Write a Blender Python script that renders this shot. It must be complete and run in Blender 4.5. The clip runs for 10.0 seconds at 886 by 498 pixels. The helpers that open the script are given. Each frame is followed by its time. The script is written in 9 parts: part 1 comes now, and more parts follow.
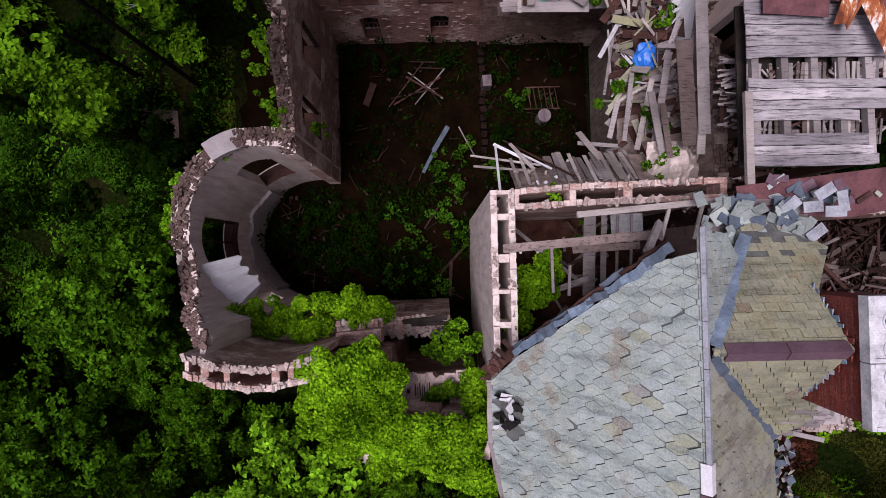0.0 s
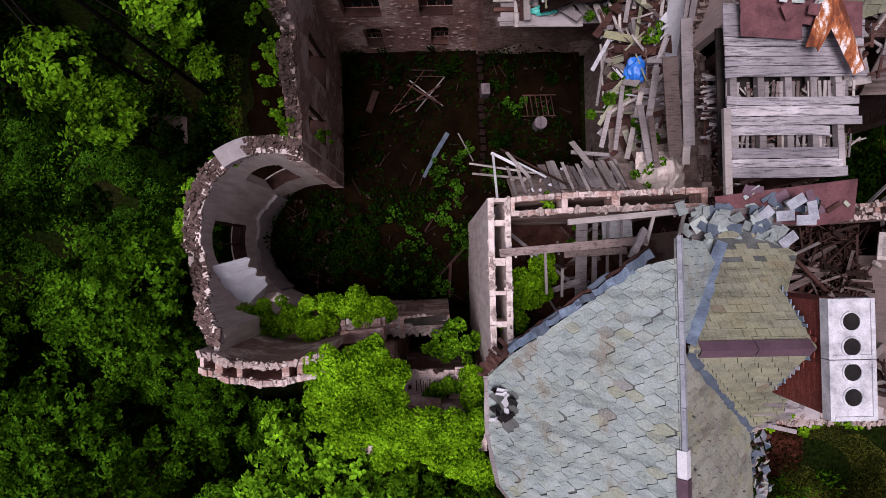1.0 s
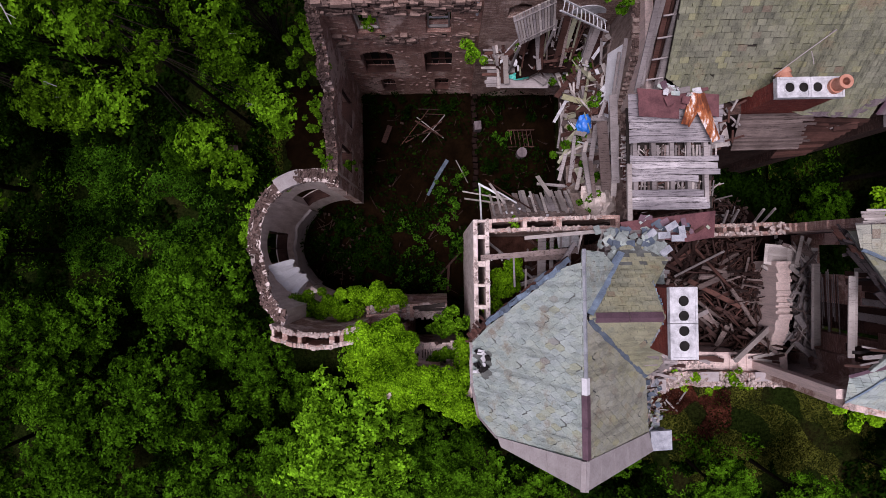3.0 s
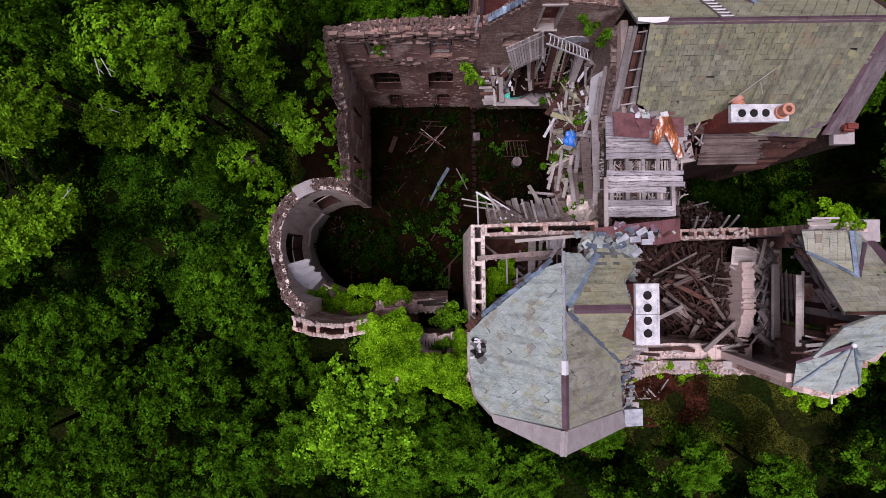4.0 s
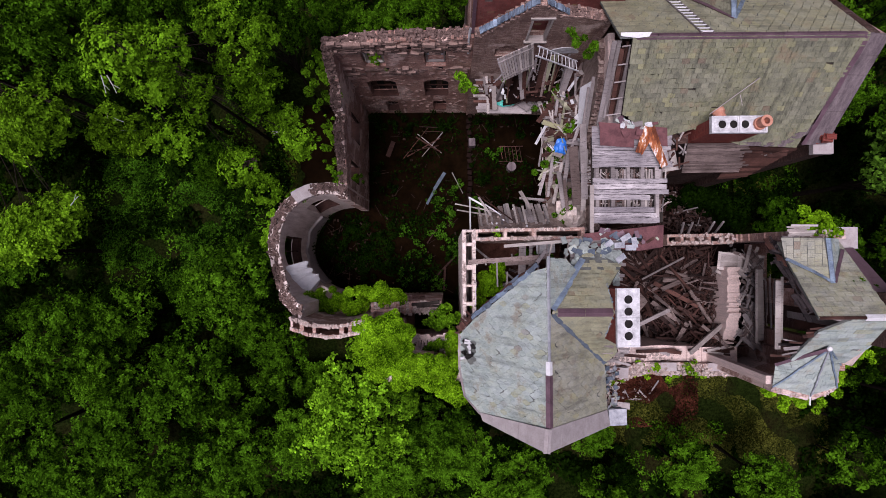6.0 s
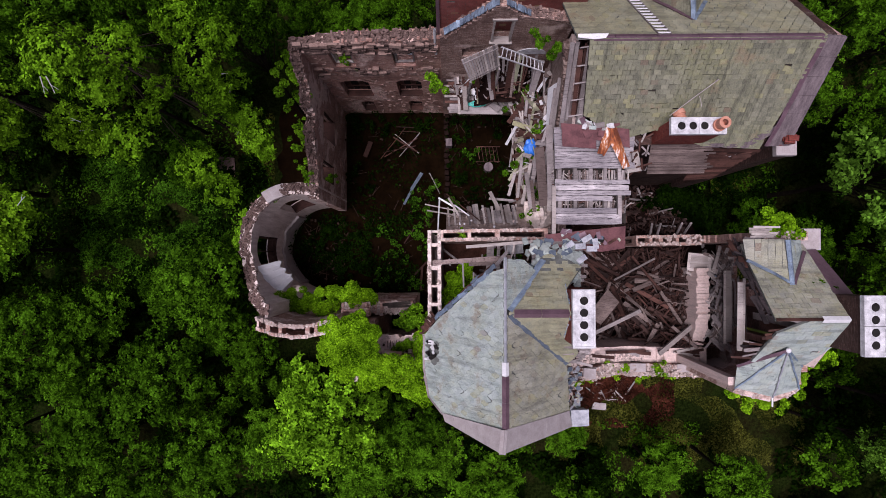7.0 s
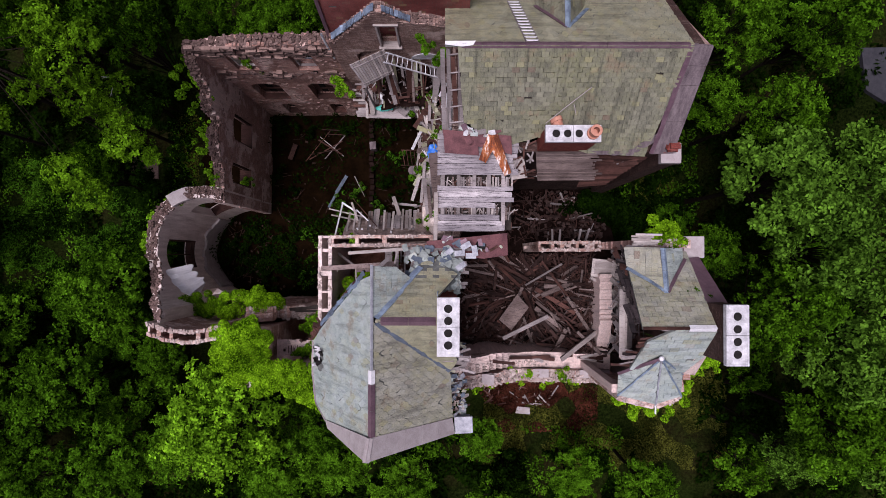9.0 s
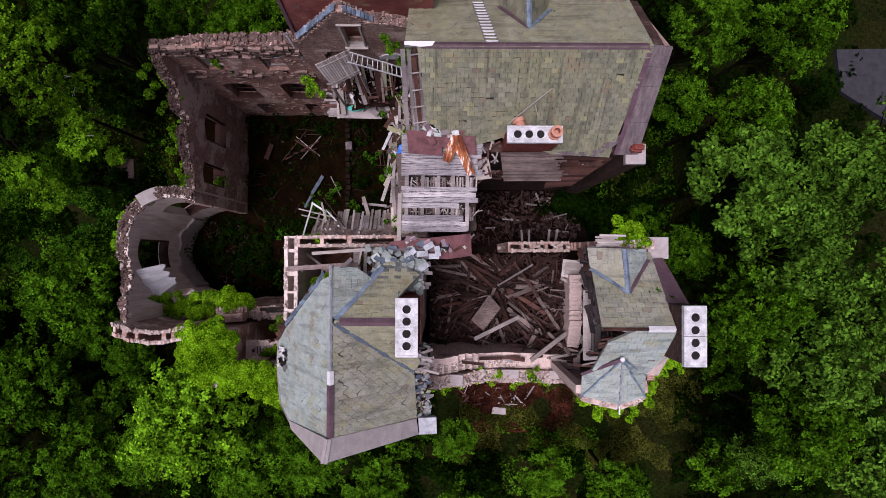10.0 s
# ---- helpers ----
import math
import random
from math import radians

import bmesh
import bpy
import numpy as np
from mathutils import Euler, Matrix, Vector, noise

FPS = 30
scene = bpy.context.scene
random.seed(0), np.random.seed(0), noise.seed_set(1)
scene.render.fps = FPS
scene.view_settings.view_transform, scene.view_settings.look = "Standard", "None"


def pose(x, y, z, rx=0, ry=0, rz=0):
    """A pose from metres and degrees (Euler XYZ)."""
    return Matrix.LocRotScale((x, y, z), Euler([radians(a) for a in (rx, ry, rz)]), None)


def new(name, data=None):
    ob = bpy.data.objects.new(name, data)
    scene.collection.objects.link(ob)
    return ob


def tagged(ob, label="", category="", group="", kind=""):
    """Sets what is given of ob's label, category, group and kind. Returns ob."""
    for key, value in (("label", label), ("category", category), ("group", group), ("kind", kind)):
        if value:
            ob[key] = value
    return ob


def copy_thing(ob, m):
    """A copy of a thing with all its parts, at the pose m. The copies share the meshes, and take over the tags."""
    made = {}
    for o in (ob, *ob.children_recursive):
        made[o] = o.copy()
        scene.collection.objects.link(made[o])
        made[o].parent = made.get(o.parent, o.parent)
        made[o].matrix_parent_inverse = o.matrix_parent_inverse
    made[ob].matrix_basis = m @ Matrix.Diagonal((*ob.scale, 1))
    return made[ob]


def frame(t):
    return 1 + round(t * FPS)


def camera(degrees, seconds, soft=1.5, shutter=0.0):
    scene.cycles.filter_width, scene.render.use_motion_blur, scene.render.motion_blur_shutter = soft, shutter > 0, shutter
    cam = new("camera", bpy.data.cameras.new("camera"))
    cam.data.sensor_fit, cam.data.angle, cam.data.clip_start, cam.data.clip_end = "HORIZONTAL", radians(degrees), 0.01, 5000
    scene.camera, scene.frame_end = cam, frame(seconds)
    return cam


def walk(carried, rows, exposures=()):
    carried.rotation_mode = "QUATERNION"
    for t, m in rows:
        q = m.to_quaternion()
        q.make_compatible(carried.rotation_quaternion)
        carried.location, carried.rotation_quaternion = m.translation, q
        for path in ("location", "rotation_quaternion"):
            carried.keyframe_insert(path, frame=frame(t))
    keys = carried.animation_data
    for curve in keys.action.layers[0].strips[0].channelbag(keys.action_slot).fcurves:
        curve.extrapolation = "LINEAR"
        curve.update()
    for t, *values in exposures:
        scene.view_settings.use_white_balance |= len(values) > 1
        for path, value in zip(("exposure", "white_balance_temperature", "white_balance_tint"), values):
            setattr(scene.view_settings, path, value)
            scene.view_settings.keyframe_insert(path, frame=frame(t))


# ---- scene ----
cam = camera(74.0, 10.0, soft=0.4)
PATH = [
    (0, 0.652, -0.072, 27.601, 0.62, 0.27, -1.39),
    (0.5, 0.645, -0.068, 27.767, 0.65, 0.25, -1.34),
    (1, 0.620, 0.023, 28.567, 0.62, 0.15, -1.22),
    (1.5, 0.612, 0.026, 30.155, 0.65, 0.24, -1.19),
    (2, 0.633, -0.016, 31.852, 0.74, 0.24, -1.05),
    (2.5, 0.705, 0.033, 33.576, 0.81, 0.27, -0.92),
    (3.8, 0.737, 0.168, 38.085, 0.69, 0.35, -0.67),
    (4, 0.735, 0.129, 38.554, 0.76, 0.39, -0.63),
    (4.5, 0.709, 0.114, 39.101, 0.78, 0.43, -0.57),
    (5, 0.699, 0.122, 39.249, 0.80, 0.40, -0.48),
    (5.5, 0.840, 0.216, 39.412, 0.79, 0.54, -0.38),
    (7, 2.822, 0.330, 39.427, 0.72, 0.78, -0.16),
    (7.5, 4.037, 0.371, 39.413, 0.73, 0.73, -0.05),
    (8, 5.268, 0.520, 39.371, 0.62, 0.58, -0.03),
    (8.5, 6.453, 0.617, 39.327, 0.59, 0.42, 0.07),
    (9, 7.400, 0.631, 39.302, 0.63, 0.16, 0.11),
    (9.5, 8.212, 0.647, 39.293, 0.64, 0.07, 0.19),
    (10, 8.738, 0.652, 39.275, 0.64, -0.19, 0.20),
]
EXPOSURE, KELVIN, TINT = 0.77, 6250, 32
walk(cam, [(t, pose(*row)) for t, *row in PATH], [(t, EXPOSURE + d, KELVIN, TINT) for t, d in ((0.0, -0.08), (1.0, -0.15), (2.5, -0.2), (4.0, -0.08), (5.0, -0.05), (10.0, -0.06))])
import colorsys

# ---------------------------------------------------------------- world and light
SUN_EL, SUN_AZ = 77.0, 236.0
world = bpy.data.worlds.new("overcast_sky")
scene.world = world
world.use_nodes = True
wn = world.node_tree
sky = wn.nodes.new("ShaderNodeTexSky")
sky.sky_type, sky.sun_disc = "NISHITA", False
sky.sun_elevation, sky.sun_rotation = radians(SUN_EL), radians(SUN_AZ)
sky.air_density, sky.dust_density, sky.ozone_density = 1.0, 3.0, 1.0
wn.nodes["Background"].inputs["Strength"].default_value = 0.046
grey = wn.nodes.new("ShaderNodeHueSaturation")
grey.inputs["Saturation"].default_value = 0.45
wn.links.new(sky.outputs[0], grey.inputs["Color"])
wn.links.new(grey.outputs[0], wn.nodes["Background"].inputs["Color"])

sun = new("sun", bpy.data.lights.new("sun", "SUN"))
sun.data.energy, sun.data.angle, sun.data.color = 2.15, radians(25), (0.98, 0.975, 0.92)
sun.matrix_world = pose(0, 0, 60, 90 - SUN_EL, 0, 180 - SUN_AZ)


# ---------------------------------------------------------------- materials
def material(name, build):
    m = bpy.data.materials.new(name)
    m.use_nodes = True
    t = m.node_tree
    build(t, t.nodes["Principled BSDF"])
    return m


def node(t, kind, **inputs):
    n = t.nodes.new(kind)
    for key, value in inputs.items():
        n.inputs[key.replace("_", " ")].default_value = value
    return n


def ramp(t, fac, *stops):
    n = t.nodes.new("ShaderNodeValToRGB")
    e = n.color_ramp.elements
    while len(e) < len(stops):
        e.new(0.5)
    for el, (p, c) in zip(e, stops):
        el.position, el.color = p, (*c, 1)
    t.links.new(fac, n.inputs[0])
    return n.outputs[0]


def mix(t, fac, a, b, blend="MIX"):
    n = t.nodes.new("ShaderNodeMix")
    n.data_type, n.blend_type = "RGBA", blend
    for sock, v in ((n.inputs[0], fac), (n.inputs[6], a), (n.inputs[7], b)):
        if isinstance(v, (int, float)):
            sock.default_value = v
        elif isinstance(v, tuple):
            sock.default_value = (*v, 1)
        else:
            t.links.new(v, sock)
    return n.outputs[2]


def noise_tex(t, scale, detail=4.0, rough=0.6, vec=None, stretch=None):
    n = node(t, "ShaderNodeTexNoise", Scale=scale, Detail=detail, Roughness=rough)
    if vec is None:
        vec = t.nodes.new("ShaderNodeNewGeometry").outputs["Position"]
    if stretch:
        mp = t.nodes.new("ShaderNodeMapping")
        mp.inputs["Scale"].default_value = stretch
        t.links.new(vec, mp.inputs[0])
        vec = mp.outputs[0]
    t.links.new(vec, n.inputs["Vector"])
    return n.outputs["Fac"]


def bump(t, bsdf, height, strength=0.5, distance=0.02):
    n = node(t, "ShaderNodeBump", Strength=strength, Distance=distance)
    t.links.new(height, n.inputs["Height"])
    t.links.new(n.outputs[0], bsdf.inputs["Normal"])


def uv_of(t):
    return t.nodes.new("ShaderNodeTexCoord").outputs["UV"]


def rnd(t):
    return t.nodes.new("ShaderNodeObjectInfo").outputs["Random"]


def island(t):
    return t.nodes.new("ShaderNodeNewGeometry").outputs["Random Per Island"]


def brick_mat(name, c1, c2, mortar, stain, plaster=None, amount=0.5):
    def build(t, b):
        uv = uv_of(t)
        br = node(t, "ShaderNodeTexBrick", Scale=1.0, Color1=(*c1, 1), Color2=(*c2, 1), Mortar=(*mortar, 1))
        br.inputs["Mortar Size"].default_value = 0.008
        br.inputs["Brick Width"].default_value = 0.22
        br.inputs["Row Height"].default_value = 0.075
        br.inputs["Bias"].default_value = -0.1
        t.links.new(uv, br.inputs["Vector"])
        course = noise_tex(t, 1.9, 7, 0.78, uv, (1.3, 5.5, 1.0))
        col = mix(t, ramp(t, course, (0.40, (0, 0, 0)), (0.56, (0.8, 0.8, 0.8))), br.outputs["Color"], tuple(0.5 * v for v in c1))
        pale = ramp(t, noise_tex(t, 2.6, 7, 0.78, uv, (0.9, 2.6, 1.0)), (0.58, (0, 0, 0)), (0.66, (0.8, 0.8, 0.8)))
        col = mix(t, pale, col, mortar)
        dirt = ramp(t, noise_tex(t, 0.8, 8, 0.7, stretch=(1, 1, 0.7)), (0.46, (0, 0, 0)), (0.62, (0.7, 0.7, 0.7)))
        col = mix(t, dirt, col, stain)
        runs = ramp(t, noise_tex(t, 2.4, 7, 0.75, stretch=(1.6, 1.6, 0.22)), (0.52, (0, 0, 0)), (0.66, (0.5, 0.5, 0.5)))
        col = mix(t, runs, col, tuple(0.6 * v for v in stain))
        fine = noise_tex(t, 22, 5, 0.75)
        col = mix(t, ramp(t, fine, (0.38, (0.7, 0.7, 0.7)), (0.52, (0, 0, 0))), col, tuple(0.35 * v for v in c1))
        if plaster:
            patch = ramp(t, noise_tex(t, 0.55, 8, 0.65), (amount - 0.03, (0, 0, 0)), (amount + 0.03, (1, 1, 1)))
            streak = noise_tex(t, 3.0, 5, 0.7, stretch=(2.5, 2.5, 0.25))
            pl = ramp(t, streak, (0.3, tuple(0.7 * v for v in plaster)), (0.62, plaster))
            pl = mix(t, ramp(t, fine, (0.36, (0.5, 0.5, 0.5)), (0.5, (0, 0, 0))), pl, tuple(0.4 * v for v in plaster))
            col = mix(t, patch, col, pl)
        t.links.new(col, b.inputs["Base Color"])
        b.inputs["Roughness"].default_value = 0.95
        b.inputs["Specular IOR Level"].default_value = 0.15
        h = mix(t, 0.4, br.outputs["Fac"], fine)
        bump(t, b, h, 0.8, -0.03)
    return material(name, build)


def wood_mat(name, dark, light, along=(0.6, 9, 9), rough=0.8, per="object", split=0.41):
    def build(t, b):
        g = t.nodes.new("ShaderNodeTexCoord").outputs["Object"]
        grain = noise_tex(t, 3.0, 8, 0.75, g, along)
        fine = noise_tex(t, 16.0, 4, 0.7, g, along)
        tone = rnd(t) if per == "object" else island(t)
        col = ramp(t, grain, (0.3, dark), (0.72, light))
        col = mix(t, 0.5, col, ramp(t, fine, (0.35, tuple(0.5 * v for v in dark)), (0.7, light)))
        col = mix(t, 0.55, col, ramp(t, tone, (0.0, tuple(0.55 * v for v in dark)), (1.0, tuple(min(1, 1.1 * v) for v in light))))
        blot = ramp(t, noise_tex(t, 0.7, 5, 0.6), (0.4, (0, 0, 0)), (0.75, (1, 1, 1)))
        col = mix(t, blot, col, tuple(0.6 * v for v in dark))
        crack = ramp(t, noise_tex(t, 2.2, 9, 0.8, g, along), (split - 0.05, (0.9, 0.9, 0.9)), (split + 0.05, (0, 0, 0)))
        col = mix(t, crack, col, tuple(0.28 * v for v in dark))
        t.links.new(col, b.inputs["Base Color"])
        b.inputs["Roughness"].default_value = rough
        b.inputs["Specular IOR Level"].default_value = 0.2
        bump(t, b, fine, 0.8, 0.012)
    return material(name, build)


def slate_mat(name, tones, moss, moss_amount=0.5, per="object", rough=0.55, run=(0.35, 2.6, 0.35)):
    def build(t, b):
        tone = rnd(t) if per == "object" else island(t)
        col = ramp(t, tone, *[(i / (len(tones) - 1), c) for i, c in enumerate(tones)])
        cloud = noise_tex(t, 2.2, 6, 0.65)
        col = mix(t, 0.45, col, ramp(t, cloud, (0.3, tuple(0.55 * v for v in tones[0])), (0.7, tuple(min(1, 1.3 * v) for v in tones[-1]))))
        m = ramp(t, noise_tex(t, 0.55, 7, 0.7), (moss_amount - 0.1, (0, 0, 0)), (moss_amount + 0.16, (1, 1, 1)))
        m2 = mix(t, 1.0, m, ramp(t, noise_tex(t, 6, 4, 0.7), (0.3, (0, 0, 0)), (0.65, (1, 1, 1))), "MULTIPLY")
        col = mix(t, m2, col, moss)
        odd = t.nodes.new("ShaderNodeMath")
        odd.operation, odd.inputs[1].default_value = "MULTIPLY", 23.0
        t.links.new(tone, odd.inputs[0])
        part_of = t.nodes.new("ShaderNodeMath")
        part_of.operation = "FRACT"
        t.links.new(odd.outputs[0], part_of.inputs[0])
        col = mix(t, ramp(t, part_of.outputs[0], (0.945, (0, 0, 0)), (0.965, (0.6, 0.6, 0.6))), col, (0.34, 0.33, 0.16))
        col = mix(t, ramp(t, part_of.outputs[0], (0.0, (0.7, 0.7, 0.7)), (0.035, (0, 0, 0))), col, (0.20, 0.12, 0.09))
        rust = ramp(t, noise_tex(t, 1.1, 6, 0.7), (0.57, (0, 0, 0)), (0.66, (0.7, 0.7, 0.7)))
        col = mix(t, rust, col, (0.22, 0.15, 0.095))
        streak = ramp(t, noise_tex(t, 1.3, 6, 0.7, stretch=run), (0.50, (0, 0, 0)), (0.66, (0.75, 0.75, 0.75)))
        col = mix(t, streak, col, tuple(0.4 * v for v in tones[0]))
        fine = noise_tex(t, 25, 5, 0.7)
        col = mix(t, 0.3, col, ramp(t, fine, (0.35, (0.02, 0.02, 0.02)), (0.65, tuple(tones[-1]))))
        t.links.new(col, b.inputs["Base Color"])
        b.inputs["Roughness"].default_value = rough
        b.inputs["Specular IOR Level"].default_value = 0.25
        bump(t, b, fine, 0.4, 0.01)
    return material(name, build)


def plain_mat(name, c1, c2, scale=3.0, rough=0.7, metal=0.0, strength=0.3, stretch=None):
    def build(t, b):
        a = noise_tex(t, scale, 7, 0.65, stretch=stretch)
        f = noise_tex(t, scale * 9, 4, 0.7)
        col = ramp(t, a, (0.32, c1), (0.68, c2))
        col = mix(t, 0.3, col, ramp(t, f, (0.3, tuple(0.5 * v for v in c1)), (0.7, c2)))
        t.links.new(col, b.inputs["Base Color"])
        b.inputs["Roughness"].default_value, b.inputs["Metallic"].default_value = rough, metal
        b.inputs["Specular IOR Level"].default_value = 0.5 if rough < 0.7 else (0.15 if rough < 0.9 else 0.0)
        bump(t, b, f, strength, 0.015)
    return material(name, build)


def leaf_mat(name, dark, light, per_object=0.5):
    def build(t, b):
        mid = tuple(0.72 * d + 0.28 * l for d, l in zip(dark, light))
        col = ramp(t, island(t), (0.0, tuple(0.5 * v for v in dark)), (0.5, mid), (1.0, tuple(1.25 * v for v in light)))
        o = ramp(t, rnd(t), (0.0, dark), (1.0, light))
        col = mix(t, per_object * 0.3, col, o)
        big = noise_tex(t, 1.9, 3, 0.5)
        col = mix(t, 0.38, col, ramp(t, big, (0.40, tuple(0.6 * v for v in dark)), (0.62, light)))
        wide = noise_tex(t, 0.62, 2, 0.5)
        col = mix(t, 0.8, col, ramp(t, wide, (0.36, (0.44, 0.48, 0.5)), (0.62, (1.3, 1.3, 1.2))), "MULTIPLY")
        t.links.new(col, b.inputs["Base Color"])
        b.inputs["Roughness"].default_value = 0.7
        b.inputs["Specular IOR Level"].default_value = 0.0
        tr = t.nodes.new("ShaderNodeBsdfTranslucent")
        t.links.new(col, tr.inputs["Color"])
        ms = t.nodes.new("ShaderNodeMixShader")
        ms.inputs[0].default_value = 0.22
        out = t.nodes["Material Output"]
        t.links.new(b.outputs[0], ms.inputs[1])
        t.links.new(tr.outputs[0], ms.inputs[2])
        t.links.new(ms.outputs[0], out.inputs["Surface"])
    return material(name, build)


M_BRICK = brick_mat("pink_weathered_brick", (0.54, 0.285, 0.23), (0.70, 0.45, 0.375), (0.73, 0.56, 0.49), (0.17, 0.09, 0.072), (0.74, 0.54, 0.48), 0.56)
M_PLASTER = brick_mat("plaster_over_brick", (0.42, 0.27, 0.24), (0.50, 0.36, 0.32), (0.50, 0.43, 0.40), (0.42, 0.31, 0.275), (0.76, 0.60, 0.555), 0.34)
M_PALE = brick_mat("pale_pink_brick", (0.54, 0.32, 0.265), (0.68, 0.475, 0.405), (0.70, 0.57, 0.51), (0.28, 0.165, 0.14), (0.77, 0.61, 0.555), 0.52)
# deep brown brick, darker than the other walls
M_DARKBRICK = brick_mat("dark_brick", (0.085, 0.045, 0.038), (0.15, 0.085, 0.072), (0.16, 0.115, 0.10), (0.03, 0.018, 0.015))
M_ROUGH = brick_mat("rough_brown_brick", (0.42, 0.25, 0.205), (0.62, 0.43, 0.365), (0.72, 0.58, 0.52), (0.11, 0.062, 0.052), (0.68, 0.52, 0.465), 0.58)
M_RED = brick_mat("red_brick", (0.27, 0.055, 0.04), (0.33, 0.08, 0.06), (0.26, 0.13, 0.11), (0.17, 0.05, 0.045))
def lump_mat(name, dark, mid, light):
    def build(t, b):
        col = ramp(t, island(t), (0.0, dark), (0.5, mid), (1.0, light))
        col = mix(t, 0.35, col, ramp(t, rnd(t), (0.0, dark), (1.0, light)))
        f = noise_tex(t, 18, 5, 0.7)
        col = mix(t, 0.4, col, ramp(t, f, (0.35, tuple(0.3 * v for v in dark)), (0.65, light)))
        t.links.new(col, b.inputs["Base Color"])
        b.inputs["Roughness"].default_value = 0.95
        b.inputs["Specular IOR Level"].default_value = 0.15
        bump(t, b, f, 0.7, 0.02)
    return material(name, build)


M_BLOCK = lump_mat("loose_brick", (0.03, 0.018, 0.015), (0.085, 0.05, 0.043), (0.26, 0.18, 0.16))
# darker version of the loose brick for the yard heap
M_YARDBRICK = lump_mat("dark_fallen_brick", (0.02, 0.012, 0.01), (0.055, 0.032, 0.027), (0.15, 0.10, 0.09))
M_WALLBRICK = lump_mat("weathered_wall_brick", (0.15, 0.09, 0.075), (0.27, 0.175, 0.148), (0.42, 0.30, 0.26))
M_PALEBLOCK = lump_mat("pale_loose_brick", (0.09, 0.055, 0.048), (0.36, 0.25, 0.22), (0.76, 0.66, 0.61))
M_GREYWOOD = wood_mat("grey_weathered_wood", (0.17, 0.145, 0.14), (0.47, 0.42, 0.42))
M_DECKWOOD = wood_mat("silver_grey_deck_wood", (0.25, 0.225, 0.25), (0.70, 0.65, 0.665), split=0.455)
M_OLDSLATE = slate_mat("yellowed_hexagon_slate", [(0.22, 0.23, 0.20), (0.34, 0.34, 0.27), (0.37, 0.39, 0.36), (0.46, 0.45, 0.37)], (0.30, 0.31, 0.15), 0.5)
M_OLDSLATE_J = slate_mat("yellowed_hexagon_slate_rest", [(0.22, 0.23, 0.20), (0.34, 0.34, 0.27), (0.37, 0.39, 0.36), (0.46, 0.45, 0.37)], (0.30, 0.31, 0.15), 0.5, "island")
M_DARKBLUE = plain_mat("dark_blue_grey_paint", (0.05, 0.07, 0.10), (0.13, 0.16, 0.20), 3, 0.8)
M_PALEWOOD = wood_mat("pale_bleached_wood", (0.34, 0.29, 0.27), (0.66, 0.60, 0.57))
M_BROWNWOOD = wood_mat("dark_rotten_wood", (0.020, 0.0075, 0.006), (0.150, 0.070, 0.055))
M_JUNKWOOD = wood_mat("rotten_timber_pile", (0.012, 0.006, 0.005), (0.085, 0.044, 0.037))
M_SLATE = slate_mat("grey_green_hexagon_slate", [(0.27, 0.34, 0.33), (0.36, 0.43, 0.39), (0.40, 0.45, 0.37), (0.39, 0.45, 0.46), (0.48, 0.55, 0.52)], (0.38, 0.37, 0.22), 0.60)
M_SLATE_J = slate_mat("grey_green_hexagon_slate_rest", [(0.27, 0.34, 0.33), (0.36, 0.43, 0.39), (0.40, 0.45, 0.37), (0.39, 0.45, 0.46), (0.48, 0.55, 0.52)], (0.38, 0.37, 0.22), 0.60, "island")
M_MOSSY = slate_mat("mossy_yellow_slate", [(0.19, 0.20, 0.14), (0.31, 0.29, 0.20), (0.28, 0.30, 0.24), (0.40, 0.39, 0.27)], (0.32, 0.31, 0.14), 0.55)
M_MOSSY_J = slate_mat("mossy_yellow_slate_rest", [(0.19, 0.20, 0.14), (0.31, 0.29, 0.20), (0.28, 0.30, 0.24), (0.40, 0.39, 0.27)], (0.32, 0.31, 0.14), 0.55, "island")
M_OLIVE = slate_mat("olive_square_slate", [(0.07, 0.073, 0.055), (0.145, 0.148, 0.108), (0.195, 0.198, 0.142), (0.28, 0.28, 0.205)], (0.22, 0.23, 0.10), 0.5, run=(3.2, 0.22, 0.22))
M_OLIVE_J = slate_mat("olive_square_slate_rest", [(0.07, 0.073, 0.055), (0.145, 0.148, 0.108), (0.195, 0.198, 0.142), (0.28, 0.28, 0.205)], (0.22, 0.23, 0.10), 0.5, "island", run=(3.2, 0.22, 0.22))
M_REDSLATE = slate_mat("red_slate", [(0.16, 0.045, 0.04), (0.22, 0.065, 0.055), (0.27, 0.09, 0.08)], (0.10, 0.05, 0.05), 0.6, "island")
M_BLUE = plain_mat("blue_grey_lead", (0.045, 0.065, 0.11), (0.34, 0.45, 0.58), 3.0, 0.5, 0.3, 0.8)
def rust_build(t, b):
    a = noise_tex(t, 2.4, 7, 0.7, stretch=(2.2, 0.5, 1.0))
    f = noise_tex(t, 14, 5, 0.7)
    col = ramp(t, a, (0.42, (0.12, 0.03, 0.012)), (0.50, (0.34, 0.09, 0.025)), (0.55, (0.46, 0.17, 0.06)), (0.60, (0.80, 0.72, 0.70)))
    col = mix(t, ramp(t, f, (0.36, (0.6, 0.6, 0.6)), (0.5, (0, 0, 0))), col, (0.20, 0.05, 0.02))
    t.links.new(col, b.inputs["Base Color"])
    b.inputs["Roughness"].default_value = 0.85
    bump(t, b, f, 0.5, 0.01)


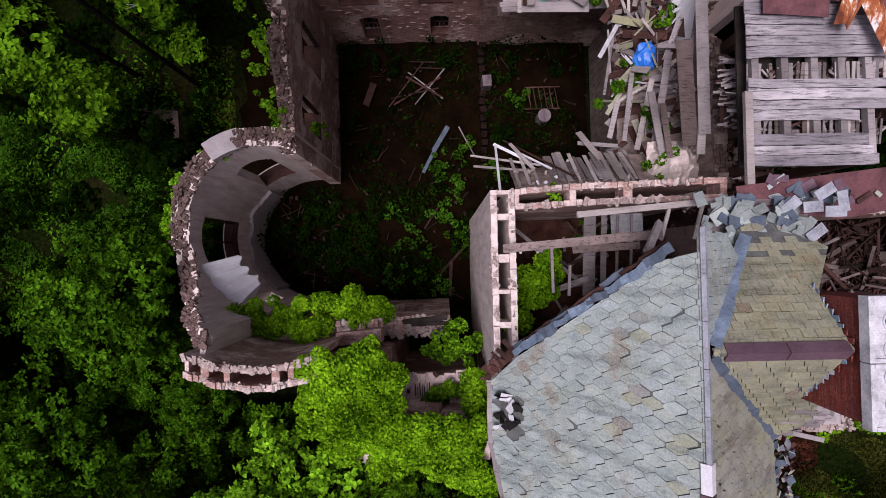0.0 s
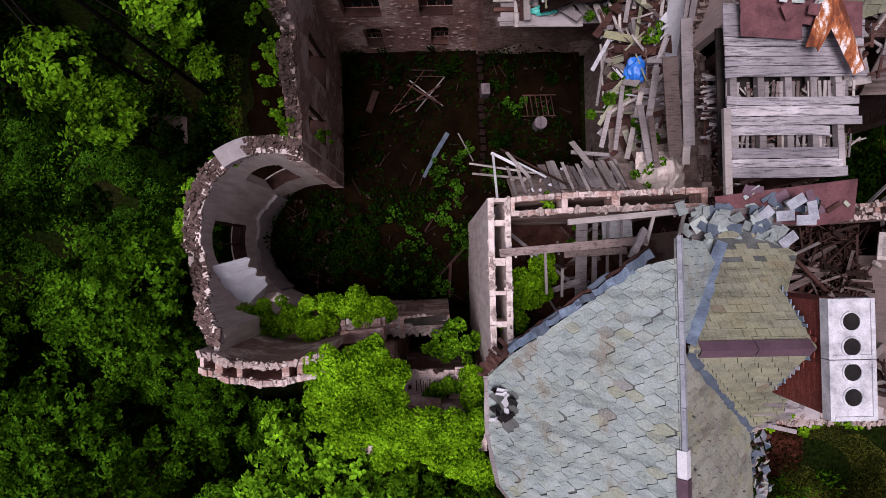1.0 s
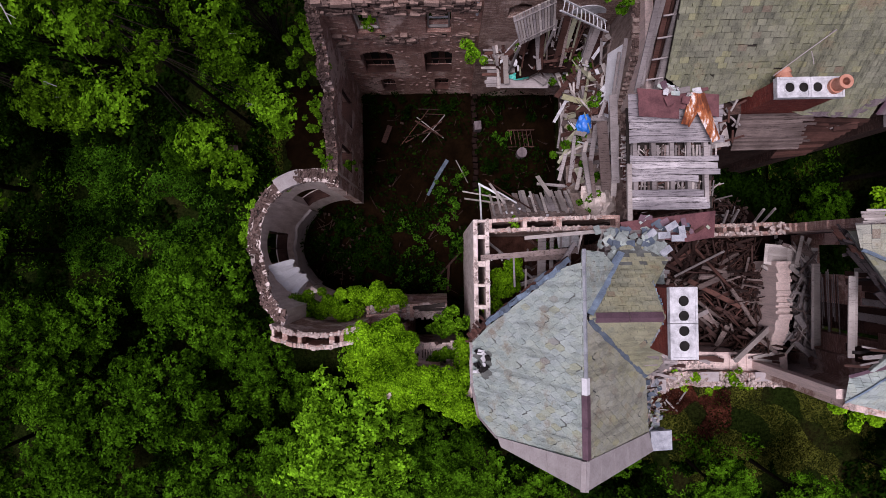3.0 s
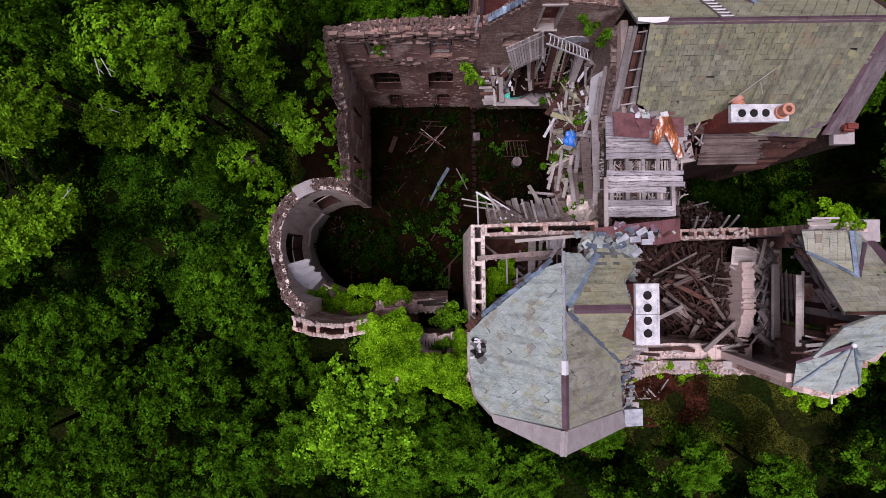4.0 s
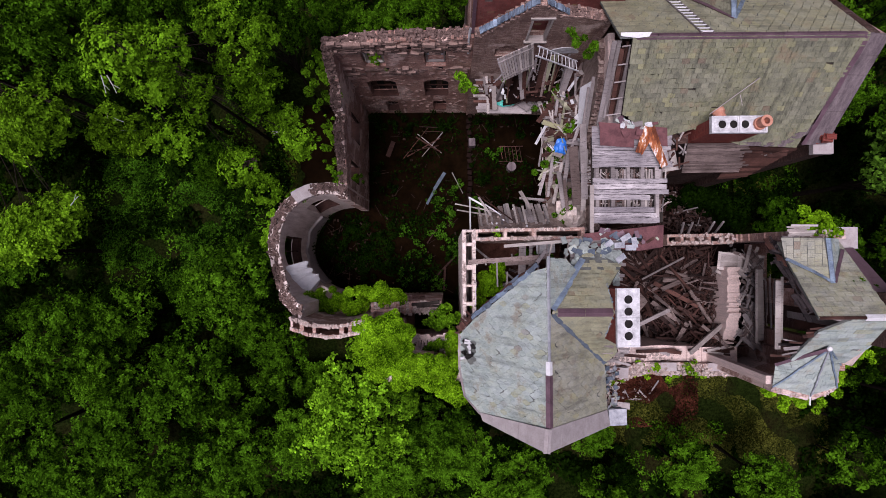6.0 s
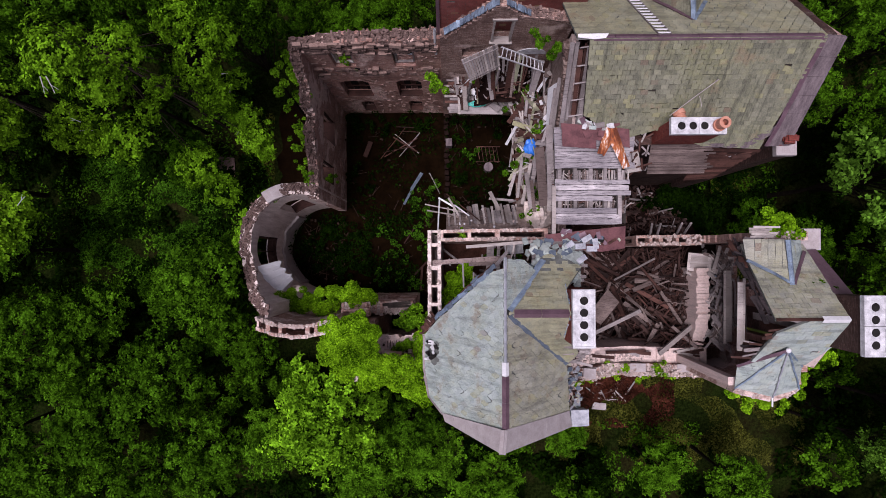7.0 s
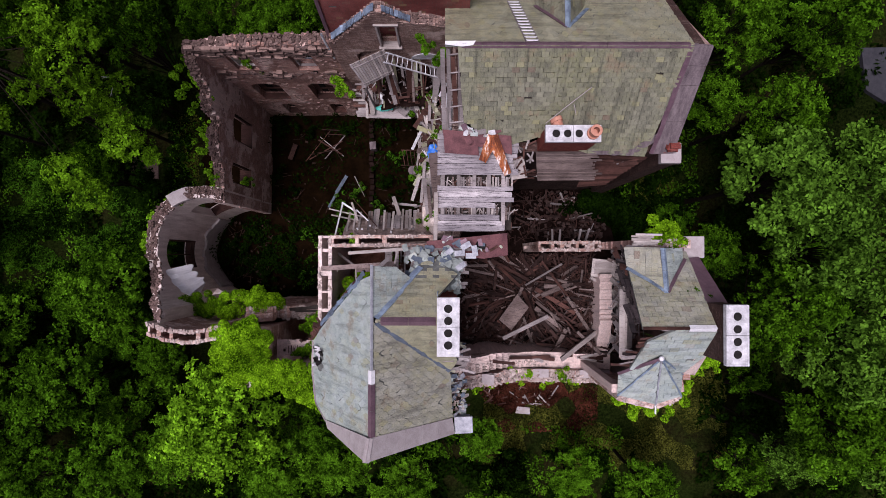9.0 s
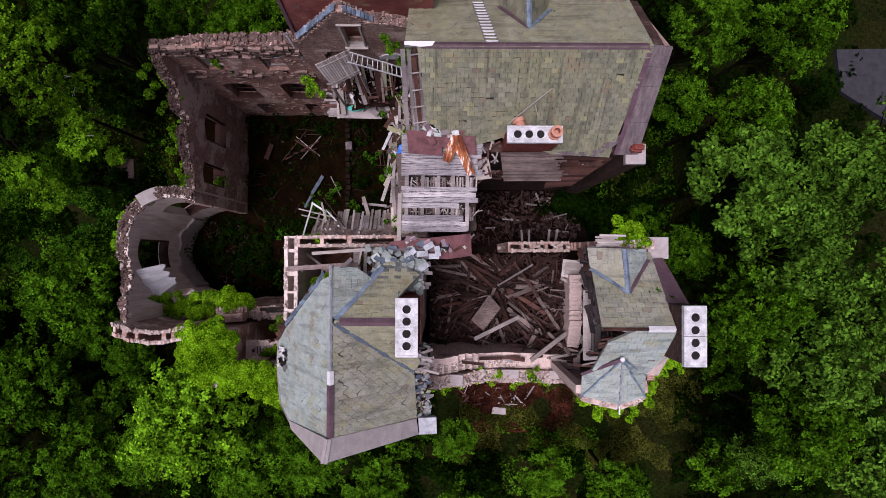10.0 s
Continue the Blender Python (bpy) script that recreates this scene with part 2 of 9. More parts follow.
M_OLDWOOD = wood_mat("mauve_weathered_boards", (0.10, 0.07, 0.064), (0.33, 0.255, 0.235), split=0.44)
M_LEAD = plain_mat("dull_grey_lead", (0.16, 0.17, 0.20), (0.50, 0.52, 0.57), 3.0, 0.6, 0.2, 0.6)
M_PURPLE = plain_mat("purple_painted_metal", (0.10, 0.055, 0.075), (0.20, 0.12, 0.15), 2.0, 0.5, 0.3, 0.2)
M_MAROON = plain_mat("maroon_roofing_sheet", (0.065, 0.028, 0.033), (0.20, 0.085, 0.09), 2.2, 0.7, 0.0, 0.3)
M_RUST = material("rusty_iron", rust_build)
M_CONC = plain_mat("pale_concrete", (0.28, 0.28, 0.30), (0.78, 0.78, 0.81), 3.4, 0.85, 0, 0.8)
M_MAUVE = plain_mat("weathered_mauve_coping", (0.06, 0.045, 0.052), (0.24, 0.195, 0.205), 2.2, 0.8, 0, 0.4, (2.2, 0.5, 0.5))
M_PATCH = plain_mat("bluish_white_plaster", (0.76, 0.78, 0.84), (0.90, 0.91, 0.95), 2.0, 0.85, 0, 0.2)
M_GREYCOPE = plain_mat("grey_weathered_coping", (0.30, 0.26, 0.26), (0.45, 0.41, 0.41), 2.5, 0.8, 0, 0.3)
M_TERRA = plain_mat("terracotta", (0.42, 0.16, 0.10), (0.58, 0.30, 0.22), 4, 0.8, 0, 0.2)
# black of sooty parts, also used for the painted shade of holes and openings
M_SOOT_SHADE = plain_mat("soot", (0.012, 0.011, 0.011), (0.03, 0.028, 0.027), 4, 0.95)
M_WHITE = plain_mat("chalky_white_paint", (0.55, 0.55, 0.58), (0.82, 0.82, 0.85), 3, 0.7)
M_PLASTIC = plain_mat("blue_tarpaulin", (0.01, 0.12, 0.55), (0.03, 0.25, 0.85), 3, 0.4)
M_TEAL = plain_mat("teal_plastic", (0.02, 0.35, 0.30), (0.06, 0.60, 0.50), 3, 0.45)
# near-black soil: the shade of the deep hall is put into its colour
M_LITTER = plain_mat("shade_dark_litter_soil", (0.002, 0.0013, 0.0006), (0.0125, 0.0066, 0.0032), 1.2, 0.95, 0, 0.8)
# rubble colour lowered to stand in for the shade deep in the court
M_RUBBLE_SHADED = plain_mat("shade_dark_rubble", (0.005, 0.003, 0.0025), (0.026, 0.015, 0.013), 2.0, 0.95, 0, 0.9)
M_RENDER = plain_mat("streaked_pale_plaster", (0.50, 0.40, 0.365), (0.86, 0.76, 0.72), 1.6, 0.9, 0, 0.5, (2.5, 2.5, 0.35))
M_EARTH = plain_mat("pinkish_plaster_earth", (0.09, 0.065, 0.056), (0.42, 0.33, 0.29), 3.2, 0.95, 0, 0.9)
M_HEAP = plain_mat("beige_fallen_plaster", (0.44, 0.36, 0.32), (0.78, 0.68, 0.63), 3.6, 0.95, 0, 0.9)
M_REDEARTH = plain_mat("reddish_rubble", (0.020, 0.009, 0.006), (0.10, 0.046, 0.034), 2.6, 0.95, 0, 0.9)
M_REDWOOD = wood_mat("reddish_rotten_boards", (0.03, 0.014, 0.010), (0.16, 0.085, 0.068), split=0.44)
M_SCRAP = plain_mat("grey_green_broken_slate", (0.11, 0.135, 0.13), (0.31, 0.35, 0.335), 2.4, 0.8, 0, 0.5)
# blackish mauve wood of the east roof's torn edge
M_DARKBOARD = wood_mat("blackish_roof_boards", (0.012, 0.010, 0.011), (0.085, 0.065, 0.068), split=0.44)
M_STAINED = plain_mat("stained_brown_plaster", (0.10, 0.07, 0.06), (0.40, 0.31, 0.275), 2.2, 0.95, 0, 0.8, (2.5, 2.5, 0.6))
M_ASPHALT = plain_mat("asphalt", (0.03, 0.03, 0.036), (0.055, 0.055, 0.062), 2.0, 0.9)
M_LEAF = leaf_mat("tree_leaves", (0.002, 0.012, 0.0005), (0.096, 0.255, 0.009))
M_LEAFB = leaf_mat("bright_tree_leaves", (0.010, 0.055, 0.001), (0.250, 0.560, 0.018))
M_LEAFC = leaf_mat("yellow_green_leaves", (0.003, 0.016, 0.0008), (0.150, 0.345, 0.010))
M_LEAFY = leaf_mat("sunlit_yellow_leaves", (0.004, 0.020, 0.001), (0.200, 0.430, 0.013))
M_LEAFK = leaf_mat("deep_green_leaves", (0.002, 0.008, 0.0005), (0.070, 0.195, 0.007))
M_LEAFD = leaf_mat("silvery_green_leaves", (0.002, 0.011, 0.0008), (0.135, 0.310, 0.028))
M_IVY = leaf_mat("bright_ivy_leaves", (0.014, 0.065, 0.001), (0.270, 0.560, 0.010))
# far darker than real leaves: shade below the trees and walls is coloured in
M_SHRUB_SHADED = leaf_mat("shade_dark_undergrowth_leaves", (0.001, 0.004, 0.0005), (0.010, 0.028, 0.002))
M_DEADWOOD = plain_mat("bleached_dead_wood", (0.22, 0.21, 0.20), (0.48, 0.47, 0.45), 6, 0.9)
M_HALLBUSH = leaf_mat("shaded_bush_leaves", (0.005, 0.019, 0.001), (0.072, 0.210, 0.012))
M_REDLEAF = leaf_mat("red_leaf_litter", (0.018, 0.006, 0.004), (0.105, 0.034, 0.022))
# bark lowered in colour for the shade that hides the trunks
M_BARK = plain_mat("shade_dark_bark", (0.008, 0.006, 0.005), (0.026, 0.021, 0.017), 6, 0.95, 0, 0.8)


M_UNDER = plain_mat("grimy_slate_bed", (0.07, 0.075, 0.07), (0.20, 0.21, 0.20), 3, 0.95)
M_DECK = plain_mat("dark_roof_boards", (0.018, 0.015, 0.014), (0.06, 0.05, 0.045), 3, 0.95)


def ground_build(t, b):
    # tones lowered so the colour carries the shade between the trees
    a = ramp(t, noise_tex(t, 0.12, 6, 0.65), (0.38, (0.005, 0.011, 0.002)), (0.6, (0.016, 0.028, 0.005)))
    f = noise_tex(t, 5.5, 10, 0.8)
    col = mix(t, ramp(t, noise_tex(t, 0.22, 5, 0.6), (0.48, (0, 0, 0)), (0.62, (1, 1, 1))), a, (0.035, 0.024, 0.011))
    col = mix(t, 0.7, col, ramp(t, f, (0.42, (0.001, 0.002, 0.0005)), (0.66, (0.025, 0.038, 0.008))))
    t.links.new(col, b.inputs["Base Color"])
    b.inputs["Roughness"].default_value = 0.95
    b.inputs["Specular IOR Level"].default_value = 0.0
    bump(t, b, f, 1.0, 0.15)


M_GROUND = material("rough_grass_ground", ground_build)


# ---------------------------------------------------------------- builders
def thing(name, label, category, group="", kind="", at=(0, 0, 0)):
    ob = new(name)
    ob.location = at
    ob.empty_display_size = 0.2
    return tagged(ob, label, category, group, kind)


def mesh_of(bm, name, mat, smooth=False):
    me = bpy.data.meshes.new(name)
    bm.to_mesh(me)
    bm.free()
    me.materials.append(mat)
    if smooth:
        me.shade_smooth()
    return me


def part(name, bm, mat, parent=None, label="", kind="", smooth=False):
    """A bmesh in world coordinates as one mesh object, under a thing or part."""
    ob = new(name, mesh_of(bm, name, mat, smooth) if isinstance(bm, bmesh.types.BMesh) else bm)
    if parent is not None:
        ob.parent = parent
        p = parent
        off = Vector((0, 0, 0))
        while p is not None:
            off += p.location
            p = p.parent
        ob.location = -off
    return tagged(ob, label, kind=kind)


def single(name, bm, mat, label, category, group="", kind="", smooth=False):
    ob = new(name, mesh_of(bm, name, mat, smooth))
    return tagged(ob, label, category, group, kind)


def hexa(bm, a, b, uv=None, us=(0, 0, 0, 0)):
    """A solid from a bottom and a top quad (four points each, counterclockwise from above)."""
    lay = bm.loops.layers.uv.verify()
    va, vb = [bm.verts.new(p) for p in a], [bm.verts.new(p) for p in b]
    fs = [bm.faces.new(va[::-1]), bm.faces.new(vb)]
    for i in range(4):
        j = (i + 1) % 4
        fs.append(bm.faces.new((va[i], va[j], vb[j], vb[i])))
    for f in fs:
        f.normal_update()
        n = f.normal
        for lp in f.loops:
            c = lp.vert.co
            if abs(n.z) > 0.7:
                lp[lay].uv = (c.x, c.y)
            elif abs(n.x) > abs(n.y):
                lp[lay].uv = (c.y, c.z)
            else:
                lp[lay].uv = (c.x, c.z)
    return fs


def box(bm, c, size, rot=None):
    """A box about c, with size (x, y, z), turned by the matrix rot."""
    h = [s / 2 for s in size]
    r = rot or Matrix.Identity(3)
    pts = [Vector(c) + r @ Vector((sx * h[0], sy * h[1], sz * h[2])) for sz in (-1, 1) for sx, sy in ((-1, -1), (1, -1), (1, 1), (-1, 1))]
    return hexa(bm, pts[:4], pts[4:])


def turn(rx=0, ry=0, rz=0):
    return Euler([radians(v) for v in (rx, ry, rz)]).to_matrix()


def plank_between(bm, a, b, width, thick, roll=0.0):
    """A board from a to b."""
    a, b = Vector(a), Vector(b)
    d = b - a
    r = d.to_track_quat("X", "Z").to_matrix() @ turn(roll)
    return box(bm, (a + b) / 2, (d.length, width, thick), r)


def slab(bm, pts, thick):
    """A plate whose upper face is the polygon pts and which goes thick metres down its normal."""
    v = [Vector(p) for p in pts]
    n = (v[1] - v[0]).cross(v[2] - v[0]).normalized()
    if n.z < 0:
        v.reverse()
        n = -n
    lay = bm.loops.layers.uv.verify()
    top = [bm.verts.new(p) for p in v]
    bot = [bm.verts.new(p - n * thick) for p in v]
    fs = [bm.faces.new(top), bm.faces.new(bot[::-1])]
    for i in range(len(v)):
        j = (i + 1) % len(v)
        fs.append(bm.faces.new((top[j], top[i], bot[i], bot[j])))
    for f in fs:
        for lp in f.loops:
            lp[lay].uv = (lp.vert.co.x, lp.vert.co.y + lp.vert.co.z)
    return fs


def disc_ring(bm, c, r_out, r_in, z0, z1, seg=20):
    """A ring wall (pipe) with a hole, standing on z0."""
    rings = []
    for r, z in ((r_out, z0), (r_out, z1), (r_in, z1), (r_in, z0)):
        rings.append([bm.verts.new((c[0] + r * math.cos(2 * math.pi * i / seg), c[1] + r * math.sin(2 * math.pi * i / seg), z)) for i in range(seg)])
    for k in range(4):
        a, b = rings[k], rings[(k + 1) % 4]
        for i in range(seg):
            j = (i + 1) % seg
            bm.faces.new((a[i], a[j], b[j], b[i]))


def inside(p, poly):
    hit = False
    for (x1, y1), (x2, y2) in zip(poly, poly[1:] + poly[:1]):
        if (y1 > p[1]) != (y2 > p[1]) and p[0] < (x2 - x1) * (p[1] - y1) / (y2 - y1) + x1:
            hit = not hit
    return hit


def line_path(p0, p1):
    """A straight wall path: run -> point, normal to the left."""
    a, b = Vector((*p0, 0)), Vector((*p1, 0))
    d = (b - a).normalized()
    return (lambda s: a + d * s), (lambda s: Vector((-d.y, d.x, 0))), (b - a).length


def arc_path(c, r, a0, a1):
    """An arc about c from angle a0 to a1 in degrees; the normal points outward."""
    sgn = 1 if a1 > a0 else -1

    def at(s):
        a = radians(a0) + sgn * s / r
        return Vector((c[0] + r * math.cos(a), c[1] + r * math.sin(a), 0))

    def nor(s):
        a = radians(a0) + sgn * s / r
        return Vector((math.cos(a), math.sin(a), 0))
    return at, nor, abs(radians(a1 - a0)) * r


def wall_columns(path, thick, z0, top, openings=(), ds=0.13, rag=0.12, seed=1, step=0.075):
    """A masonry wall made of narrow upright strips: top(s) gives its height along the run, each opening is
    (s0, s1, z0, z1, rise of its arch). thick goes to the normal's side."""
    at, nor, length = path
    rng = random.Random(seed)
    bm = bmesh.new()
    cuts = {0.0, length}
    for o in openings:
        n = 6 if o[4] else 1
        for i in range(n + 1):
            cuts.add(min(max(o[0] + (o[1] - o[0]) * i / n, 0), length))
    base = sorted(cuts)
    cuts = []
    for a, b in zip(base, base[1:]):
        n = max(1, round((b - a) / ds))
        cuts += [a + (b - a) * i / n for i in range(n)]
    cuts.append(length)
    for a, b in zip(cuts, cuts[1:]):
        if b - a < 1e-4:
            continue
        m = (a + b) / 2
        zt = top(m) + rng.uniform(-rag, rag)
        zt = round(zt / step) * step
        spans = [(z0, zt)]
        for s0, s1, b0, b1, rise in openings:
            if s0 - 1e-6 <= m <= s1 + 1e-6:
                u = abs(2 * (m - s0) / (s1 - s0) - 1)
                head = b1 - rise * (1 - math.sqrt(max(0, 1 - u * u)))
                nxt = []
                for lo, hi in spans:
                    if head <= lo or b0 >= hi:
                        nxt.append((lo, hi))
                    else:
                        if b0 > lo:
                            nxt.append((lo, b0))
                        if head < hi:
                            nxt.append((head, hi))
                spans = nxt
        pa, pb, na, nb = at(a), at(b), nor(a), nor(b)
        for lo, hi in spans:
            if hi - lo < 0.02:
                continue
            jit = [rng.uniform(-0.002, 0.002) for _ in range(2)]
            q = [pa - na * jit[0], pb - nb * jit[0], pb + nb * (thick + jit[1]), pa + na * (thick + jit[1])]
            if (q[1] - q[0]).cross(q[2] - q[0]).z < 0:
                q = [q[0], q[3], q[2], q[1]]
            fs = hexa(bm, [p + Vector((0, 0, lo)) for p in q], [p + Vector((0, 0, hi)) for p in q])
            lay = bm.loops.layers.uv.verify()
            for f in fs[2:]:
                for lp in f.loops:
                    c = lp.vert.co
                    near_a = min((c.xy - pa.xy).length, (c.xy - (pa + na * thick).xy).length)
                    near_b = min((c.xy - pb.xy).length, (c.xy - (pb + nb * thick).xy).length)
                    lp[lay].uv = (a if near_a < near_b else b, c.z)
                f.normal_update()
                if abs(f.normal.dot((pb - pa).normalized())) > 0.7:
                    for lp in f.loops:
                        c = lp.vert.co
                        lp[lay].uv = ((c.xy - pa.xy).length, c.z)
    return bm


PIECES = {}


def brick_piece(mat, size=(0.21, 0.10, 0.065)):
    key = (mat.name, size)
    if key not in PIECES:
        bm = bmesh.new()
        box(bm, (0, 0, 0), size)
        for v in bm.verts:
            v.co *= 1 + 0.06 * math.sin(v.co.x * 91 + v.co.y * 57 + v.co.z * 33)
        PIECES[key] = mesh_of(bm, "brick", mat)
    return PIECES[key]


def put_piece(name, mesh, parent, m):
    ob = new(name, mesh)
    ob.parent = parent
    ob.matrix_basis = Matrix.Translation(-parent.location) @ m
    return ob


def brick_rubble_top(parent, path, thick, top, mat, count, seed, spread=1.0):
    """Loose and broken bricks along a ruined wall's head."""
    at, nor, length = path
    rng = random.Random(seed)
    for i in range(count):
        s = rng.uniform(0.05, length - 0.05)
        w = rng.uniform(0.12, max(0.13, thick - 0.12)) * spread
        p = at(s) + nor(s) * w
        z = top(s) + rng.uniform(0.0, 0.10)
        put_piece("brick", brick_piece(mat), parent, Matrix.Translation((p.x, p.y, z)) @ turn(rng.gauss(0, 7), rng.gauss(0, 9), rng.uniform(0, 180)).to_4x4())


def rubble_cap(parent, path, thick, top, mat, per_metre, seed, size=(0.19, 0.10, 0.07)):
    """The broken head of a wall: bricks and brick ends, most of them still lying along or across its courses."""
    at, nor, length = path
    rg = random.Random(seed)
    verts, faces = [], []
    box_faces = [(0, 3, 2, 1), (4, 5, 6, 7), (0, 1, 5, 4), (1, 2, 6, 5), (2, 3, 7, 6), (3, 0, 4, 7)]
    for _ in range(int(length * per_metre)):
        s_ = rg.uniform(0.03, length - 0.03)
        high = noise.noise((s_ * 2.1, seed * 1.7, 0))
        p = at(s_) + nor(s_) * rg.uniform(0.02, thick - 0.02) + Vector((0, 0, top(s_) + rg.uniform(-0.1, 0.04) + 0.12 * high))
        n = nor(s_)
        ang = math.degrees(math.atan2(n.y, n.x)) + rg.choice([0, 90, 90]) + rg.gauss(0, 9 if rg.random() < 0.7 else 40)
        r = turn(rg.gauss(0, 7), rg.gauss(0, 7), ang)
        f = rg.choice([0.45, 0.7, 1.0, 1.0, 1.15])
        k = len(verts)
        for sz in (-1, 1):
            for sx, sy in ((-1, -1), (1, -1), (1, 1), (-1, 1)):
                verts.append(p + r @ Vector((sx * size[0] / 2 * f * rg.uniform(0.85, 1.05), sy * size[1] / 2 * min(f, 1) * rg.uniform(0.85, 1.05), sz * size[2] / 2)))
        faces += [tuple(i + k for i in q) for q in box_faces]
    me = bpy.data.meshes.new("rubble")
    me.from_pydata(verts, [], faces)
    me.materials.append(mat)
    part("rubble", me, mat, parent, kind="stuff")


def face_bricks(parent, path, z0, top, openings, count, mat, seed):
    """Weathered bricks standing proud of a wall's inner face, laid on its courses."""
    at, nor, length = path
    rg = random.Random(seed)
    verts, faces = [], []
    for _ in range(count):
        row = int(rg.uniform(z0, top(length / 2) - 0.2) / 0.075)
        s_ = (int(rg.uniform(0.1, length - 0.15) / 0.23) + 0.5 * (row % 2)) * 0.23
        z = row * 0.075
        if s_ > length - 0.12 or z > top(s_) - 0.15 or noise.noise((s_ * 0.9, z * 1.2, seed)) < rg.uniform(-0.45, 0.3):
            continue
        if any(a - 0.12 < s_ < b + 0.12 and c - 0.05 < z < d + 0.02 for a, b, c, d, e in openings):
            continue
        u, n = (at(s_ + 0.05) - at(s_)).normalized(), nor(s_)
        l, h, d = rg.choice([0.1, 0.2, 0.2]) / 2, rg.uniform(0.05, 0.07) / 2, rg.uniform(0.008, 0.05)
        p = at(s_) + Vector((0, 0, z))
        k = len(verts)
        for q in (0.02, -d):
            verts += [p + u * a + n * q + Vector((0, 0, b)) for a, b in ((-l, -h), (l, -h), (l, h), (-l, h))]
        faces += [tuple(i + k for i in q) for q in ((4, 5, 6, 7), (0, 1, 5, 4), (1, 2, 6, 5), (2, 3, 7, 6), (3, 0, 4, 7))]
    me = bpy.data.meshes.new("proud_bricks")
    me.from_pydata(verts, [], faces)
    me.materials.append(mat)
    part("proud_bricks", me, mat, parent, kind="stuff")


def tile_shape(kind, pu, pv):
    if kind == "hex":
        return [(0.395 * pu * 0.957, 0), (0.105 * pu * 0.957, 0.959 * pv), (-0.105 * pu * 0.957, 0.959 * pv), (-0.395 * pu * 0.957, 0), (-0.105 * pu * 0.957, -0.959 * pv), (0.105 * pu * 0.957, -0.959 * pv)]
    return [(-0.484 * pu, 0.48 * pv), (-0.484 * pu, -0.46 * pv), (-0.35 * pu, -0.485 * pv), (0.36 * pu, -0.475 * pv), (0.484 * pu, -0.46 * pv), (0.484 * pu, 0.48 * pv)]


def tile_solid(pts, pv, thick, flat=False):
    """Corner points and faces of a slate: its foot stands proud of the course below."""
    lift = lambda v: thick * (0.6 + 2.2 * (0.7 * pv - v) / (1.4 * pv))
    if flat:
        lift = lambda v: thick * (1.0 - 0.5 * v / pv)
    k = len(pts)
    verts = [Vector((u, v, lift(v))) for u, v in pts] + [Vector((u, v, lift(v) - thick)) for u, v in pts]
    faces = [tuple(range(k))] + [((i + 1) % k, i, i + k, (i + 1) % k + k) for i in range(k)]
    return verts, faces


def tile_mesh(kind, pu, pv, thick, mat):
    key = (kind, pu, pv, mat.name)
    if key not in PIECES:
        verts, faces = tile_solid(tile_shape(kind, pu, pv), pv, thick, True)
        me = bpy.data.meshes.new("slate")
        me.from_pydata(verts, [], faces)
        me.materials.append(mat)
        PIECES[key] = me
    return PIECES[key]


def clip(subject, window):
    """The part of a polygon inside a convex window (counterclockwise)."""
    out = list(subject)
    for (ax, ay), (bx, by) in zip(window, window[1:] + window[:1]):
        src, out = out, []
        side = lambda p: (bx - ax) * (p[1] - ay) - (by - ay) * (p[0] - ax)
        for p, q in zip(src, src[1:] + src[:1]):
            sp, sq = side(p), side(q)
            if sp >= 0:
                out.append(p)
            if (sp >= 0) != (sq >= 0):
                f = sp / (sp - sq)
                out.append((p[0] + (q[0] - p[0]) * f, p[1] + (q[1] - p[1]) * f))
        if not out:
            return []
    return out


def area_of(poly):
    return sum(a[0] * b[1] - b[0] * a[1] for a, b in zip(poly, poly[1:] + poly[:1])) / 2


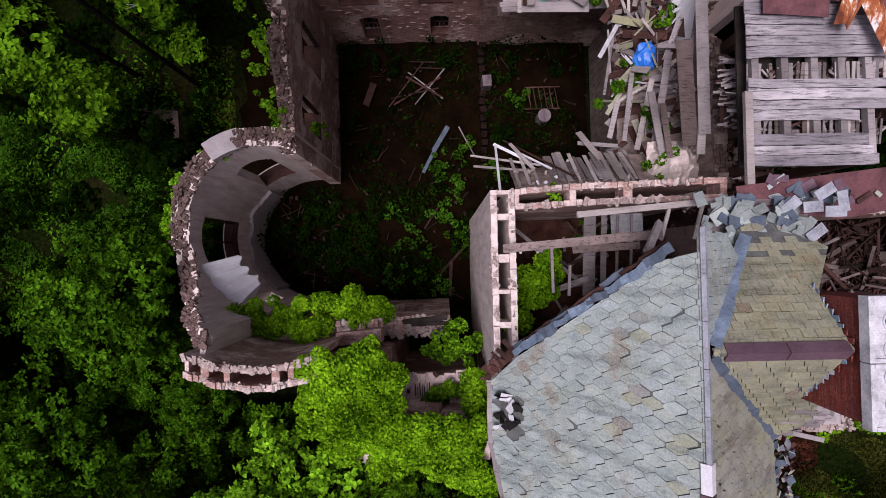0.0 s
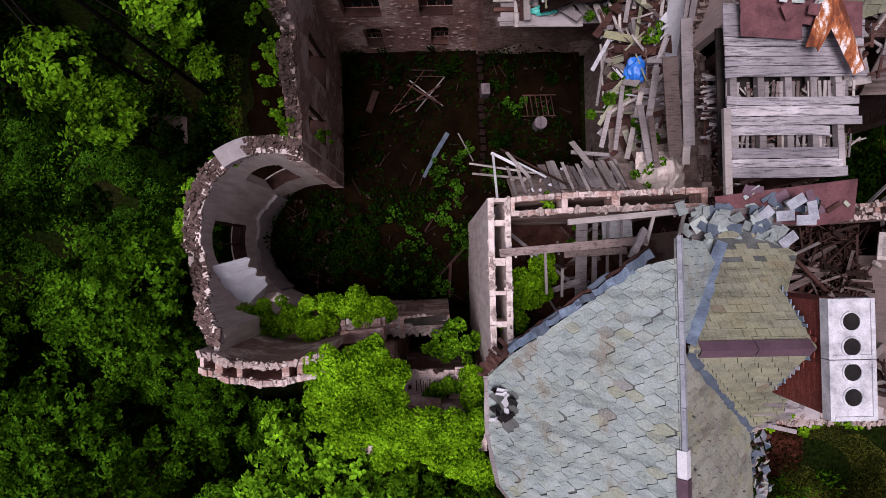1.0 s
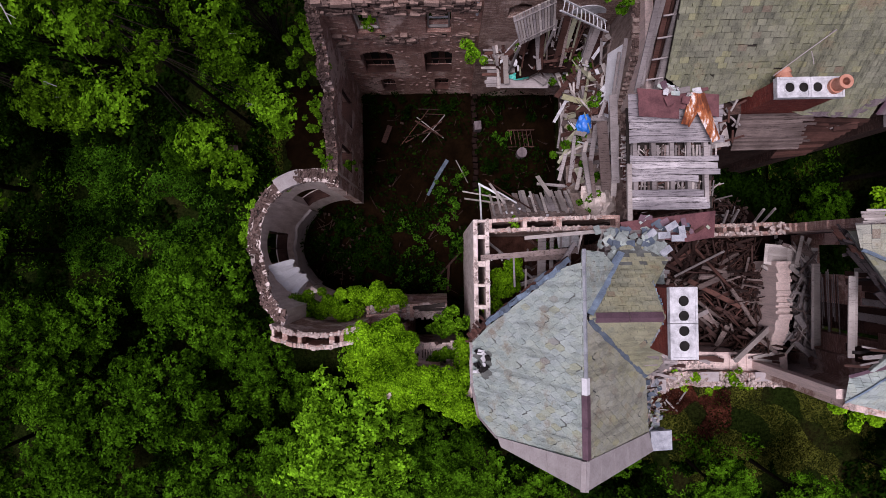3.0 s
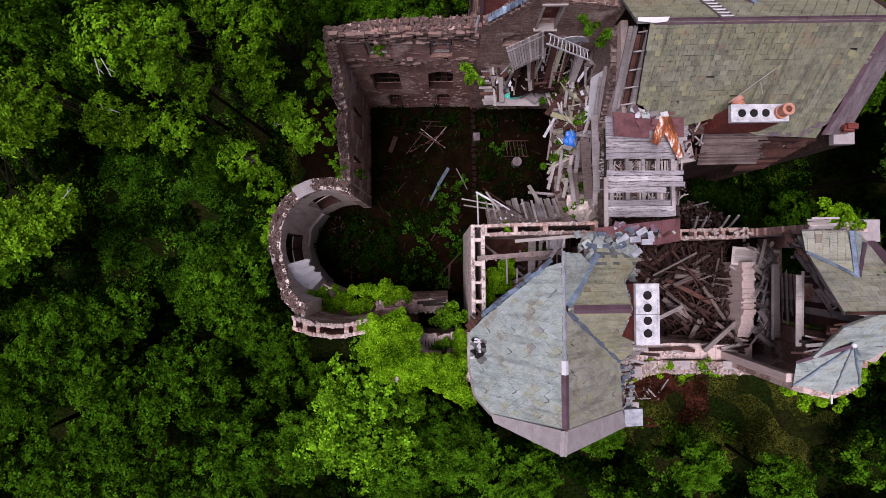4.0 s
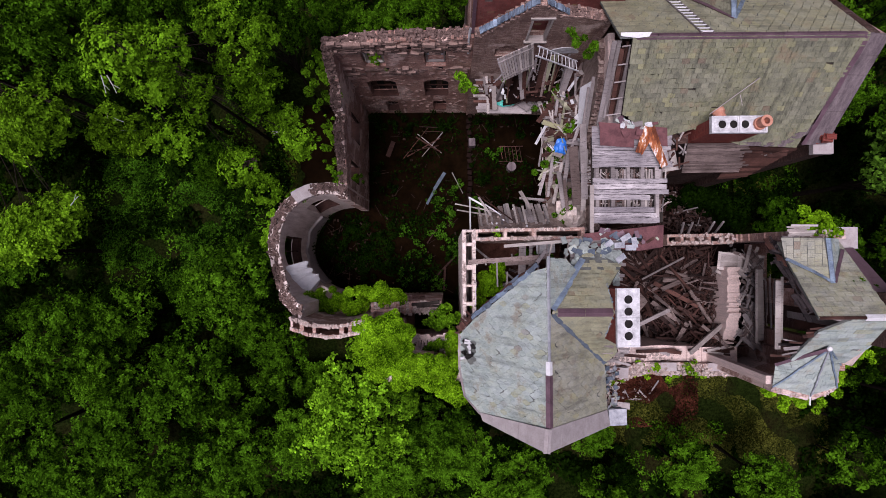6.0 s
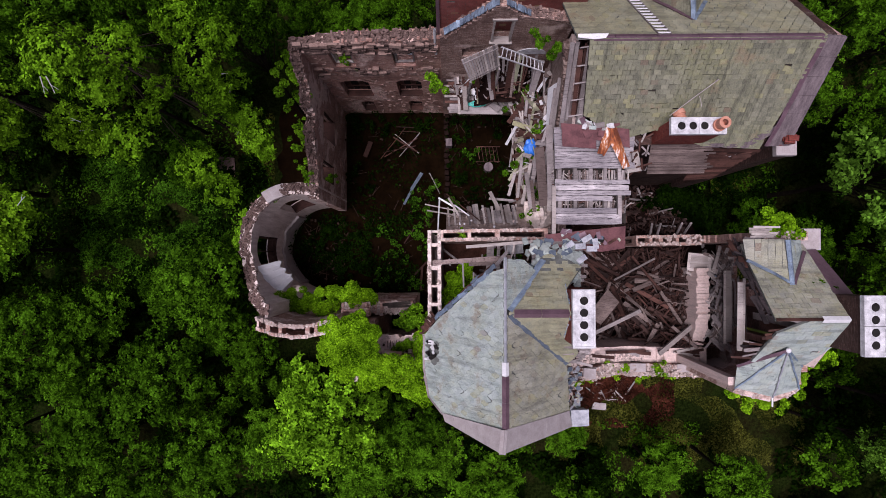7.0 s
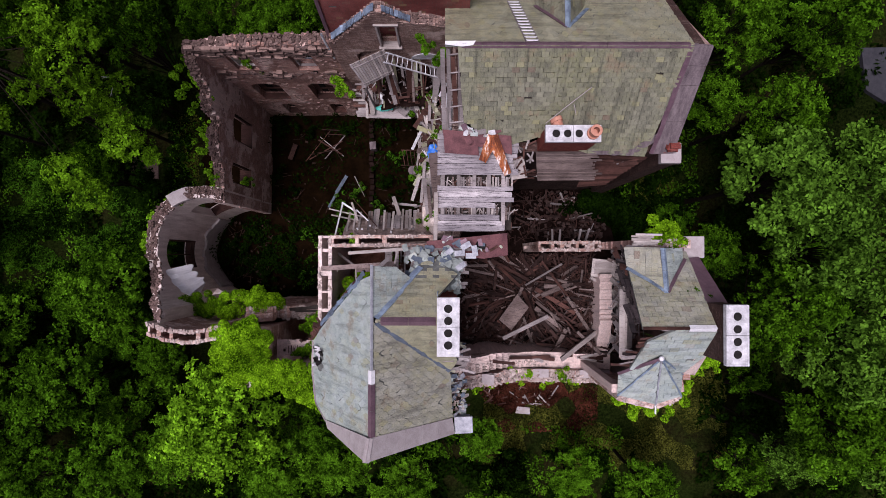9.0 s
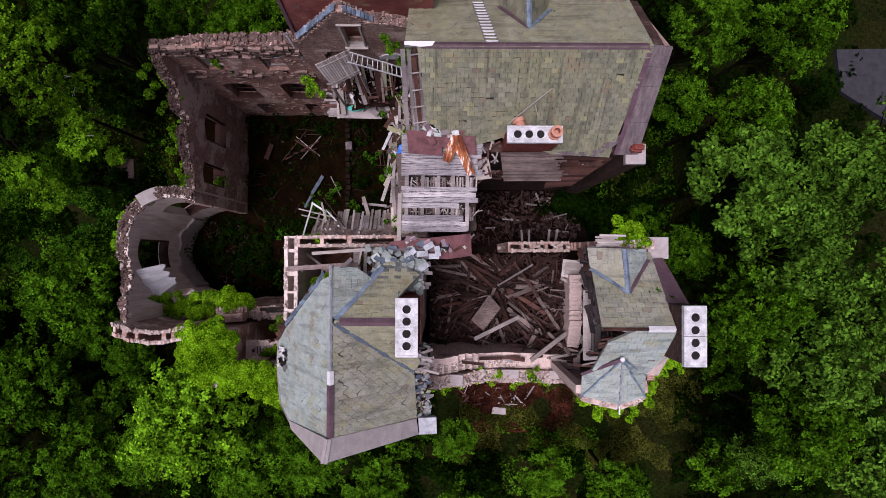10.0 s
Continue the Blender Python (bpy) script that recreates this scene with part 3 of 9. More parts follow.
def roof_plane(parent, pts, kind, pu, pv, mat, mat_rest, most=300, gone=None, seed=3, thick=0.024, deck=None, near=None, jitter=1.0, wild=0.05):
    """A sloping roof: a boarded deck and its slates, laid in courses and cut at the edges. gone(p) says where slates are missing.
    near: the middle of the stretch whose slates are parts."""
    v = [Vector(p) for p in pts]
    n = Vector((0, 0, 0))
    for a, b in zip(v, v[1:] + v[:1]):
        n += a.cross(b)
    n.normalize()
    if n.z < 0:
        n = -n
    u_dir = Vector((0, 0, 1)).cross(n).normalized()
    v_dir = n.cross(u_dir).normalized()
    o = v[0]
    flat = [((p - o).dot(u_dir), (p - o).dot(v_dir)) for p in v]
    if area_of(flat) < 0:
        flat.reverse()
    bm = bmesh.new()
    slab(bm, [o + u_dir * a + v_dir * b - n * 0.004 for a, b in flat], 0.09)
    part("deck", bm, deck or M_UNDER, parent)
    rng = random.Random(seed)
    us, vs = [p[0] for p in flat], [p[1] for p in flat]
    shape = tile_shape(kind, pu, pv)
    full = abs(area_of(shape))
    whole, cut = [], []
    j = 0
    b = min(vs) + 0.3 * pv
    while b < max(vs) + 0.7 * pv:
        a = min(us) - pu - (0.5 * pu if j % 2 else 0)
        while a < max(us) + pu:
            p = o + u_dir * a + v_dir * b
            if not (gone and gone(p)):
                win = [(a + x, b + y) for x, y in shape]
                got = clip(flat, win)
                k = abs(area_of(got)) if len(got) > 2 else 0
                if k > 0.985 * full:
                    whole.append((a, b, p))
                elif k > 0.12 * full:
                    cut.append((a, b, p, [(x - a, y - b) for x, y in got]))
            a += pu
        b += pv
        j += 1
    order = sorted(whole, key=lambda s: (s[2] - Vector(near)).length) if near is not None else whole
    parts, rest = order[:most], order[most:]
    base = Matrix((u_dir, v_dir, n)).transposed()
    me = tile_mesh(kind, pu, pv, thick, mat)

    def loose():
        slip = rng.random() < (wild if kind == "hex" else 0.2 * wild)
        return turn(rng.gauss(0, 0.9) * jitter, rng.gauss(0, 1.2) * jitter, rng.gauss(0, 7 if slip else 1.3) * jitter), (-rng.uniform(0.02, 0.12) if slip else 0)

    for a, b, p in parts:
        r, d = loose()
        m = Matrix.Translation(p + v_dir * (d + rng.gauss(0, 0.008))) @ (base @ r).to_4x4()
        put_piece("slate", me, parent, m)
    verts, faces = [], []
    for a, b, p, *own in rest + cut:
        r, d = loose() if not own else (turn(), 0)
        m = Matrix.Translation(p + v_dir * d) @ (base @ r).to_4x4()
        sv, sf = tile_solid(own[0] if own else shape, pv, thick, True)
        k = len(verts)
        verts += [m @ c for c in sv]
        faces += [tuple(i + k for i in f) for f in sf]
    if verts:
        mm = bpy.data.meshes.new("slate_rest")
        mm.from_pydata(verts, [], faces)
        mm.materials.append(mat_rest)
        part("slate_rest", mm, mat_rest, parent, kind="stuff")
    return o, u_dir, v_dir, n


def leaf_cloud(verts, faces, rng, centre, radii, count, size, shell=0.55, flat=0.45):
    """Many small leaves round an ellipsoid."""
    for _ in range(count):
        d = Vector((rng.gauss(0, 1), rng.gauss(0, 1), rng.gauss(0, 1))).normalized()
        r = shell + (1 - shell) * rng.random() ** 0.5
        p = Vector(centre) + Vector((d.x * radii[0], d.y * radii[1], d.z * radii[2])) * r
        s = size * rng.uniform(0.6, 1.35)
        nrm = (d * 0.6 + Vector((rng.gauss(0, flat), rng.gauss(0, flat), 0.75 + rng.gauss(0, flat)))).normalized()
        t1 = nrm.orthogonal().normalized()
        t1 = Matrix.Rotation(rng.uniform(0, 6.28), 3, nrm) @ t1
        t2 = nrm.cross(t1)
        k = len(verts)
        verts += [p - t1 * s, p - t2 * s * 0.6 + nrm * s * 0.12, p + t1 * s, p + t2 * s * 0.6 + nrm * s * 0.12]
        faces.append((k, k + 1, k + 2, k + 3))


def leaf_mesh(name, verts, faces, mat):
    me = bpy.data.meshes.new(name)
    me.from_pydata(verts, [], faces)
    me.materials.append(mat)
    return me


def limb(bm, a, b, r0, r1, seg=7):
    a, b = Vector(a), Vector(b)
    q = (b - a).to_track_quat("Z", "Y").to_matrix()
    rings = []
    for p, r in ((a, r0), ((a + b) / 2 + q @ Vector((r0 * 0.5, r0 * 0.3, 0)), (r0 + r1) / 2), (b, r1)):
        rings.append([bm.verts.new(p + q @ Vector((r * math.cos(6.2832 * i / seg), r * math.sin(6.2832 * i / seg), 0))) for i in range(seg)])
    for x, y in zip(rings, rings[1:]):
        for i in range(seg):
            j = (i + 1) % seg
            bm.faces.new((x[i], x[j], y[j], y[i]))


def tuft(verts, faces, rng, p, out, count, leaf):
    """A spray of leaves that radiate from the end of a twig."""
    for _ in range(count):
        d = Vector((rng.gauss(0, 1), rng.gauss(0, 1), rng.gauss(0.25, 0.6))).normalized()
        s = leaf * rng.uniform(0.6, 1.35)
        c = p + d * s * rng.uniform(0.7, 2.3)
        nrm = (Vector((0, 0, 0.55)) + out * 1.0 + Vector((rng.gauss(0, 0.35), rng.gauss(0, 0.35), 0))).normalized()
        t1 = (d - nrm * d.dot(nrm) * 0.8).normalized()
        t2 = nrm.cross(t1).normalized()
        k = len(verts)
        verts += [c - t1 * s, c - t2 * s * 0.68 + nrm * s * 0.1, c + t1 * s - nrm * s * 0.25, c + t2 * s * 0.68 + nrm * s * 0.1]
        faces.append((k, k + 1, k + 2, k + 3))


def bough_spots(height, radius, rng, seed, count, droop):
    """Middle and radius of each bough of a rounded crown with gaps."""
    out = []
    for i in range(count):
        a = i * 2.399 + rng.uniform(-0.5, 0.5)
        f = math.sqrt((i + 0.4) / count)
        lump = 0.84 + 0.3 * noise.noise((math.cos(a) * 1.7, math.sin(a) * 1.7, seed * 3.1))
        rr = radius * 0.92 * f * lump * rng.uniform(0.85, 1.1)
        rb = radius * rng.uniform(0.17, 0.30) * (1.1 - 0.35 * f)
        z = height - rb - radius * droop * f ** 2.0 - 0.95 * radius * rng.random() ** 1.8
        out.append((rr * math.cos(a), rr * math.sin(a), z, rb))
    return out


def make_tree(height, radius, mat, seed, boughs=36, tufts=26, leaf=0.08, name="tree", label="broad-leaved tree with a dense green crown", group="trees round the ruin", per=14, droop=0.8, spots=None, twigs=0, at=None):
    """A broad-leaved tree: trunk with limbs, and a crown of many boughs, each a dome of leafy sprays, with dark gaps between."""
    rng = random.Random(seed)
    ob = thing(name, label, "tree" if name == "tree" else "bush", group)
    bm = bmesh.new()
    trunk_top = height * (0.66 if at is None else 0.84)
    limb(bm, (0, 0, 0), (0.2, 0.1, trunk_top), (0.012 if at is None else 0.0045) * height, 0.05, 9)
    verts, faces = [], []
    spots = spots or bough_spots(height, radius, rng, seed, boughs, droop)
    for i, (x, y, z, rb) in enumerate(spots):
        c = Vector((x, y, z))
        foot = Vector((0.12, 0.06, min(z - 0.4, trunk_top * rng.uniform(0.6, 0.98)))) if at is None else Vector((0.1, 0.05, min(z - 0.7, trunk_top)))
        limb(bm, foot, c - Vector((0, 0, 0.4 * rb)), 0.02 + 0.002 * height if at is None else 0.024, 0.01, 5)
        n = max(10, int(tufts * (rb / (0.24 * radius)) ** 2)) if at is None else int(165 * rb * rb + 20)
        for k in range(n):
            d = Vector((rng.gauss(0, 1), rng.gauss(0, 1), rng.gauss(0.45, 0.8)))
            d.normalize()
            lump = 0.78 + 0.45 * noise.noise(d * 2.3 + Vector((seed, i, 0)))
            p = c + Vector((d.x, d.y, d.z * 0.7)) * rb * (lump + rng.uniform(-0.12, 0.16))
            tuft(verts, faces, rng, p, d, per, leaf)
    part("trunk", bm, M_BARK, ob)
    for k in range(twigs):
        x, y, z, rb = rng.choice(spots)
        bm = bmesh.new()
        a, b = rng.uniform(0, 6.283), rng.uniform(0.3, 0.6)
        p = Vector((x, y, z + 0.45 * rb)) + Vector((math.cos(a), math.sin(a), 0)) * rb * 0.7
        q = p + Vector((math.cos(a + 0.4), math.sin(a + 0.4), 0.15)) * b
        limb(bm, p, q, 0.016, 0.008, 5)
        limb(bm, p.lerp(q, 0.5), p.lerp(q, 0.5) + Vector((math.cos(a + 0.9), math.sin(a + 0.9), 0.2)) * b * 0.5, 0.01, 0.005, 5)
        part("dead_twig", bm, M_DEADWOOD, ob, "bare bleached twig")
    part("crown", leaf_mesh("crown", verts, faces, mat), mat, ob)
    if at is not None:
        ob.matrix_basis = pose(at[0], at[1], ground_z(*at) - 0.05)
    return ob


# ---------------------------------------------------------------- ground
def sheet(name, x0, x1, y0, y1, n, height, mat, label, category, kind="structure"):
    bm = bmesh.new()
    grid = []
    for i in range(n + 1):
        row = []
        for j in range(n + 1):
            x, y = x0 + (x1 - x0) * i / n, y0 + (y1 - y0) * j / n
            row.append(bm.verts.new((x, y, height(x, y))))
        grid.append(row)
    for i in range(n):
        for j in range(n):
            bm.faces.new((grid[i][j], grid[i + 1][j], grid[i + 1][j + 1], grid[i][j + 1]))
    return single(name, bm, mat, label, category, "", kind, True)


def ground_z(x, y):
    r = max(0.0, math.hypot(x - 5, y) - 60)
    base = 0.25 + 0.35 * noise.noise((x * 0.09, y * 0.09, 3)) + 0.12 * noise.noise((x * 0.5, y * 0.5, 1))
    if -9 < x < 20 and -3 < y < 13:
        base -= 0.9
    return base / (1 + r * 0.05)


bm = bmesh.new()
xs = [-2500, -900, -300, -120, -70] + [-45 + 1.5 * i for i in range(71)] + [85, 140, 320, 900, 2500]
ys = [-2500, -900, -300, -120, -60] + [-36 + 1.5 * i for i in range(49)] + [60, 120, 300, 900, 2500]
vv = [[bm.verts.new((x, y, ground_z(x, y))) for y in ys] for x in xs]
for i in range(len(xs) - 1):
    for j in range(len(ys) - 1):
        bm.faces.new((vv[i][j], vv[i + 1][j], vv[i + 1][j + 1], vv[i][j + 1]))
single("ground", bm, M_GROUND, "woodland ground with grass and leaf litter, shade in its colour", "ground", "", "structure", True)
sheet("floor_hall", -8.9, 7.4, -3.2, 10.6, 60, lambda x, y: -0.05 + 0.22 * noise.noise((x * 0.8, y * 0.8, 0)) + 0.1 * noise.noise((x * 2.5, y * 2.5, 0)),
      M_LITTER, "earth floor of the roofless hall, leaf litter and rubble, shade in its colour", "floor")

# ---------------------------------------------------------------- masonry of the roofless hall
def masonry(name, label, path, thick, z0, top, mat, openings=(), rag=0.12, seed=1, bricks=60, bmat=None):
    ob = thing(name, label, "wall", kind="structure")
    at, nor, length = path
    if rag > 0.2:
        plain = top
        top = lambda s: plain(s) + 0.32 * noise.noise((s * 1.4, seed * 7.3, 0)) + 0.16 * noise.noise((s * 4.3, seed * 3.1, 2))
    for k, (f, g, drop) in enumerate(((0.0, 0.3, 0.0), (0.3, 0.68, 0.3), (0.68, 1.0, 0.08)) if rag > 0.2 else ((0.0, 1.0, 0.0),)):
        leaf = (lambda s, f=f: at(s) + nor(s) * (thick * f), nor, length)
        part("masonry", wall_columns(leaf, thick * (g - f), z0, lambda s, d=drop: top(s) - d, openings, rag=0.06 if rag > 0.2 else rag, seed=seed + k), mat, ob)
    if bricks:
        brick_rubble_top(ob, path, thick, top, bmat or M_BLOCK, bricks // 9, seed)
        rubble_cap(ob, path, thick, top, bmat or M_BLOCK, int(190 * thick) if rag > 0.2 else 60, seed)
    return ob


def steps(*pairs):
    """Heights along a run, linear between (run, height) pairs."""
    def f(s):
        for (a, za), (b, zb) in zip(pairs, pairs[1:]):
            if s <= b:
                return za + (zb - za) * max(0, s - a) / (b - a)
        return pairs[-1][1]
    return f


P_WEST = line_path((-4.18, 3.4), (-4.18, 10.1))
T_WEST = steps((0, 8.4), (1.6, 8.5), (2.6, 9.2), (3.6, 9.4), (4.2, 9.0), (4.5, 10.3), (5.4, 10.5), (5.8, 11.6), (6.7, 12.5))
WALL_W = masonry("wall_west", "ruined pinkish brick wall with patches of plaster", P_WEST, 0.5, -0.6, T_WEST, M_PALE,
                 [(3.6, 5.1, 4.0, 7.2, 0.35), (1.2, 2.35, 4.2, 7.4, 0.35)], 0.28, 2, 120)
P_NORTH = line_path((-4.68, 10.0), (2.35, 10.0))
T_NORTH = steps((0, 12.3), (1.5, 12.7), (2.5, 13.0), (6.0, 13.2), (7.3, 13.5))
WALL_N = masonry("wall_north", "ruined pinkish brick wall three storeys high with empty windows", P_NORTH, 0.55, -0.6, T_NORTH, M_BRICK,
                 [(1.66, 2.73, 9.7, 11.8, 0), (4.70, 5.77, 9.7, 11.8, 0), (1.35, 2.93, 4.3, 7.3, 0.5), (4.48, 5.87, 4.3, 7.3, 0.5),
                  (1.92, 2.69, 0.9, 3.0, 0.25), (4.90, 5.71, 0.9, 3.0, 0.25)], 0.26, 3, 160)
P_APSE = arc_path((-5.2, 0.85), 2.78, 72, 262)
T_APSE = steps((0, 8.8), (2.2, 8.6), (3.8, 8.2), (5.2, 7.7), (6.5, 7.8), (7.3, 8.9), (8.1, 10.6), (9.2, 12.3))
WALL_A = masonry("wall_apse", "curved ruined apse wall with plaster and empty windows", P_APSE, 0.62, -0.6, T_APSE, M_RENDER,
                 [(4.58, 6.24, 3.2, 6.8, 0.2), (1.3, 2.7, 2.6, 6.6, 0.6), (7.9, 8.5, 2.6, 5.0, 0.3)], 0.26, 4, 150)
P_SOUTH = line_path((0.75, -2.08), (-2.9, -2.08))
T_SOUTH = steps((0, 7.7), (2.2, 7.9), (2.3, 8.4), (3.65, 8.7))
WALL_S = masonry("wall_south", "ivy-grown ruined brick wall with pale broken head", P_SOUTH, 0.62, -0.6, T_SOUTH, M_PALE,
                 [(1.0, 2.1, 2.5, 6.0, 0.4)], 0.15, 5, 130, M_PALEBLOCK)


def pocket_wall(name, label, path, thick, z0, top, mat, pitch, seed, bricks, bmat):
    """A wall whose head is two leaves with cross bricks between them, leaving joist pockets."""
    ob = thing(name, label, "wall", kind="structure")
    at, nor, length = path
    low = lambda s: top(s) - 5.6
    part("masonry", wall_columns(path, thick, z0, low, rag=0.0, seed=seed), mat, ob)
    leaf = thick * 0.26
    part("inner_leaf", wall_columns((at, nor, length), leaf, top(0) - 5.7, top, rag=0.045, seed=seed), mat, ob)
    far = (lambda s: at(s) + nor(s) * (thick - leaf), nor, length)
    part("outer_leaf", wall_columns(far, leaf, top(0) - 5.7, top, rag=0.06, seed=seed + 1), mat, ob)
    n = max(2, int(length / pitch))
    rg = random.Random(seed)
    for i in range(n + 1):
        s = min(length - 0.12, max(0.0, i * length / n + rg.gauss(0, 0.12) * (0 < i < n)))
        if 0 < i < n and rg.random() < 0.3:
            continue
        bm = bmesh.new()
        p = at(s + 0.05) + nor(s) * (thick / 2)
        ang = math.degrees(math.atan2(nor(s).y, nor(s).x))
        box(bm, (p.x, p.y, top(s) - 0.42), (thick * 0.49, 0.1 + 0.05 * (i % 3), 0.7), turn(0, 0, ang))
        part("pier", bm, mat, ob)
    if bricks:
        brick_rubble_top(ob, (at, nor, length), leaf, top, bmat, bricks // 8, seed, 0.6)
    leafs = (at, nor, length)
    rubble_cap(ob, leafs, leaf * 0.9, lambda s: top(s) - 0.03, bmat, 12 + bricks // 6, seed, (0.15, 0.08, 0.05))
    rubble_cap(ob, far, leaf * 0.9, lambda s: top(s) - 0.03, bmat, 12 + bricks // 6, seed + 1, (0.15, 0.08, 0.05))
    return ob


P_V = line_path((1.78, 1.5), (1.78, -3.4))
P_V = (P_V[0], lambda s: Vector((1, 0, 0)), P_V[2])
pocket_wall("wall_inner", "pale pink brick inner wall with open joist pockets", P_V, 0.6, -0.6, lambda s: 13.15, M_RENDER, 0.72, 6, 60, M_PALEBLOCK)
P_SW = line_path((-2.62, -2.5), (-6.1, -2.4))
P_SW = (lambda s, f=P_SW[0], n=P_SW[2]: f(s) + Vector((0, -0.32 * math.sin(math.pi * s / n), 0)), lambda s: Vector((0, -1, 0)), P_SW[2])
pocket_wall("wall_south_end", "pale broken end of the hall's south wall with open slots", P_SW, 0.62, -0.6, lambda s: 12.8 + 0.25 * noise.noise((s * 2.1, 3, 1)) - 0.12 * max(0, s - 2.2), M_PALE, 0.55, 16, 260, M_PALEBLOCK)
P_H = line_path((2.38, 1.0), (6.9, 1.0))
pocket_wall("wall_inner_cross", "pale pink brick cross wall with open joist pockets", P_H, 0.5, -0.6, steps((0, 13.3), (1.2, 14.1), (4.6, 14.7)), M_PALE, 0.95, 7, 60, M_PALEBLOCK)

face_bricks(WALL_N, P_NORTH, 0.2, T_NORTH, [(1.66, 2.73, 9.7, 11.8, 0), (4.70, 5.77, 9.7, 11.8, 0), (1.35, 2.93, 4.3, 7.3, 0.5), (4.48, 5.87, 4.3, 7.3, 0.5), (1.92, 2.69, 0.9, 3.0, 0.25), (4.90, 5.71, 0.9, 3.0, 0.25)], 900, M_WALLBRICK, 3)
face_bricks(WALL_W, P_WEST, 0.2, T_WEST, [(3.6, 5.1, 4.0, 7.2, 0.35), (1.2, 2.35, 4.2, 7.4, 0.35)], 160, M_WALLBRICK, 2)
# dark rotten sill boards of the hall's openings
for x0, x1, z in ((-3.33, -1.75, 4.3), (-0.2, 1.19, 4.3), (-2.76, -1.99, 0.9), (0.22, 1.03, 0.9)):
    bm = bmesh.new()
    box(bm, ((x0 + x1) / 2, 10.16, z + 0.03), (x1 - x0 - 0.02, 0.36, 0.05))
    part("sill", bm, M_BROWNWOOD, WALL_N)
for y0, y1, z in ((7.0, 8.5, 4.0), (4.6, 5.75, 4.2)):
    bm = bmesh.new()
    box(bm, (-4.52, (y0 + y1) / 2, z + 0.03), (0.66, y1 - y0 - 0.02, 0.05))
    part("sill", bm, M_BROWNWOOD, WALL_W)
    for yy in (y0 + 0.05, y1 - 0.05):
        bm = bmesh.new()
        box(bm, (-4.34, yy, z + 1.5), (0.12, 0.1, 2.9))
        part("jamb", bm, M_BROWNWOOD, WALL_W)
for s0, s1, z in ((1.3, 2.7, 2.6), (4.58, 6.24, 3.2)):
    sub_path = (lambda s, o=s0: P_APSE[0](s + o + 0.01), lambda s, o=s0: P_APSE[1](s + o + 0.01), s1 - s0 - 0.02)
    part("sill", wall_columns(sub_path, 0.55, z, lambda s, h=z: h + 0.05, rag=0.0, step=0.001), M_BROWNWOOD, WALL_A)

# ---------------------------------------------------------------- slate-roofed tower block
TOWER = thing("tower_house", "brick tower block with a steep grey-green hexagon slate roof", "house")
RZ = 18.15
west = lambda x, y: (x, y, RZ - 1.5 * (4.78 - x))
east = lambda x, y: (x, y, RZ - 1.18 * (x - 4.78))
hole = Vector((1.95, -3.75, 14))
roof_plane(TOWER, [west(4.78, -0.1), west(4.35, -0.25), west(2.22, -2.4), west(1.68, -3.1), west(1.68, -4.6), west(1.9, -5.75), west(2.5, -6.28), west(4.78, -5.95)],
           "hex", 0.33, 0.225, M_SLATE, M_SLATE_J, 300, lambda p: (p - Vector(west(2.05, -3.75))).length < 0.5 + 0.16 * noise.noise(p * 3.0), 11, near=west(3.3, -2.5))
roof_plane(TOWER, [east(4.78, -1.75), east(4.78, -5.95), east(7.75, -6.15), east(7.62, -4.15)],
           "hex", 0.32, 0.22, M_OLDSLATE, M_OLDSLATE_J, 200, None, 12, near=east(6, -3.5))
cs = lambda x, y: (x, y, RZ - 1.38 * (-1.75 - y))
cn = lambda x, y: (x, y, RZ - 1.05 * (y + 1.75))
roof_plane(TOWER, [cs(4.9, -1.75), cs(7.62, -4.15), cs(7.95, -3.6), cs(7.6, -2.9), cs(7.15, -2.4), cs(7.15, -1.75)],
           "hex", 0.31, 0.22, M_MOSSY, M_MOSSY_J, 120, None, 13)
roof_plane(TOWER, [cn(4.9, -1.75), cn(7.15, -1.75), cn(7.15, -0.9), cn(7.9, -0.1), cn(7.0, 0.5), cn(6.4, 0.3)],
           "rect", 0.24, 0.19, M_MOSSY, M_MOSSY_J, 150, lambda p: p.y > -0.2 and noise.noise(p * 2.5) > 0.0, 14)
roof_plane(TOWER, [east(4.78, 0.25), east(4.78, -1.6), east(5.0, -1.5), east(6.1, -0.25), east(5.55, 0.2)],
           "rect", 0.30, 0.28, M_SLATE, M_SLATE_J, 60, None, 15)

# ---------------------------------------------------------------- north block
NORTH = thing("north_house", "brick house block with an olive square-slate gable roof", "house")
ns = lambda x, y: (x, y, 18.3 - 1.12 * (8.2 - y))
nn = lambda x, y: (x, y, 18.3 - 1.12 * (y - 8.2))
# dark deck shows in the gaps and stands in for shadow lines under the courses
roof_plane(NORTH, [ns(7.85, 8.2), ns(8.15, 6.0), ns(9.9, 5.2), ns(11.2, 5.5), ns(13.4, 4.95), ns(15.8, 4.85), ns(16.35, 8.2)],
           "rect", 0.29, 0.21, M_OLIVE, M_OLIVE_J, 300, None, 21, near=ns(11, 6), deck=M_DECK, jitter=1.6, thick=0.055)
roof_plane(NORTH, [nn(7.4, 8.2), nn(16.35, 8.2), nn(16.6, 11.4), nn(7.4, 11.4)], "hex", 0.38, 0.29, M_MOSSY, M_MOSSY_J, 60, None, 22)

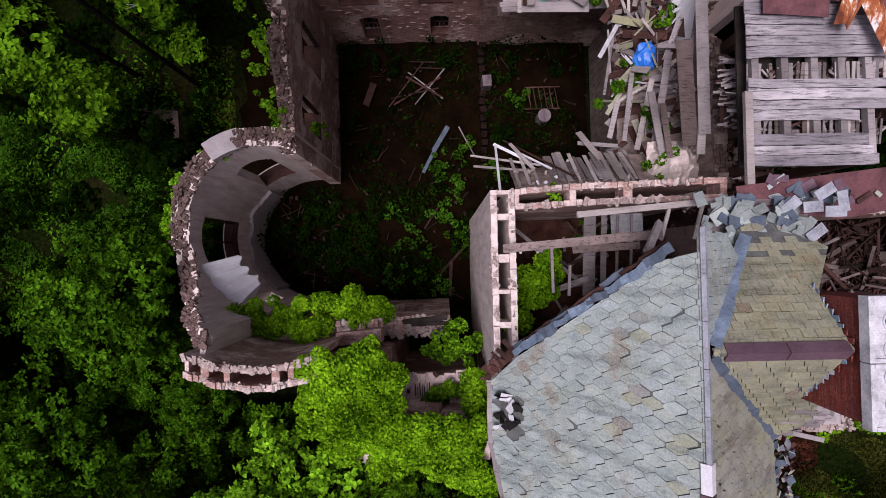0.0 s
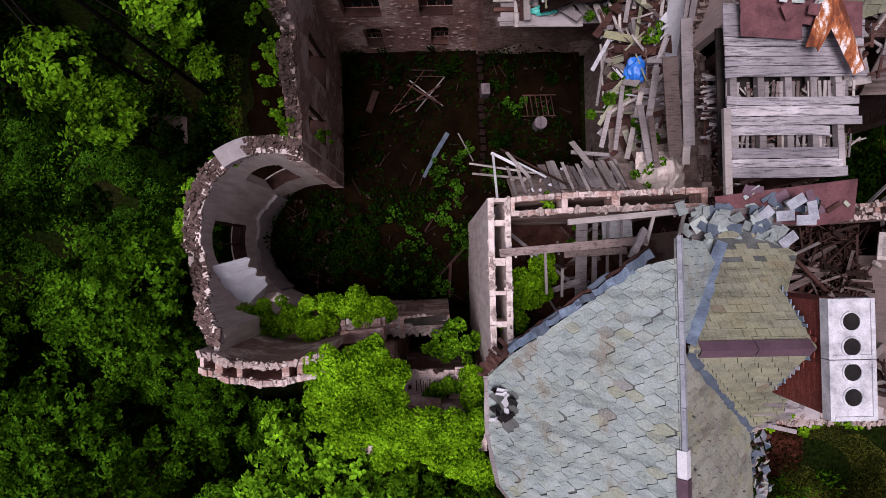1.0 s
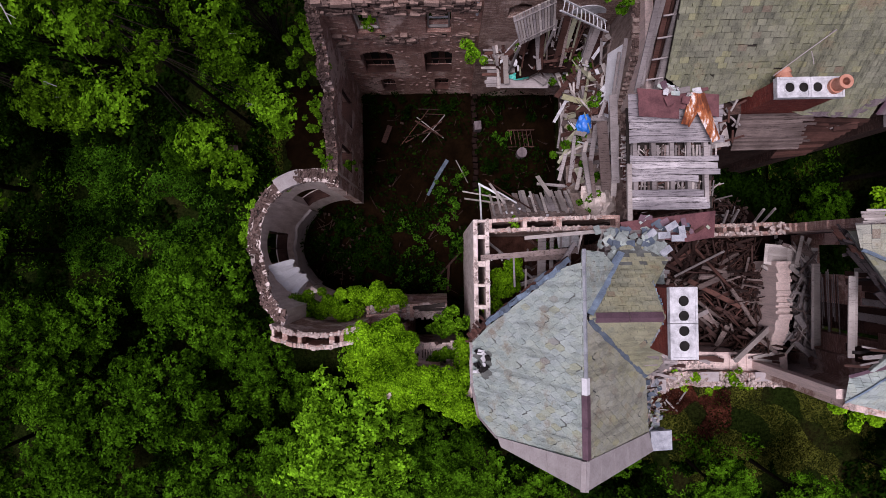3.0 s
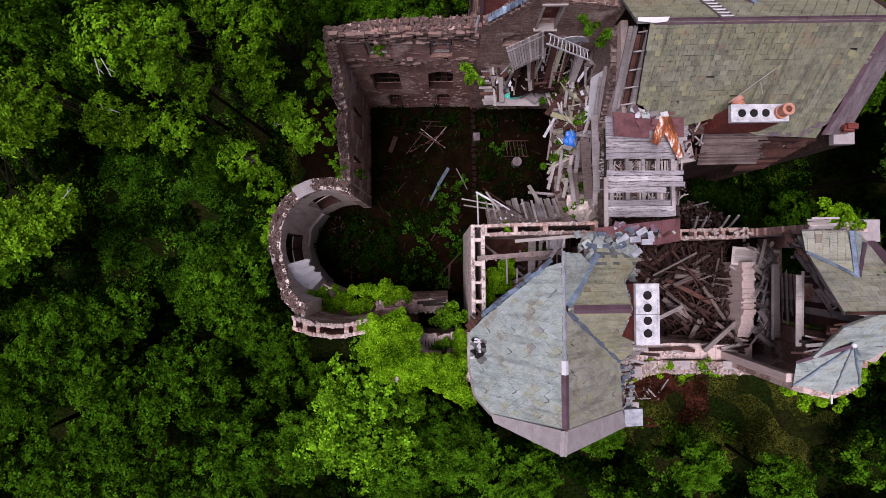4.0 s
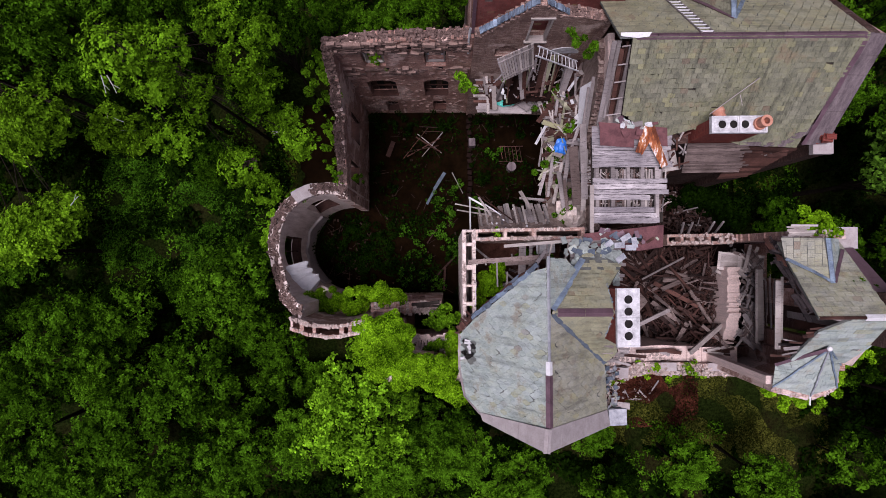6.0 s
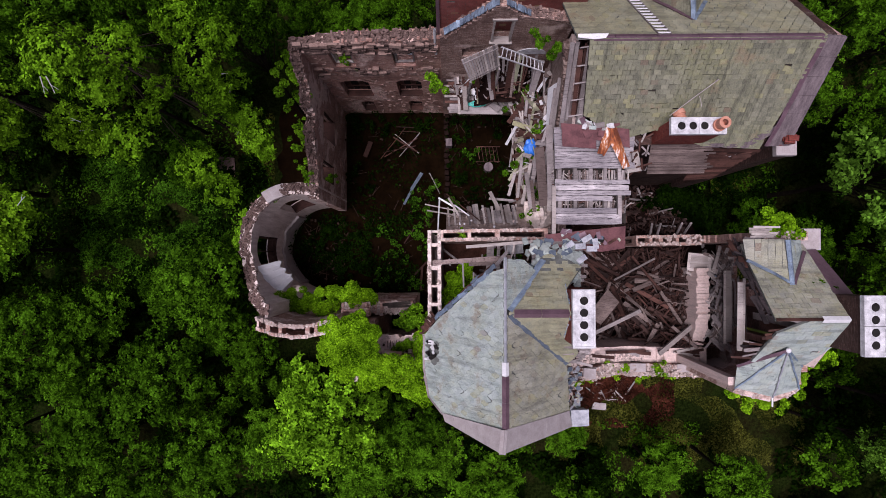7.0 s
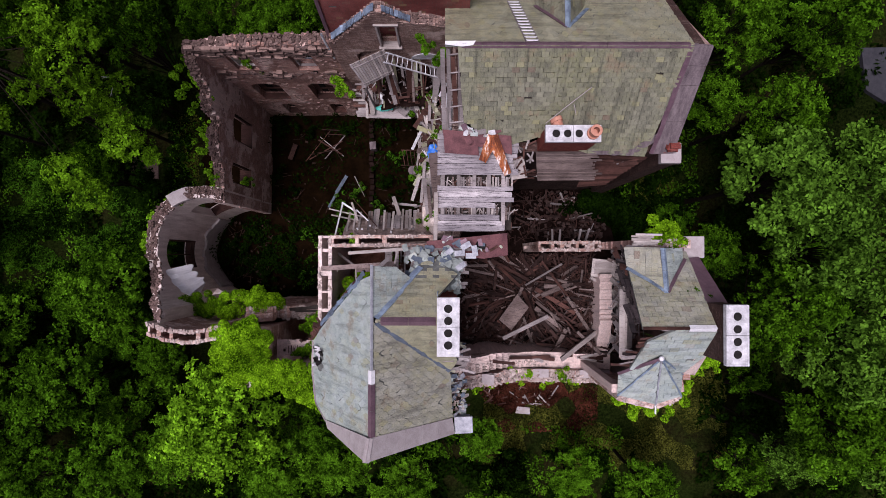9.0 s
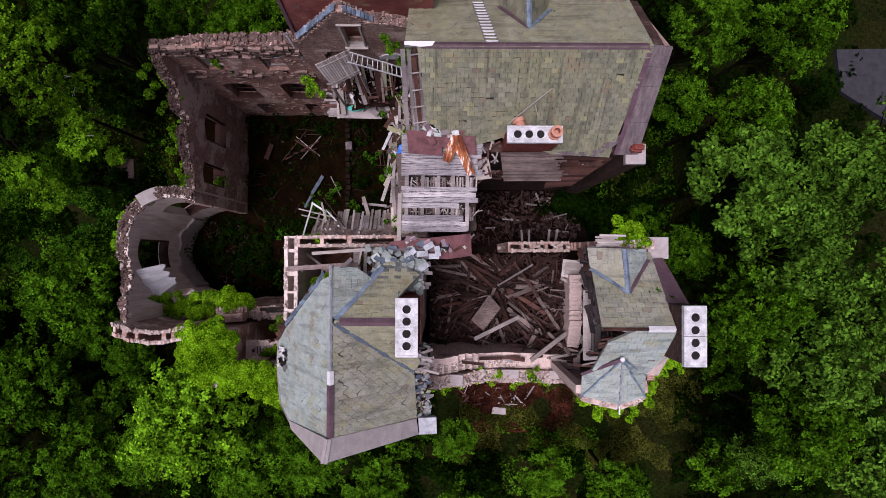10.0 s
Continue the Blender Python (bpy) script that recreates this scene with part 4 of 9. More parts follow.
# ---------------------------------------------------------------- east wing
EAST = thing("east_house", "east wing with a hipped grey slate roof and turret", "house")
en = lambda x, y: (x, y, 17.9 - 1.15 * (y + 2.0))
es = lambda x, y: (x, y, 17.9 - 1.15 * (-2.0 - y))
roof_plane(EAST, [en(14.6, -2.0), en(17.3, -2.0), en(17.5, 0.8), en(14.9, 0.8)], "rect", 0.34, 0.27, M_OLDSLATE, M_OLDSLATE_J, 200, None, 31)
roof_plane(EAST, [es(15.0, -2.6), es(15.9, -2.05), es(17.3, -2.05), es(17.8, -2.6), es(17.05, -4.05), es(14.8, -3.9)], "rect", 0.34, 0.27, M_SLATE, M_SLATE_J, 120, None, 32)


def chimney(name, label, x0, x1, y0, y1, z0, z1, along, brick=None):
    ob = thing(name, label, "chimney")
    bm = bmesh.new()
    box(bm, ((x0 + x1) / 2, (y0 + y1) / 2, (z0 + z1 - 0.2) / 2), (x1 - x0 - 0.12, y1 - y0 - 0.12, z1 - 0.2 - z0))
    part("shaft", bm, brick or M_RED, ob)
    n, caps = 4, []
    for k in range(2):
        bm = bmesh.new()
        lo, hi = k / 2, (k + 1) / 2
        if along == "y":
            c = ((x0 + x1) / 2, y0 + (y1 - y0) * (lo + hi) / 2)
            size = (x1 - x0, (y1 - y0) / 2 - 0.015)
        else:
            c = (x0 + (x1 - x0) * (lo + hi) / 2, (y0 + y1) / 2)
            size = ((x1 - x0) / 2 - 0.015, y1 - y0)
        box(bm, (*c, z1 - 0.1), (*size, 0.2))
        caps.append(part("cap", bm, M_CONC, ob))
        for sx, sy in ((-1, 0), (1, 0), (0, -1), (0, 1)):
            bm = bmesh.new()
            box(bm, (c[0] + sx * (size[0] / 2 - 0.035), c[1] + sy * (size[1] / 2 - 0.035), z1 + 0.012), (0.07 if sx else size[0] - 0.15, 0.07 if sy else size[1] - 0.002, 0.03))
            part("rim", bm, M_CONC, caps[-1])
    for k in range(n):
        f = (k + 0.5) / n
        f = 0.5 + (f - 0.5) * 0.82
        c = ((x0 + x1) / 2, y0 + (y1 - y0) * f) if along == "y" else (x0 + (x1 - x0) * f, (y0 + y1) / 2)
        bm = bmesh.new()
        disc_ring(bm, c, 0.18, 0.15, z1 - 0.1, z1 + 0.02)
        part("flue", bm, M_CONC, caps[k // 2])
        # soot-black disc closes the flue; its colour stands in for the hole's shade
        bm = bmesh.new()
        disc_ring(bm, c, 0.151, 0.0005, z1 - 0.05, z1 + 0.004)
        part("flue_lining", bm, M_SOOT_SHADE, caps[k // 2], "soot-black disc painted for the dark of the flue")
    return ob


chimney("chimney", "red brick chimney with two pale concrete caps and four flues", 7.13, 7.93, -2.95, -0.85, 10.0, 18.5, "y")
chimney("chimney", "red brick chimney with grey caps and terracotta pots", 11.24, 13.37, 4.97, 5.62, 10.0, 16.9, "x")
chimney("chimney", "brick chimney with two white concrete caps", 17.3, 18.1, -3.25, -1.08, 9.0, 18.58, "y", M_DARKBRICK)



# ---------------------------------------------------------------- tower block: walls, flashings, copings
def ribbon(bm, rows):
    """A closed skin over rows of equal rings of points."""
    for r0, r1 in zip(rows, rows[1:]):
        for i in range(len(r0)):
            j = (i + 1) % len(r0)
            bm.faces.new((r0[i], r0[j], r1[j], r1[i]))
    bm.faces.new(rows[0][::-1]), bm.faces.new(rows[-1])
    bmesh.ops.recalc_face_normals(bm, faces=bm.faces)


def strip(parent, name, a, b, width, mat, thick=0.03, up=(0, 0, 1), label="", lift=0.03, dent=0.006, k=6):
    """A flat metal strip from a to b lying on a slope whose normal is up."""
    a, b, n = Vector(a), Vector(b), Vector(up).normalized()
    d = (b - a).normalized()
    side = n.cross(d).normalized()
    n = d.cross(side).normalized()
    bm = bmesh.new()
    rng = random.Random(len(name) + int(abs(a.x * 100)))
    rows = []
    for i in range(k + 1):
        p = a + (b - a) * i / k + n * (lift + rng.uniform(-dent, 1.5 * dent)) + side * rng.uniform(-1.5, 1.5) * dent
        w = width * rng.uniform(0.92 - 6 * dent, 1.06 + 3 * dent) / 2
        rows.append([bm.verts.new(q) for q in (p - side * w, p + side * w, p + side * w - n * thick, p - side * w - n * thick)])
    ribbon(bm, rows)
    return part(name, bm, mat, parent, label)


def gable_roll(parent, name, a, b, width, mat, label="", rise=0.09):
    """A ridge cover: two flaps folded over the ridge from a to b."""
    a, b = Vector(a), Vector(b)
    d = (b - a).normalized()
    side = Vector((0, 0, 1)).cross(d).normalized()
    n = max(1, int((b - a).length / 0.7))
    for i in range(n):
        p, q = a + (b - a) * i / n, a + (b - a) * ((i + 0.985) / n)
        j = Vector((0, 0, 0.006 * (i % 2)))
        bm = bmesh.new()
        rows = []
        for c in (p, q):
            top, k = c + Vector((0, 0, rise)) + j, Vector((0, 0, 0.02))
            l, r = c - side * (width / 2) - Vector((0, 0, width * 0.55 - rise)) + j, c + side * (width / 2) - Vector((0, 0, width * 0.55 - rise)) + j
            rows.append([bm.verts.new(v) for v in (l, top, r, r - k, top - k, l - k)])
        ribbon(bm, rows)
        part(name, bm, mat, parent, label)


def house_wall(parent, pts, z0, z1, mat, thick=0.4, label=""):
    for (a, b) in zip(pts, pts[1:]):
        bm = wall_columns(line_path(a, b), thick, z0, lambda s: z1, rag=0.0, ds=99, step=0.001)
        part("wall", bm, mat, parent, label)


house_wall(TOWER, [(7.55, -4.2), (7.55, -6.0)], -0.3, 14.5, M_BRICK, -0.4)
house_wall(TOWER, [(7.55, -6.05), (2.65, -6.05)], -0.3, 14.6, M_BRICK, -0.4)
house_wall(TOWER, [(2.6, -6.0), (2.05, -5.6), (1.98, -4.5), (1.98, -3.45)], -0.3, 13.4, M_BRICK, -0.35)
house_wall(TOWER, [(7.55, -3.0), (7.55, 0.6)], -0.3, 14.4, M_BRICK, -0.35)
# gable head under the south rakes
bm = bmesh.new()
slabpts = [(2.7, 14.4), (7.5, 14.4), (4.75, 17.9)]
va = [bm.verts.new((x, -6.2, z)) for x, z in slabpts]
vb = [bm.verts.new((x, -5.9, z)) for x, z in slabpts]
bm.faces.new(va), bm.faces.new(vb[::-1])
for i in range(3):
    bm.faces.new((va[i], vb[i], vb[(i + 1) % 3], va[(i + 1) % 3]))
part("gable", bm, M_BRICK, TOWER)


def coping(parent, a_in, b_in, a_out, b_out, mat, n=5, thick=0.16, name="coping_stone", label=""):
    """Coping slabs in a row between an inner and an outer edge."""
    a_in, b_in, a_out, b_out = [Vector(v) for v in (a_in, b_in, a_out, b_out)]
    rng = random.Random(n)
    for i in range(n):
        f, g = i / n, (i + 0.985) / n
        q = [a_in.lerp(b_in, f), a_in.lerp(b_in, g), a_out.lerp(b_out, g), a_out.lerp(b_out, f)]
        bm = bmesh.new()
        j = Vector((0, 0, rng.uniform(-0.015, 0.015)))
        slab(bm, [v + j for v in q], thick)
        part(name, bm, mat, parent, label)


coping(TOWER, (2.42, -6.22, 14.72), (4.72, -5.9, 18.28), (2.55, -6.55, 14.85), (4.62, -6.7, 18.5), M_GREYCOPE, 5)
coping(TOWER, (4.72, -5.9, 18.28), (7.75, -6.12, 14.75), (4.62, -6.7, 18.5), (7.85, -6.75, 14.85), M_GREYCOPE, 5)
gable_roll(TOWER, "ridge_cover", (4.78, -5.9, RZ), (4.78, -4.0, RZ), 0.26, M_PURPLE, "dark purple metal ridge cover")
gable_roll(TOWER, "ridge_cap", (4.78, -4.0, RZ), (4.78, -3.5, RZ), 0.24, M_WHITE, "white metal ridge cap")
gable_roll(TOWER, "ridge_cover", (4.78, -3.5, RZ), (4.78, 0.3, RZ), 0.11, M_LEAD, "pale grey lead ridge cover")
gable_roll(TOWER, "ridge_cover", (5.1, -1.75, RZ), (7.1, -1.75, RZ), 0.3, M_PURPLE, "dark purple metal ridge cover")
nw, ne_ = Vector((-0.83, 0, 0.55)), Vector((0.76, 0, 0.65))
fl = random.Random(12)
for k in range(9):
    f, g = (k - 0.1) / 9, (k + 0.95 + fl.uniform(0, 0.2)) / 9
    a, b = Vector(west(2.15, -2.42)).lerp(Vector(west(4.45, -0.12)), max(0, f)), Vector(west(2.15, -2.42)).lerp(Vector(west(4.45, -0.12)), min(1.02, g))
    off = Vector((0, 0.07 + fl.uniform(-0.04, 0.05), 0.05))
    strip(TOWER, "flashing", a + off, b + off + Vector((0, fl.uniform(-0.05, 0.05), 0)), fl.uniform(0.13, 0.24), M_DARKBLUE if k in (2, 5, 8) else M_BLUE, 0.03, nw + Vector((0, fl.uniform(-0.15, 0.15), 0)), "crumpled blue-grey lead edge flashing", 0.04, 0.018, 4)
    strip(TOWER, "fascia", a + Vector((-0.05, 0.16, -0.12)), b + Vector((-0.03, 0.14 + fl.uniform(0, 0.06), -0.14)), fl.uniform(0.06, 0.13), M_BROWNWOOD if k % 3 else M_DARKBLUE, 0.05, (0, 0, 1), "", 0.02, 0.015, 3)
strip(TOWER, "valley", Vector(cn(4.95, -1.68)), Vector(cn(6.45, 0.15)), 0.22, M_BLUE, 0.03, (-0.1, 0.5, 0.85), "blue-grey lead valley", 0.06, 0.016, 12)
strip(TOWER, "valley", Vector(cs(4.92, -1.8)), Vector(cs(7.6, -4.12)), 0.17, M_DARKBLUE, 0.03, (0.25, -0.55, 0.8), "dark lead valley", 0.05, 0.022, 18)
bm = bmesh.new()
box(bm, (8.2, -6.45, 14.62), (0.75, 0.7, 0.12), turn(4, 3, 2))
box(bm, (8.2, -6.45, 14.3), (0.6, 0.55, 0.6))
part("hopper_box", bm, M_LEAD, TOWER, "grey lead gutter box")
# torn felt round the hole in the slates
rng = random.Random(4)
for k in range(16):
    bm = bmesh.new()
    p = Vector(west(2.05 + rng.uniform(-0.26, 0.26), -3.75 + rng.uniform(-0.42, 0.42))) + Vector((-0.05, 0, 0.06))
    box(bm, p, (rng.uniform(0.15, 0.4), rng.uniform(0.1, 0.3), 0.012), turn(rng.gauss(0, 18), -56 + rng.gauss(0, 16), rng.uniform(0, 180)))
    part("torn_felt", bm, M_SOOT_SHADE if k % 3 else M_WHITE, TOWER, "torn black felt" if k % 3 else "curled white felt scrap")
# ragged, rotten eave boards where the west edge is broken
for k in range(14):
    bm = bmesh.new()
    f = k / 13
    p = Vector(west(2.25 - 0.6 * f, -2.45 - 0.75 * f)) + Vector((-0.05, 0.1, -0.08))
    plank_between(bm, p, p + Vector((rng.uniform(-0.35, -0.1), rng.uniform(0.05, 0.3), rng.uniform(-0.25, 0.05))), rng.uniform(0.06, 0.14), 0.03)
    part("broken_eave_board", bm, M_BROWNWOOD, TOWER)
# gutter boards along the west and south-west eaves
for a, b in (((1.66, -3.1), (1.66, -4.6)), ((1.66, -4.6), (1.88, -5.75)), ((1.88, -5.75), (2.48, -6.28))):
    strip(TOWER, "eave_board", Vector(west(*a)) + Vector((-0.03, 0, -0.08)), Vector(west(*b)) + Vector((-0.03, 0, -0.08)), 0.14, M_GREYWOOD, 0.05)
# broken slates and boards beside the chimney on the cross roof
for k in range(16):
    bm = bmesh.new()
    p = Vector((rng.uniform(7.2, 8.1), rng.uniform(-4.1, -3.1), 0))
    p.z = cs(p.x, p.y)[2] - 0.1 * (p.x - 7.2)
    plank_between(bm, p, p + Vector((rng.uniform(0.3, 0.7), rng.uniform(-0.2, 0.2), rng.uniform(-0.2, 0.1))), 0.1, 0.03)
    part("broken_roof_board", bm, M_GREYWOOD, TOWER)

# torn slates, battens and brick ends along the broken east eave
rt = random.Random(64)
for k in range(110):
    yy = rt.uniform(-6.1, -3.1)
    x = 7.68 + rt.uniform(-0.1, 0.55) - 0.03 * (yy + 3)
    z = 14.62 - 0.5 * (x - 7.68) + rt.uniform(-0.25, 0.12)
    bm = bmesh.new()
    if k % 3:
        box(bm, (0, 0, 0), (rt.uniform(0.12, 0.34), rt.uniform(0.08, 0.22), 0.016))
        mat = rt.choice([M_SLATE, M_OLDSLATE, M_DARKBLUE, M_LEAD])
    else:
        box(bm, (0, 0, 0), (rt.uniform(0.25, 0.7), rt.uniform(0.05, 0.1), 0.04))
        mat = rt.choice([M_GREYWOOD, M_BROWNWOOD, M_PALEWOOD])
    bmesh.ops.transform(bm, matrix=Matrix.Translation((x, yy, z)) @ turn(rt.gauss(0, 18), 40 + rt.gauss(0, 18), rt.gauss(0, 30)).to_4x4(), verts=bm.verts)
    part("torn_eave_piece", bm, mat, TOWER)
for k in range(70):
    yy = rt.uniform(-6.2, -3.0)
    put_piece("brick", brick_piece(M_PALEBLOCK), TOWER, Matrix.Translation((7.75 + rt.uniform(-0.1, 0.35), yy, 14.3 - rt.uniform(0, 0.5))) @ turn(rt.gauss(0, 12), rt.gauss(0, 12), rt.uniform(0, 180)).to_4x4())

# step flashing teeth against the red chimney
for k in range(9):
    for s in (-1, 1):
        bm = bmesh.new()
        yy = -1.75 + s * (0.12 + 0.11 * k)
        z = RZ - (1.38 if s < 0 else 1.05) * abs(yy + 1.75)
        box(bm, (7.14, yy + rng.uniform(-0.03, 0.03), z + 0.06), (0.02, rng.uniform(0.06, 0.12), rng.uniform(0.08, 0.15)), turn(0, rng.gauss(0, 8), rng.gauss(0, 8)))
        part("step_flashing", bm, rng.choice([M_LEAD, M_BLUE, M_RED]), TOWER)

# loose slates tipped over the broken north end
for k in range(120):
    x, y = rng.uniform(5.8, 7.95), rng.uniform(-0.75, 0.95)
    if x < 7 and y < -0.1:
        continue
    s = rng.uniform(0.18, 0.36)
    bm = bmesh.new()
    w = s * rng.uniform(0.45, 0.8)
    box(bm, (0, 0, 0), (s, w, 0.014))
    z = 15.5 + 0.18 * rng.random() + (0.5 - 0.45 * abs(y)) * (1 if x < 7.6 else 0.15)
    ob = single("loose_slate", bm, rng.choice([M_SCRAP, M_SCRAP, M_SCRAP, M_SLATE, M_DARKBLUE, M_SCRAP]), "loose broken roof slate on the collapsed roof edge", "slate", "loose slates")
    ob.matrix_basis = Matrix.Translation((x, y, z)) @ turn(rng.gauss(0, 9), rng.gauss(0, 9), rng.uniform(0, 180)).to_4x4()
for k in range(70):
    x, y = rng.uniform(7.1, 8.05), rng.uniform(-0.85, 0.5)
    s = rng.uniform(0.16, 0.36)
    bm = bmesh.new()
    box(bm, (0, 0, 0), (s, s * rng.uniform(0.5, 0.8), 0.014))
    ob = single("loose_slate", bm, rng.choice([M_SCRAP, M_SCRAP, M_SLATE, M_SCRAP]), "loose broken roof slate on the collapsed roof edge", "slate", "loose slates")
    ob.matrix_basis = Matrix.Translation((x, y, 15.66 + 0.15 * rng.random())) @ turn(rng.gauss(0, 9), rng.gauss(0, 9), rng.uniform(0, 180)).to_4x4()
for x, y, a in ((8.25, 1.02, 30), (8.6, 0.82, 100), (8.0, 0.72, 3), (8.05, 0.2, 35), (7.55, 0.75, 40), (8.45, 0.62, 0)):
    bm = bmesh.new()
    box(bm, (0, 0, 0), (0.42, 0.22, 0.016))
    ob = single("loose_slate", bm, M_LEAD, "whitish slate lying loose on the torn roofing", "slate", "loose slates")
    ob.matrix_basis = Matrix.Translation((x, y, 15.86)) @ turn(rng.gauss(0, 4), rng.gauss(0, 4), a).to_4x4()
# boards that carry them
for k in range(12):
    bm = bmesh.new()
    y = -0.7 + 0.14 * k
    plank_between(bm, (6.1, y, 15.42 + 0.1 * (k % 2)), (8.2 + rng.uniform(-0.3, 0.3), y + rng.uniform(-0.1, 0.1), 15.35), 0.13, 0.03)
    part("sheathing_board", bm, M_GREYWOOD, TOWER)

# ---------------------------------------------------------------- timbers of the burnt-out room beside the tower
ROOM = thing("collapsed_room_frame", "bleached broken joists and rafters over a roofless room", "timber frame")


def timber(parent, a, b, w, t, mat, roll=0.0, name="timber"):
    bm = bmesh.new()
    plank_between(bm, a, b, w, t, roll)
    return part(name, bm, mat, parent)


timber(ROOM, (3.45, 0.72, 15.12), (6.95, 0.98, 15.22), 0.13, 0.16, M_PALEWOOD, name="purlin")
timber(ROOM, (2.05, 0.05, 13.6), (5.35, 0.28, 14.9), 0.2, 0.2, M_OLDWOOD, name="joist")
timber(ROOM, (3.6, -0.02, 13.95), (4.95, 0.05, 14.6), 0.16, 0.05, M_OLDWOOD, name="joist")
timber(ROOM, (4.55, -0.1, 16.2), (5.1, 0.5, 15.4), 0.14, 0.1, M_GREYWOOD, name="rafter")
timber(ROOM, (2.35, 0.22, 13.1), (2.4, -0.05, 13.9), 0.05, 0.05, M_PALEWOOD, name="stud")
timber(ROOM, (2.75, 0.22, 13.1), (2.78, -0.05, 14.0), 0.05, 0.05, M_PALEWOOD, name="stud")
timber(ROOM, (3.35, 0.2, 12.6), (3.4, -1.1, 12.4), 0.07, 0.07, M_PALEWOOD, name="stud")
timber(ROOM, (3.85, -0.4, 12.4), (3.85, -1.2, 12.2), 0.07, 0.07, M_PALEWOOD, name="stud")
timber(ROOM, (2.3, 0.8, 11.6), (4.4, -0.9, 11.0), 0.10, 0.10, M_GREYWOOD, name="stud")
timber(ROOM, (3.2, -1.3, 11.0), (4.6, -0.8, 11.2), 0.16, 0.06, M_GREYWOOD, name="board")
for x, w in ((4.72, 0.34), (5.12, 0.16), (5.5, 0.08), (5.9, 0.07)):
    timber(ROOM, (x, 0.95, 11.1), (x - 0.05, -1.3, 10.9), w, 0.04, M_GREYWOOD, name="board")
for x in (5.35, 6.05, 6.5):
    timber(ROOM, (x + 0.12, 0.92, 15.05), (x - 0.05, 0.15, 14.9), 0.07, 0.07, M_PALEWOOD, name="rafter")
bm = bmesh.new()
box(bm, (5.9, 0.75, 10.6), (0.9, 0.6, 0.03), turn(8, -5, 4))
part("door_leaf", bm, M_CONC, ROOM, "fallen pale panel")
for k in range(60):
    x, y = rng.uniform(2.45, 7.0), rng.uniform(-2.2, 0.9)
    a = rng.uniform(0, math.pi)
    l = rng.uniform(0.4, 1.3)
    z = 8.4 + rng.uniform(0, 0.35)
    timber(ROOM, (x - l / 2 * math.cos(a), y - l / 2 * math.sin(a), z), (x + l / 2 * math.cos(a), y + l / 2 * math.sin(a), z + rng.uniform(-0.2, 0.3)), rng.uniform(0.06, 0.16), 0.04, M_REDWOOD if k % 3 else M_GREYWOOD, name="debris_board")
bm = bmesh.new()
box(bm, (4.7, -0.7, 8.25), (4.5, 3.4, 0.3))
single("floor_room", bm, M_REDEARTH, "rubble-strewn upper floor of the burnt-out room", "floor", "", "structure")

# ---------------------------------------------------------------- ruined court between hall and deck
P_MID = line_path((7.75, 1.5), (7.75, 9.7))
P_MID = (P_MID[0], lambda s: Vector((1, 0, 0)), P_MID[2])
masonry("wall_mid", "stripped pinkish plaster wall beside the plank deck", P_MID, 0.35, -0.6, steps((0, 12.3), (3.9, 12.0), (4.6, 11.2), (5.2, 12.4), (6.0, 13.6), (8.2, 13.9)), M_STAINED, [], 0.1, 8, 40)
LEDGE = thing("broken_floor", "remnant of a collapsed plank floor round an open court", "floor", kind="structure")


def ragged_floor(x0, x1, y0, y1, z, along, broken, seed):
    """Floor boards that end unevenly at the open side."""
    rg = random.Random(seed)
    if along == "y":
        x = x0
        while x < x1:
            w = rg.uniform(0.12, 0.2)
            bm = bmesh.new()
            e = rg.uniform(0, broken)
            sag = -e * 0.12 if rg.random() < 0.5 else 0
            plank_between(bm, (x, y0, z), (x + rg.uniform(-0.08, 0.08), y1 - e, z + sag), w - 0.015, 0.03)
            part("floor_board", bm, rg.choice([M_GREYWOOD, M_GREYWOOD, M_PALEWOOD]), LEDGE)
            x += w
    else:
        y = y0
        while y < y1:
            w = rg.uniform(0.12, 0.2)
            bm = bmesh.new()
            e = rg.uniform(0, broken)
            plank_between(bm, (x0 + e, y, z - (e * 0.15 if rg.random() < 0.4 else 0)), (x1, y + rg.uniform(-0.06, 0.06), z), w - 0.015, 0.03)
            part("floor_board", bm, rg.choice([M_GREYWOOD, M_BROWNWOOD, M_GREYWOOD]), LEDGE)
            y += w


rg = random.Random(3)
x = 3.75
while x < 6.7:
    w = rg.uniform(0.1, 0.17)
    e = rg.random() ** 2 * 0.45
    bm = bmesh.new()
    plank_between(bm, (x, 1.85 + rg.uniform(-0.12, 0.1), 11.35), (x + rg.gauss(-0.06, 0.03), 2.95 - e, 9.9 + 0.9 * e), w - 0.012, 0.03, rg.uniform(-8, 8))
    part("hanging_board", bm, rg.choice([M_GREYWOOD, M_GREYWOOD, M_PALEWOOD, M_OLDWOOD]), LEDGE)
    x += w + (0.12 if rg.random() < 0.12 else 0.0)
rp = random.Random(8)
for k in range(60):
    x, y = rp.uniform(2.7, 7.5), rp.uniform(1.6, 2.7)
    bm = bmesh.new()
    box(bm, (x, y, 12.0 - 1.75 * max(0, y - 1.5) + 0.5 * max(0, x - 6.5)), (rp.uniform(0.05, 0.14), rp.uniform(0.05, 0.12), 0.07), turn(rp.gauss(0, 20), rp.gauss(0, 20), rp.uniform(0, 180)))
    part("plaster_lump", bm, M_PALEBLOCK if k % 3 else M_WHITE, LEDGE)
bm = bmesh.new()
slab(bm, [(6.0, 1.75, 11.7), (6.55, 1.75, 11.7), (6.5, 2.75, 10.4), (6.02, 2.75, 10.4)], 0.04)
part("leaning_panel", bm, M_EARTH, LEDGE, "beige plastered panel")
